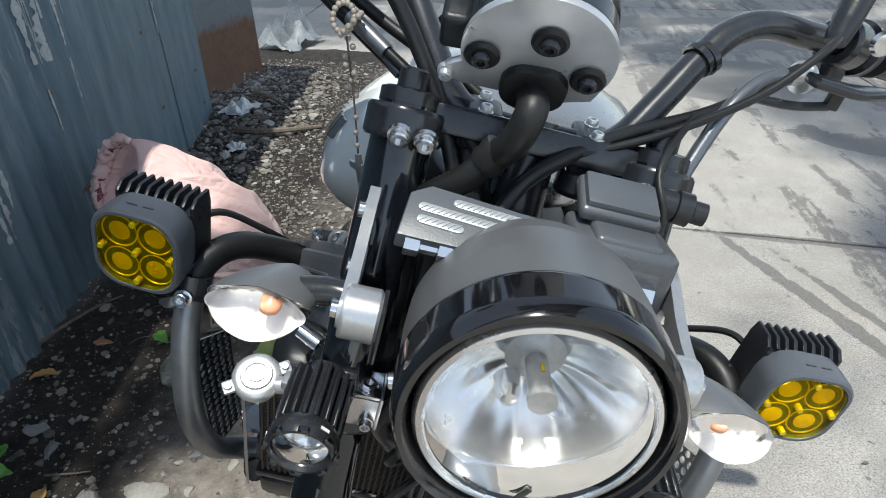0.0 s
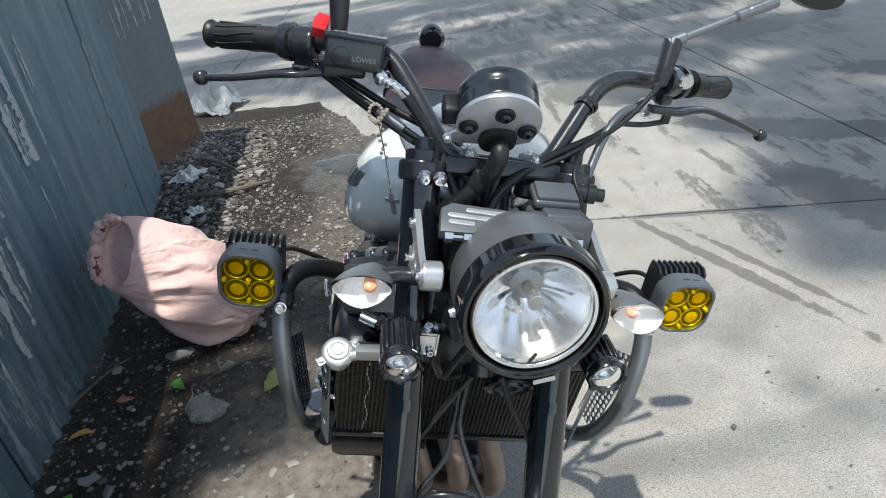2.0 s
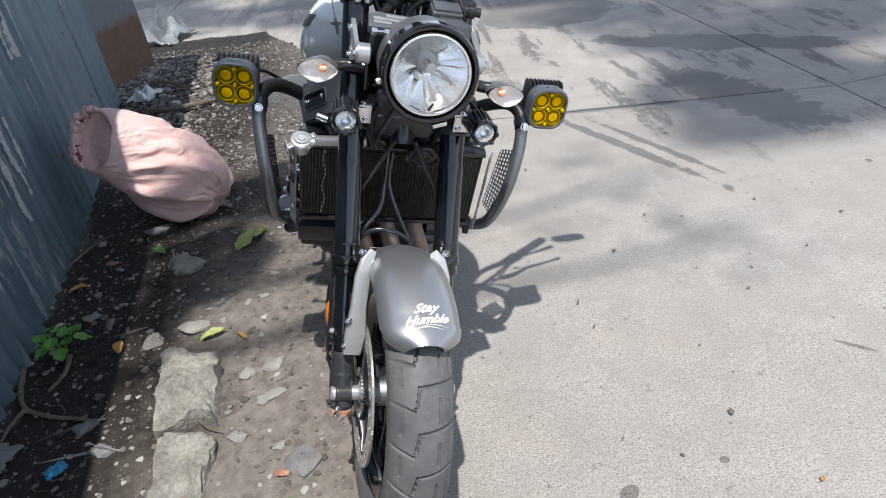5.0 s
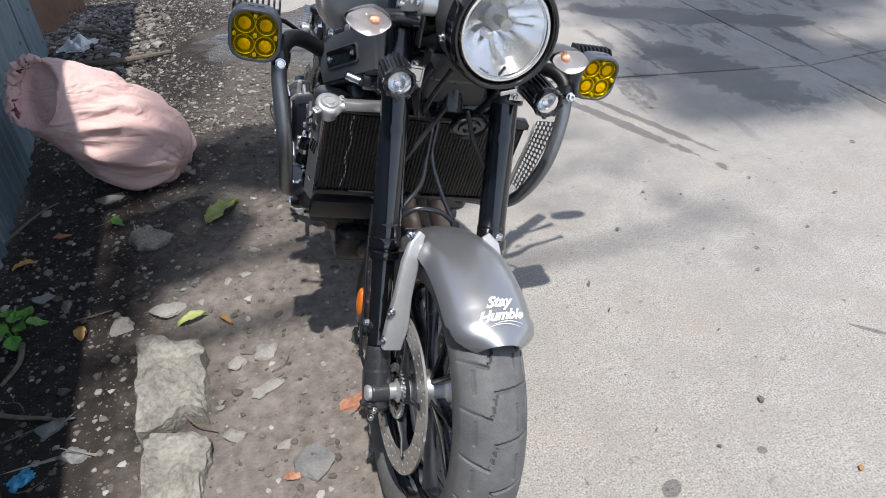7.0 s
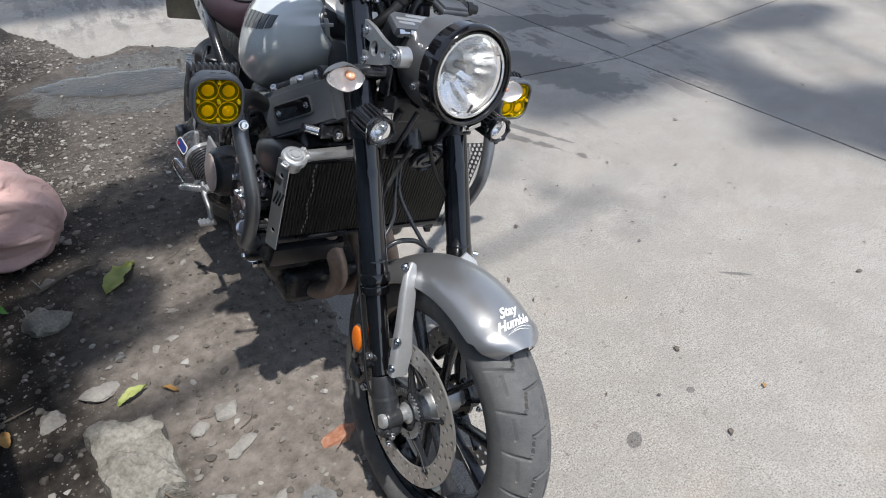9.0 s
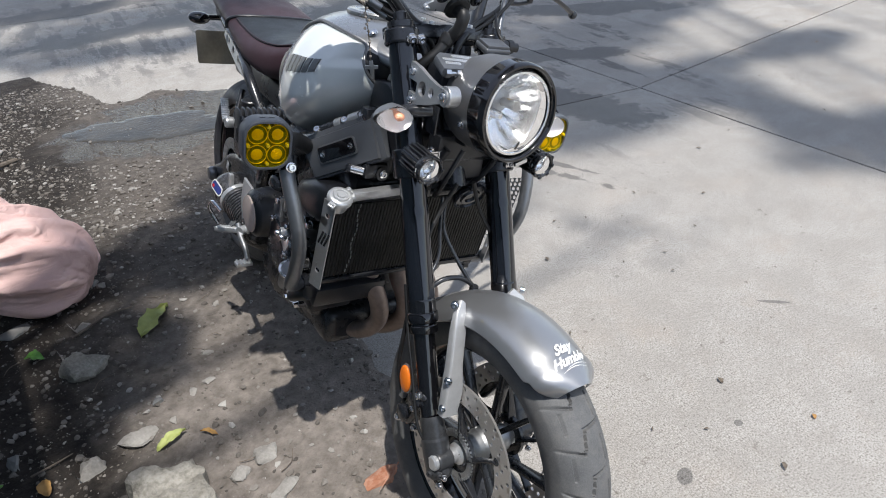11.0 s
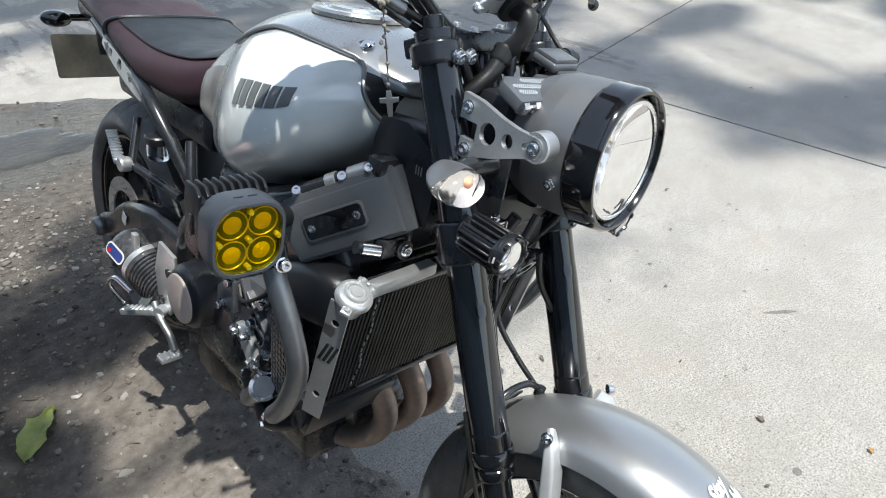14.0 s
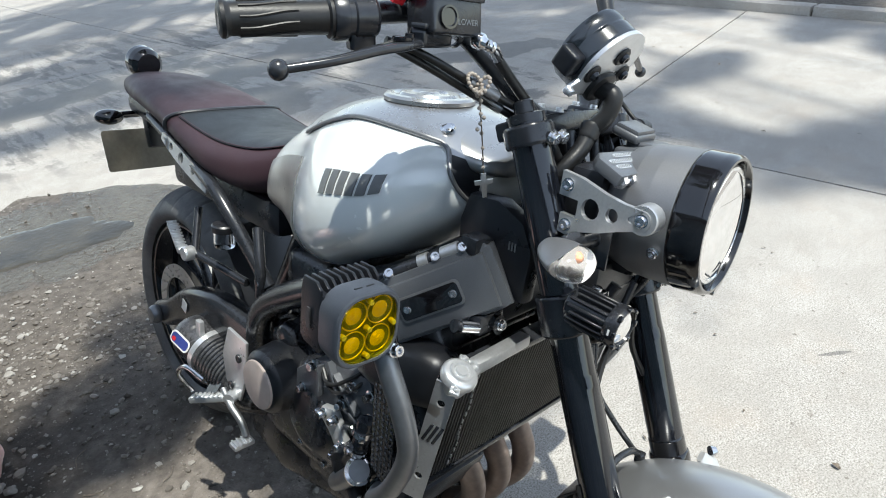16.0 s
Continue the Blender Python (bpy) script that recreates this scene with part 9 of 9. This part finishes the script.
fallen(-0.47, 1.395, 0.16, 0.072, -42, LEAF_PALE, "large wilted green leaf on the soil", 0.014, 0.05)
fallen(-0.51, 0.885, 0.085, 0.032, -70, LEAF_PALE, "small yellow-green leaf beside a stone", 0.01)
fallen(-0.765, 0.895, 0.055, 0.032, 10, LEAF_DRY, "dry ochre leaf on the soil")
fallen(-0.745, 1.452, 0.055, 0.038, 70, LEAF, "small fresh green leaf on the soil", 0.02)
fallen(-0.98, 1.30, 0.07, 0.03, 120, LEAF_DRY, "brown leaf near the fence")
fallen(-0.36, 0.86, 0.05, 0.014, 50, LEAF_DRY, "straw-coloured leaf on the soil")
fallen(-0.19, 0.255, 0.05, 0.02, 200, LEAF, "green leaf near the wheel")

# dry bits of leaf strewn over the concrete
random.seed(44)
BITS = [(2.015, 1.325), (1.463, 1.190), (1.760, 0.809), (1.735, 0.78), (1.462, 0.870), (1.182, 0.716), (0.889, 0.271), (0.605, 0.256), (1.057, 1.207), (1.165, 1.153), (0.991, 0.802), (1.072, 0.848), (1.970, 1.021), (1.68, 1.033), (0.679, 0.670)]
BITS += [(random.uniform(0.6, 2.3), random.uniform(0.0, 2.0)) for _ in range(16)] + [(random.uniform(2.5, 4.8), random.uniform(0.8, 3.0)) for _ in range(14)]
for x, y in BITS:
    ln = random.uniform(0.009, 0.026)
    ob = part("leaf_bit", leaf_mesh(ln, ln * random.uniform(0.25, 0.6), 0.003, x * 7 + y, 0.1), LEAF_DRY if random.random() < 0.12 else TWIG, None, angle=70)
    ob.matrix_world = Matrix.Translation((x, y, 0.004)) @ Matrix.Rotation(random.uniform(0, 6.28), 4, "Z")
    tagged(ob, "small dry brown leaf fragment on the concrete", "leaf", "leaf fragments on the concrete")

# weed by the fence
weed = thing("weed", "small green broad-leaved weed growing beside the fence", "plant", Matrix.Translation((-0.935, 0.925, rest(-0.935, 0.925))))
random.seed(8)
bm = bmesh.new()
for k in range(5):
    a = k * 1.3
    tube(bm, [(0, 0, -0.005), (0.02 * math.cos(a), 0.02 * math.sin(a), 0.05), (0.055 * math.cos(a), 0.055 * math.sin(a), 0.09)], 0.0022, 6, 3)
part("stem", bm, LEAF, weed)
for k in range(12):
    a = k * 2.4
    r = 0.008 + 0.0042 * k
    ob = part("leaf", leaf_mesh(random.uniform(0.040, 0.058), random.uniform(0.034, 0.046), -0.008, k), LEAF, weed, angle=70)
    ob.matrix_local = Matrix.Translation((r * math.cos(a), r * math.sin(a), 0.10 - 0.004 * k + random.uniform(-0.01, 0.01))) @ Matrix.Rotation(a - math.pi / 2, 4, "Z") @ Matrix.Rotation(radians(random.uniform(-25, 15)), 4, "X")


def twig(pts, r, label):
    bm = bmesh.new()
    tube(bm, [(x, y, rest(x, y) + z) for x, y, z in pts], r, 7, 5, taper=0.5)
    tagged(part("twig", bm, TWIG, None), label, "twig", "dry twigs on the soil")


twig([(-1.03, 0.86, 0.02), (-1.0, 0.76, 0.012), (-0.965, 0.70, 0.01), (-0.88, 0.655, 0.012), (-0.78, 0.625, 0.008), (-0.735, 0.60, 0.006)], 0.0085, "long grey forked twig beside the fence")
twig([(-0.965, 0.70, 0.012), (-0.985, 0.64, 0.01), (-0.99, 0.59, 0.008)], 0.007, "short grey twig beside the fence")
twig([(-0.91, 0.90, 0.02), (-0.90, 0.83, 0.012), (-0.925, 0.76, 0.008)], 0.009, "thick grey twig under the weed")
twig([(-1.13, 1.28, 0.01), (-1.10, 1.42, 0.012), (-1.04, 1.58, 0.014), (-1.0, 1.66, 0.01)], 0.006, "thin bent twig along the fence")
twig([(-0.56, 0.72, 0.05), (-0.50, 0.62, 0.05), (-0.44, 0.52, 0.03), (-0.38, 0.49, 0.008)], 0.003, "pale dry stalk lying over the kerb block")
twig([(-0.66, 1.50, 0.01), (-0.55, 1.555, 0.012), (-0.47, 1.565, 0.01)], 0.005, "dry twig near the leaf")
twig([(-0.80, 0.98, 0.008), (-0.74, 0.99, 0.01), (-0.70, 1.0, 0.008)], 0.003, "thin dry twig on dark soil")
twig([(-1.18, 3.05, 0.02), (-1.05, 3.02, 0.035), (-0.90, 3.08, 0.03), (-0.78, 3.18, 0.01)], 0.02, "thick dead branch by the fence")
twig([(-1.30, 3.62, 0.03), (-1.15, 3.50, 0.04), (-1.0, 3.38, 0.02)], 0.014, "dead branch below the rusted sheet")
random.seed(21)
for k in range(26):
    x, y = random.uniform(-1.0, -0.15), random.uniform(0.35, 2.2)
    if border(x, y) < 0.05:
        continue
    t = random.uniform(0, 6.28)
    l = random.uniform(0.03, 0.08)
    twig([(x, y, 0.006), (x + l * 0.5 * math.cos(t), y + l * 0.5 * math.sin(t), 0.008), (x + l * math.cos(t + 0.4), y + l * math.sin(t + 0.4), 0.005)], 0.0014, "thin dry straw on dark soil")


BAG_FILM = surface("grey_plastic_film", (0.17, 0.185, 0.195), (0.38, 0.40, 0.41), (0.25, 0.5), scale=9, bumps=0.5, dust=0.6, dust_colour=(0.16, 0.14, 0.12))


def scrap(x, y, s, h, material, label, seed, name="plastic_scrap"):
    bm = bmesh.new()
    n = 18
    V = [[bm.verts.new(((i / n - 0.5) * s * (1 + 0.3 * noise.noise(Vector((i * 0.4, j * 0.4, seed)))), (j / n - 0.5) * s * 0.8 * (1 + 0.3 * noise.noise(Vector((j * 0.4, seed, i * 0.4)))),
                       0.004 + h * abs(noise.noise(Vector((i * 0.16, j * 0.16, seed + 3)))) * 2.4 * math.sin(math.pi * (i + 1) / 20) * math.sin(math.pi * (j + 1) / 20) + 0.16 * h * noise.noise(Vector((i * 0.7, j * 0.7, seed))))) for i in range(n + 1)] for j in range(n + 1)]
    for j in range(n):
        for i in range(n):
            bm.faces.new((V[j][i], V[j][i + 1], V[j + 1][i + 1], V[j + 1][i]))
    ob = part(name, bm, material, None, angle=25)
    ob.matrix_world = Matrix.Translation((x, y, rest(x, y) + 0.012)) @ Matrix.Rotation(seed, 4, "Z")
    tagged(ob, label, "litter", "litter by the fence")


scrap(-1.29, 3.36, 0.20, 0.05, PLASTIC_BAG, "crumpled grey plastic scrap on the rubble", 1.3)
scrap(-1.10, 2.85, 0.10, 0.03, PLASTIC_BAG, "small crumpled plastic scrap on the rubble", 2.1)
scrap(-1.50, 4.85, 0.44, 0.23, BAG_FILM, "torn translucent plastic bag on the ground", 4.4, "plastic_bag")
scrap(-0.79, 0.45, 0.05, 0.012, BLUE_SCRAP, "bright blue plastic scrap on the soil", 0.7)
scrap(-1.005, 0.52, 0.15, 0.02, SHEET_BACK, "bent grey sheet scrap under the fence", 2.9, "sheet_scrap")

# rosary hung over the cables
Rm = bike.matrix_world @ STEER
top = Rm @ Vector((-0.166, 0.672, 1.046))
ros = thing("rosary", "wooden bead rosary with a small cross, hung over the handlebar cables", "rosary", Matrix.Translation(top))
cross_z = -0.128
bead = bmesh.new()
ball(bead, (0, 0, 0), 0.0027, seg=10)
bead_me = smooth_mesh(bead, "bead", BEADS)
spots = [Vector((0.009 * math.cos(t) - 0.002, 0.007 * math.sin(t) + 0.004, 0.004 + 0.010 * math.sin(t))) for t in (2 * math.pi * k / 15 for k in range(15))]
spots += [Vector((0.009 * math.cos(t) + 0.005, 0.008 * math.sin(t) - 0.002, 0.000 + 0.008 * math.cos(t))) for t in (2 * math.pi * k / 12 for k in range(12))]
spots += [Vector((0.004 * math.sin(k * 1.9), 0.003 * math.cos(k), -0.012 - 0.0068 * k)) for k in range(8)] + [Vector((0.001, 0, -0.078)), Vector((0.0, 0, -0.092)), Vector((0, 0, -0.104))]
for p in spots:
    ob = new("bead", bead_me)
    ob.parent = ros
    ob.location = p
bm = bmesh.new()
tube(bm, [(0, 0, -0.01), (0.001, 0, -0.06), (0, 0, cross_z + 0.016)], 0.0009, 6, 3)
part("string", bm, TWIG, ros)
bm = bmesh.new()
prism(bm, [(-0.003, -0.018), (0.003, -0.018), (0.004, 0.0), (0.012, 0.001), (0.012, 0.007), (0.004, 0.007), (0.003, 0.016), (-0.003, 0.016), (-0.004, 0.007), (-0.012, 0.007), (-0.012, 0.001), (-0.004, 0.0)], 0.0035,
      Matrix.Translation((0, 0, cross_z)) @ Matrix.Rotation(radians(-35), 4, "Z") @ Matrix.Rotation(radians(90), 4, "X"), 0.0008)
part("cross", bm, ALU_DULL, ros, "small pale metal cross")


# ---- trees beyond the view, which throw the dappled shade ----
def tree(name, trunk, clumps, leaf, seed, label):
    t = thing(name, label, "tree", Matrix.Translation(trunk))
    bm = bmesh.new()
    top = Vector((0.3, 0.2, clumps[0][0].z - trunk[2] - 1.0))
    tube(bm, [(0, 0, -0.2), (0.05, 0.02, top.z * 0.4), top], 0.22, 14, 8, taper=0.45)
    for c, r, n in clumps:
        q = c - Vector(trunk)
        tube(bm, [top * 0.75, top * 0.6 + q * 0.4 + Vector((0, 0, 0.3)), q], 0.07, 8, 5, taper=0.25)
    part("trunk", bm, BARK, t)
    rnd = random.Random(seed)
    V, F = [], []
    for c, r, n in clumps:
        for _ in range(n):
            d = Vector((rnd.gauss(0, 1), rnd.gauss(0, 1), rnd.gauss(0, 0.6)))
            d = d.normalized() * (rnd.random() ** 0.45)
            p = c + Vector((d.x * r[0], d.y * r[1], d.z * r[2])) - Vector(trunk)
            u = Vector((rnd.gauss(0, 1), rnd.gauss(0, 1), rnd.gauss(0, 0.5))).normalized()
            w = u.orthogonal().normalized()
            s = leaf * rnd.uniform(0.6, 1.2)
            o = len(V)
            V += [p - u * s, p + w * s * 0.38, p + u * s, p - w * s * 0.38]
            F.append((o, o + 1, o + 2, o + 3))
    me = bpy.data.meshes.new("crown")
    me.from_pydata([tuple(v) for v in V], [], F)
    me.materials.append(CROWN)
    ob = new("crown", me)
    ob.parent = t
    return t


def over(x, y, h):
    """The place at height h whose shadow falls on (x, y)."""
    return Vector((x, y, 0)) + SUN_TO * (h / SUN_TO.z)


near = [(over(-0.20, 1.74, 6.1), (0.20, 0.18, 0.4), 190), (over(-0.56, 1.36, 6.0), (0.24, 0.24, 0.5), 360), (over(-0.30, 1.85, 6.3), (0.34, 0.26, 0.4), 420), (over(0.10, 2.15, 6.3), (0.30, 0.30, 0.4), 260),
        (over(-0.66, 1.15, 6.1), (0.14, 0.20, 0.4), 90), (over(0.95, 1.45, 9.5), (0.40, 0.42, 0.4), 45), (over(1.3, 1.0, 10.5), (0.35, 0.25, 0.3), 16)]
tree("street_tree", (-2.6, -1.2, 0), near, 0.06, 3, "leafy street tree spreading over the fence and the yard")
far = []
rnd = random.Random(17)
OPEN = ((3.35, 1.60, 0.5), (4.3, 1.5, 0.55), (3.8, 1.0, 0.35), (3.35, 2.45, 0.45), (3.15, 1.62, 0.40), (-0.1, 4.1, 0.55), (-0.4, 3.3, 0.9), (4.6, 2.2, 0.4), (1.3, 3.6, 0.3))
for k in range(210):
    x, y = (rnd.uniform(-2.5, 7.5), rnd.uniform(3.2, 10.5)) if k < 60 else ((rnd.uniform(1.7, 6.5), rnd.uniform(0.5, 5.5)) if k < 150 else (rnd.uniform(-3.0, 2.2), rnd.uniform(4.7, 8.5)))
    if (-1.3 < x < 0.7 and y < 4.9) or any(math.hypot(x - a, (y - b) * 1.3) < r + 0.25 for a, b, r in OPEN) or (y < 4.6 and x < 1.9 - 0.35 * (y - 1.3)):
        continue
    bough = (over(x, y, 15 + rnd.uniform(-1, 2)), (rnd.uniform(0.4, 0.8), rnd.uniform(0.22, 0.42), 0.5), int(rnd.uniform(95, 260)))
    far.append(bough)
far += [(over(2.68, 1.80, 15), (0.24, 0.36, 0.5), 260), (over(2.66, 1.20, 15), (0.24, 0.34, 0.5), 240), (over(2.95, 0.88, 15), (0.30, 0.16, 0.5), 120), (over(3.75, 2.05, 15), (0.5, 0.22, 0.5), 240), (over(2.9, 2.1, 15), (0.4, 0.16, 0.5), 130)]
tree("street_tree", (8.0, 9.0, 0), far, 0.11, 5, "tall spreading tree over the far side of the yard")
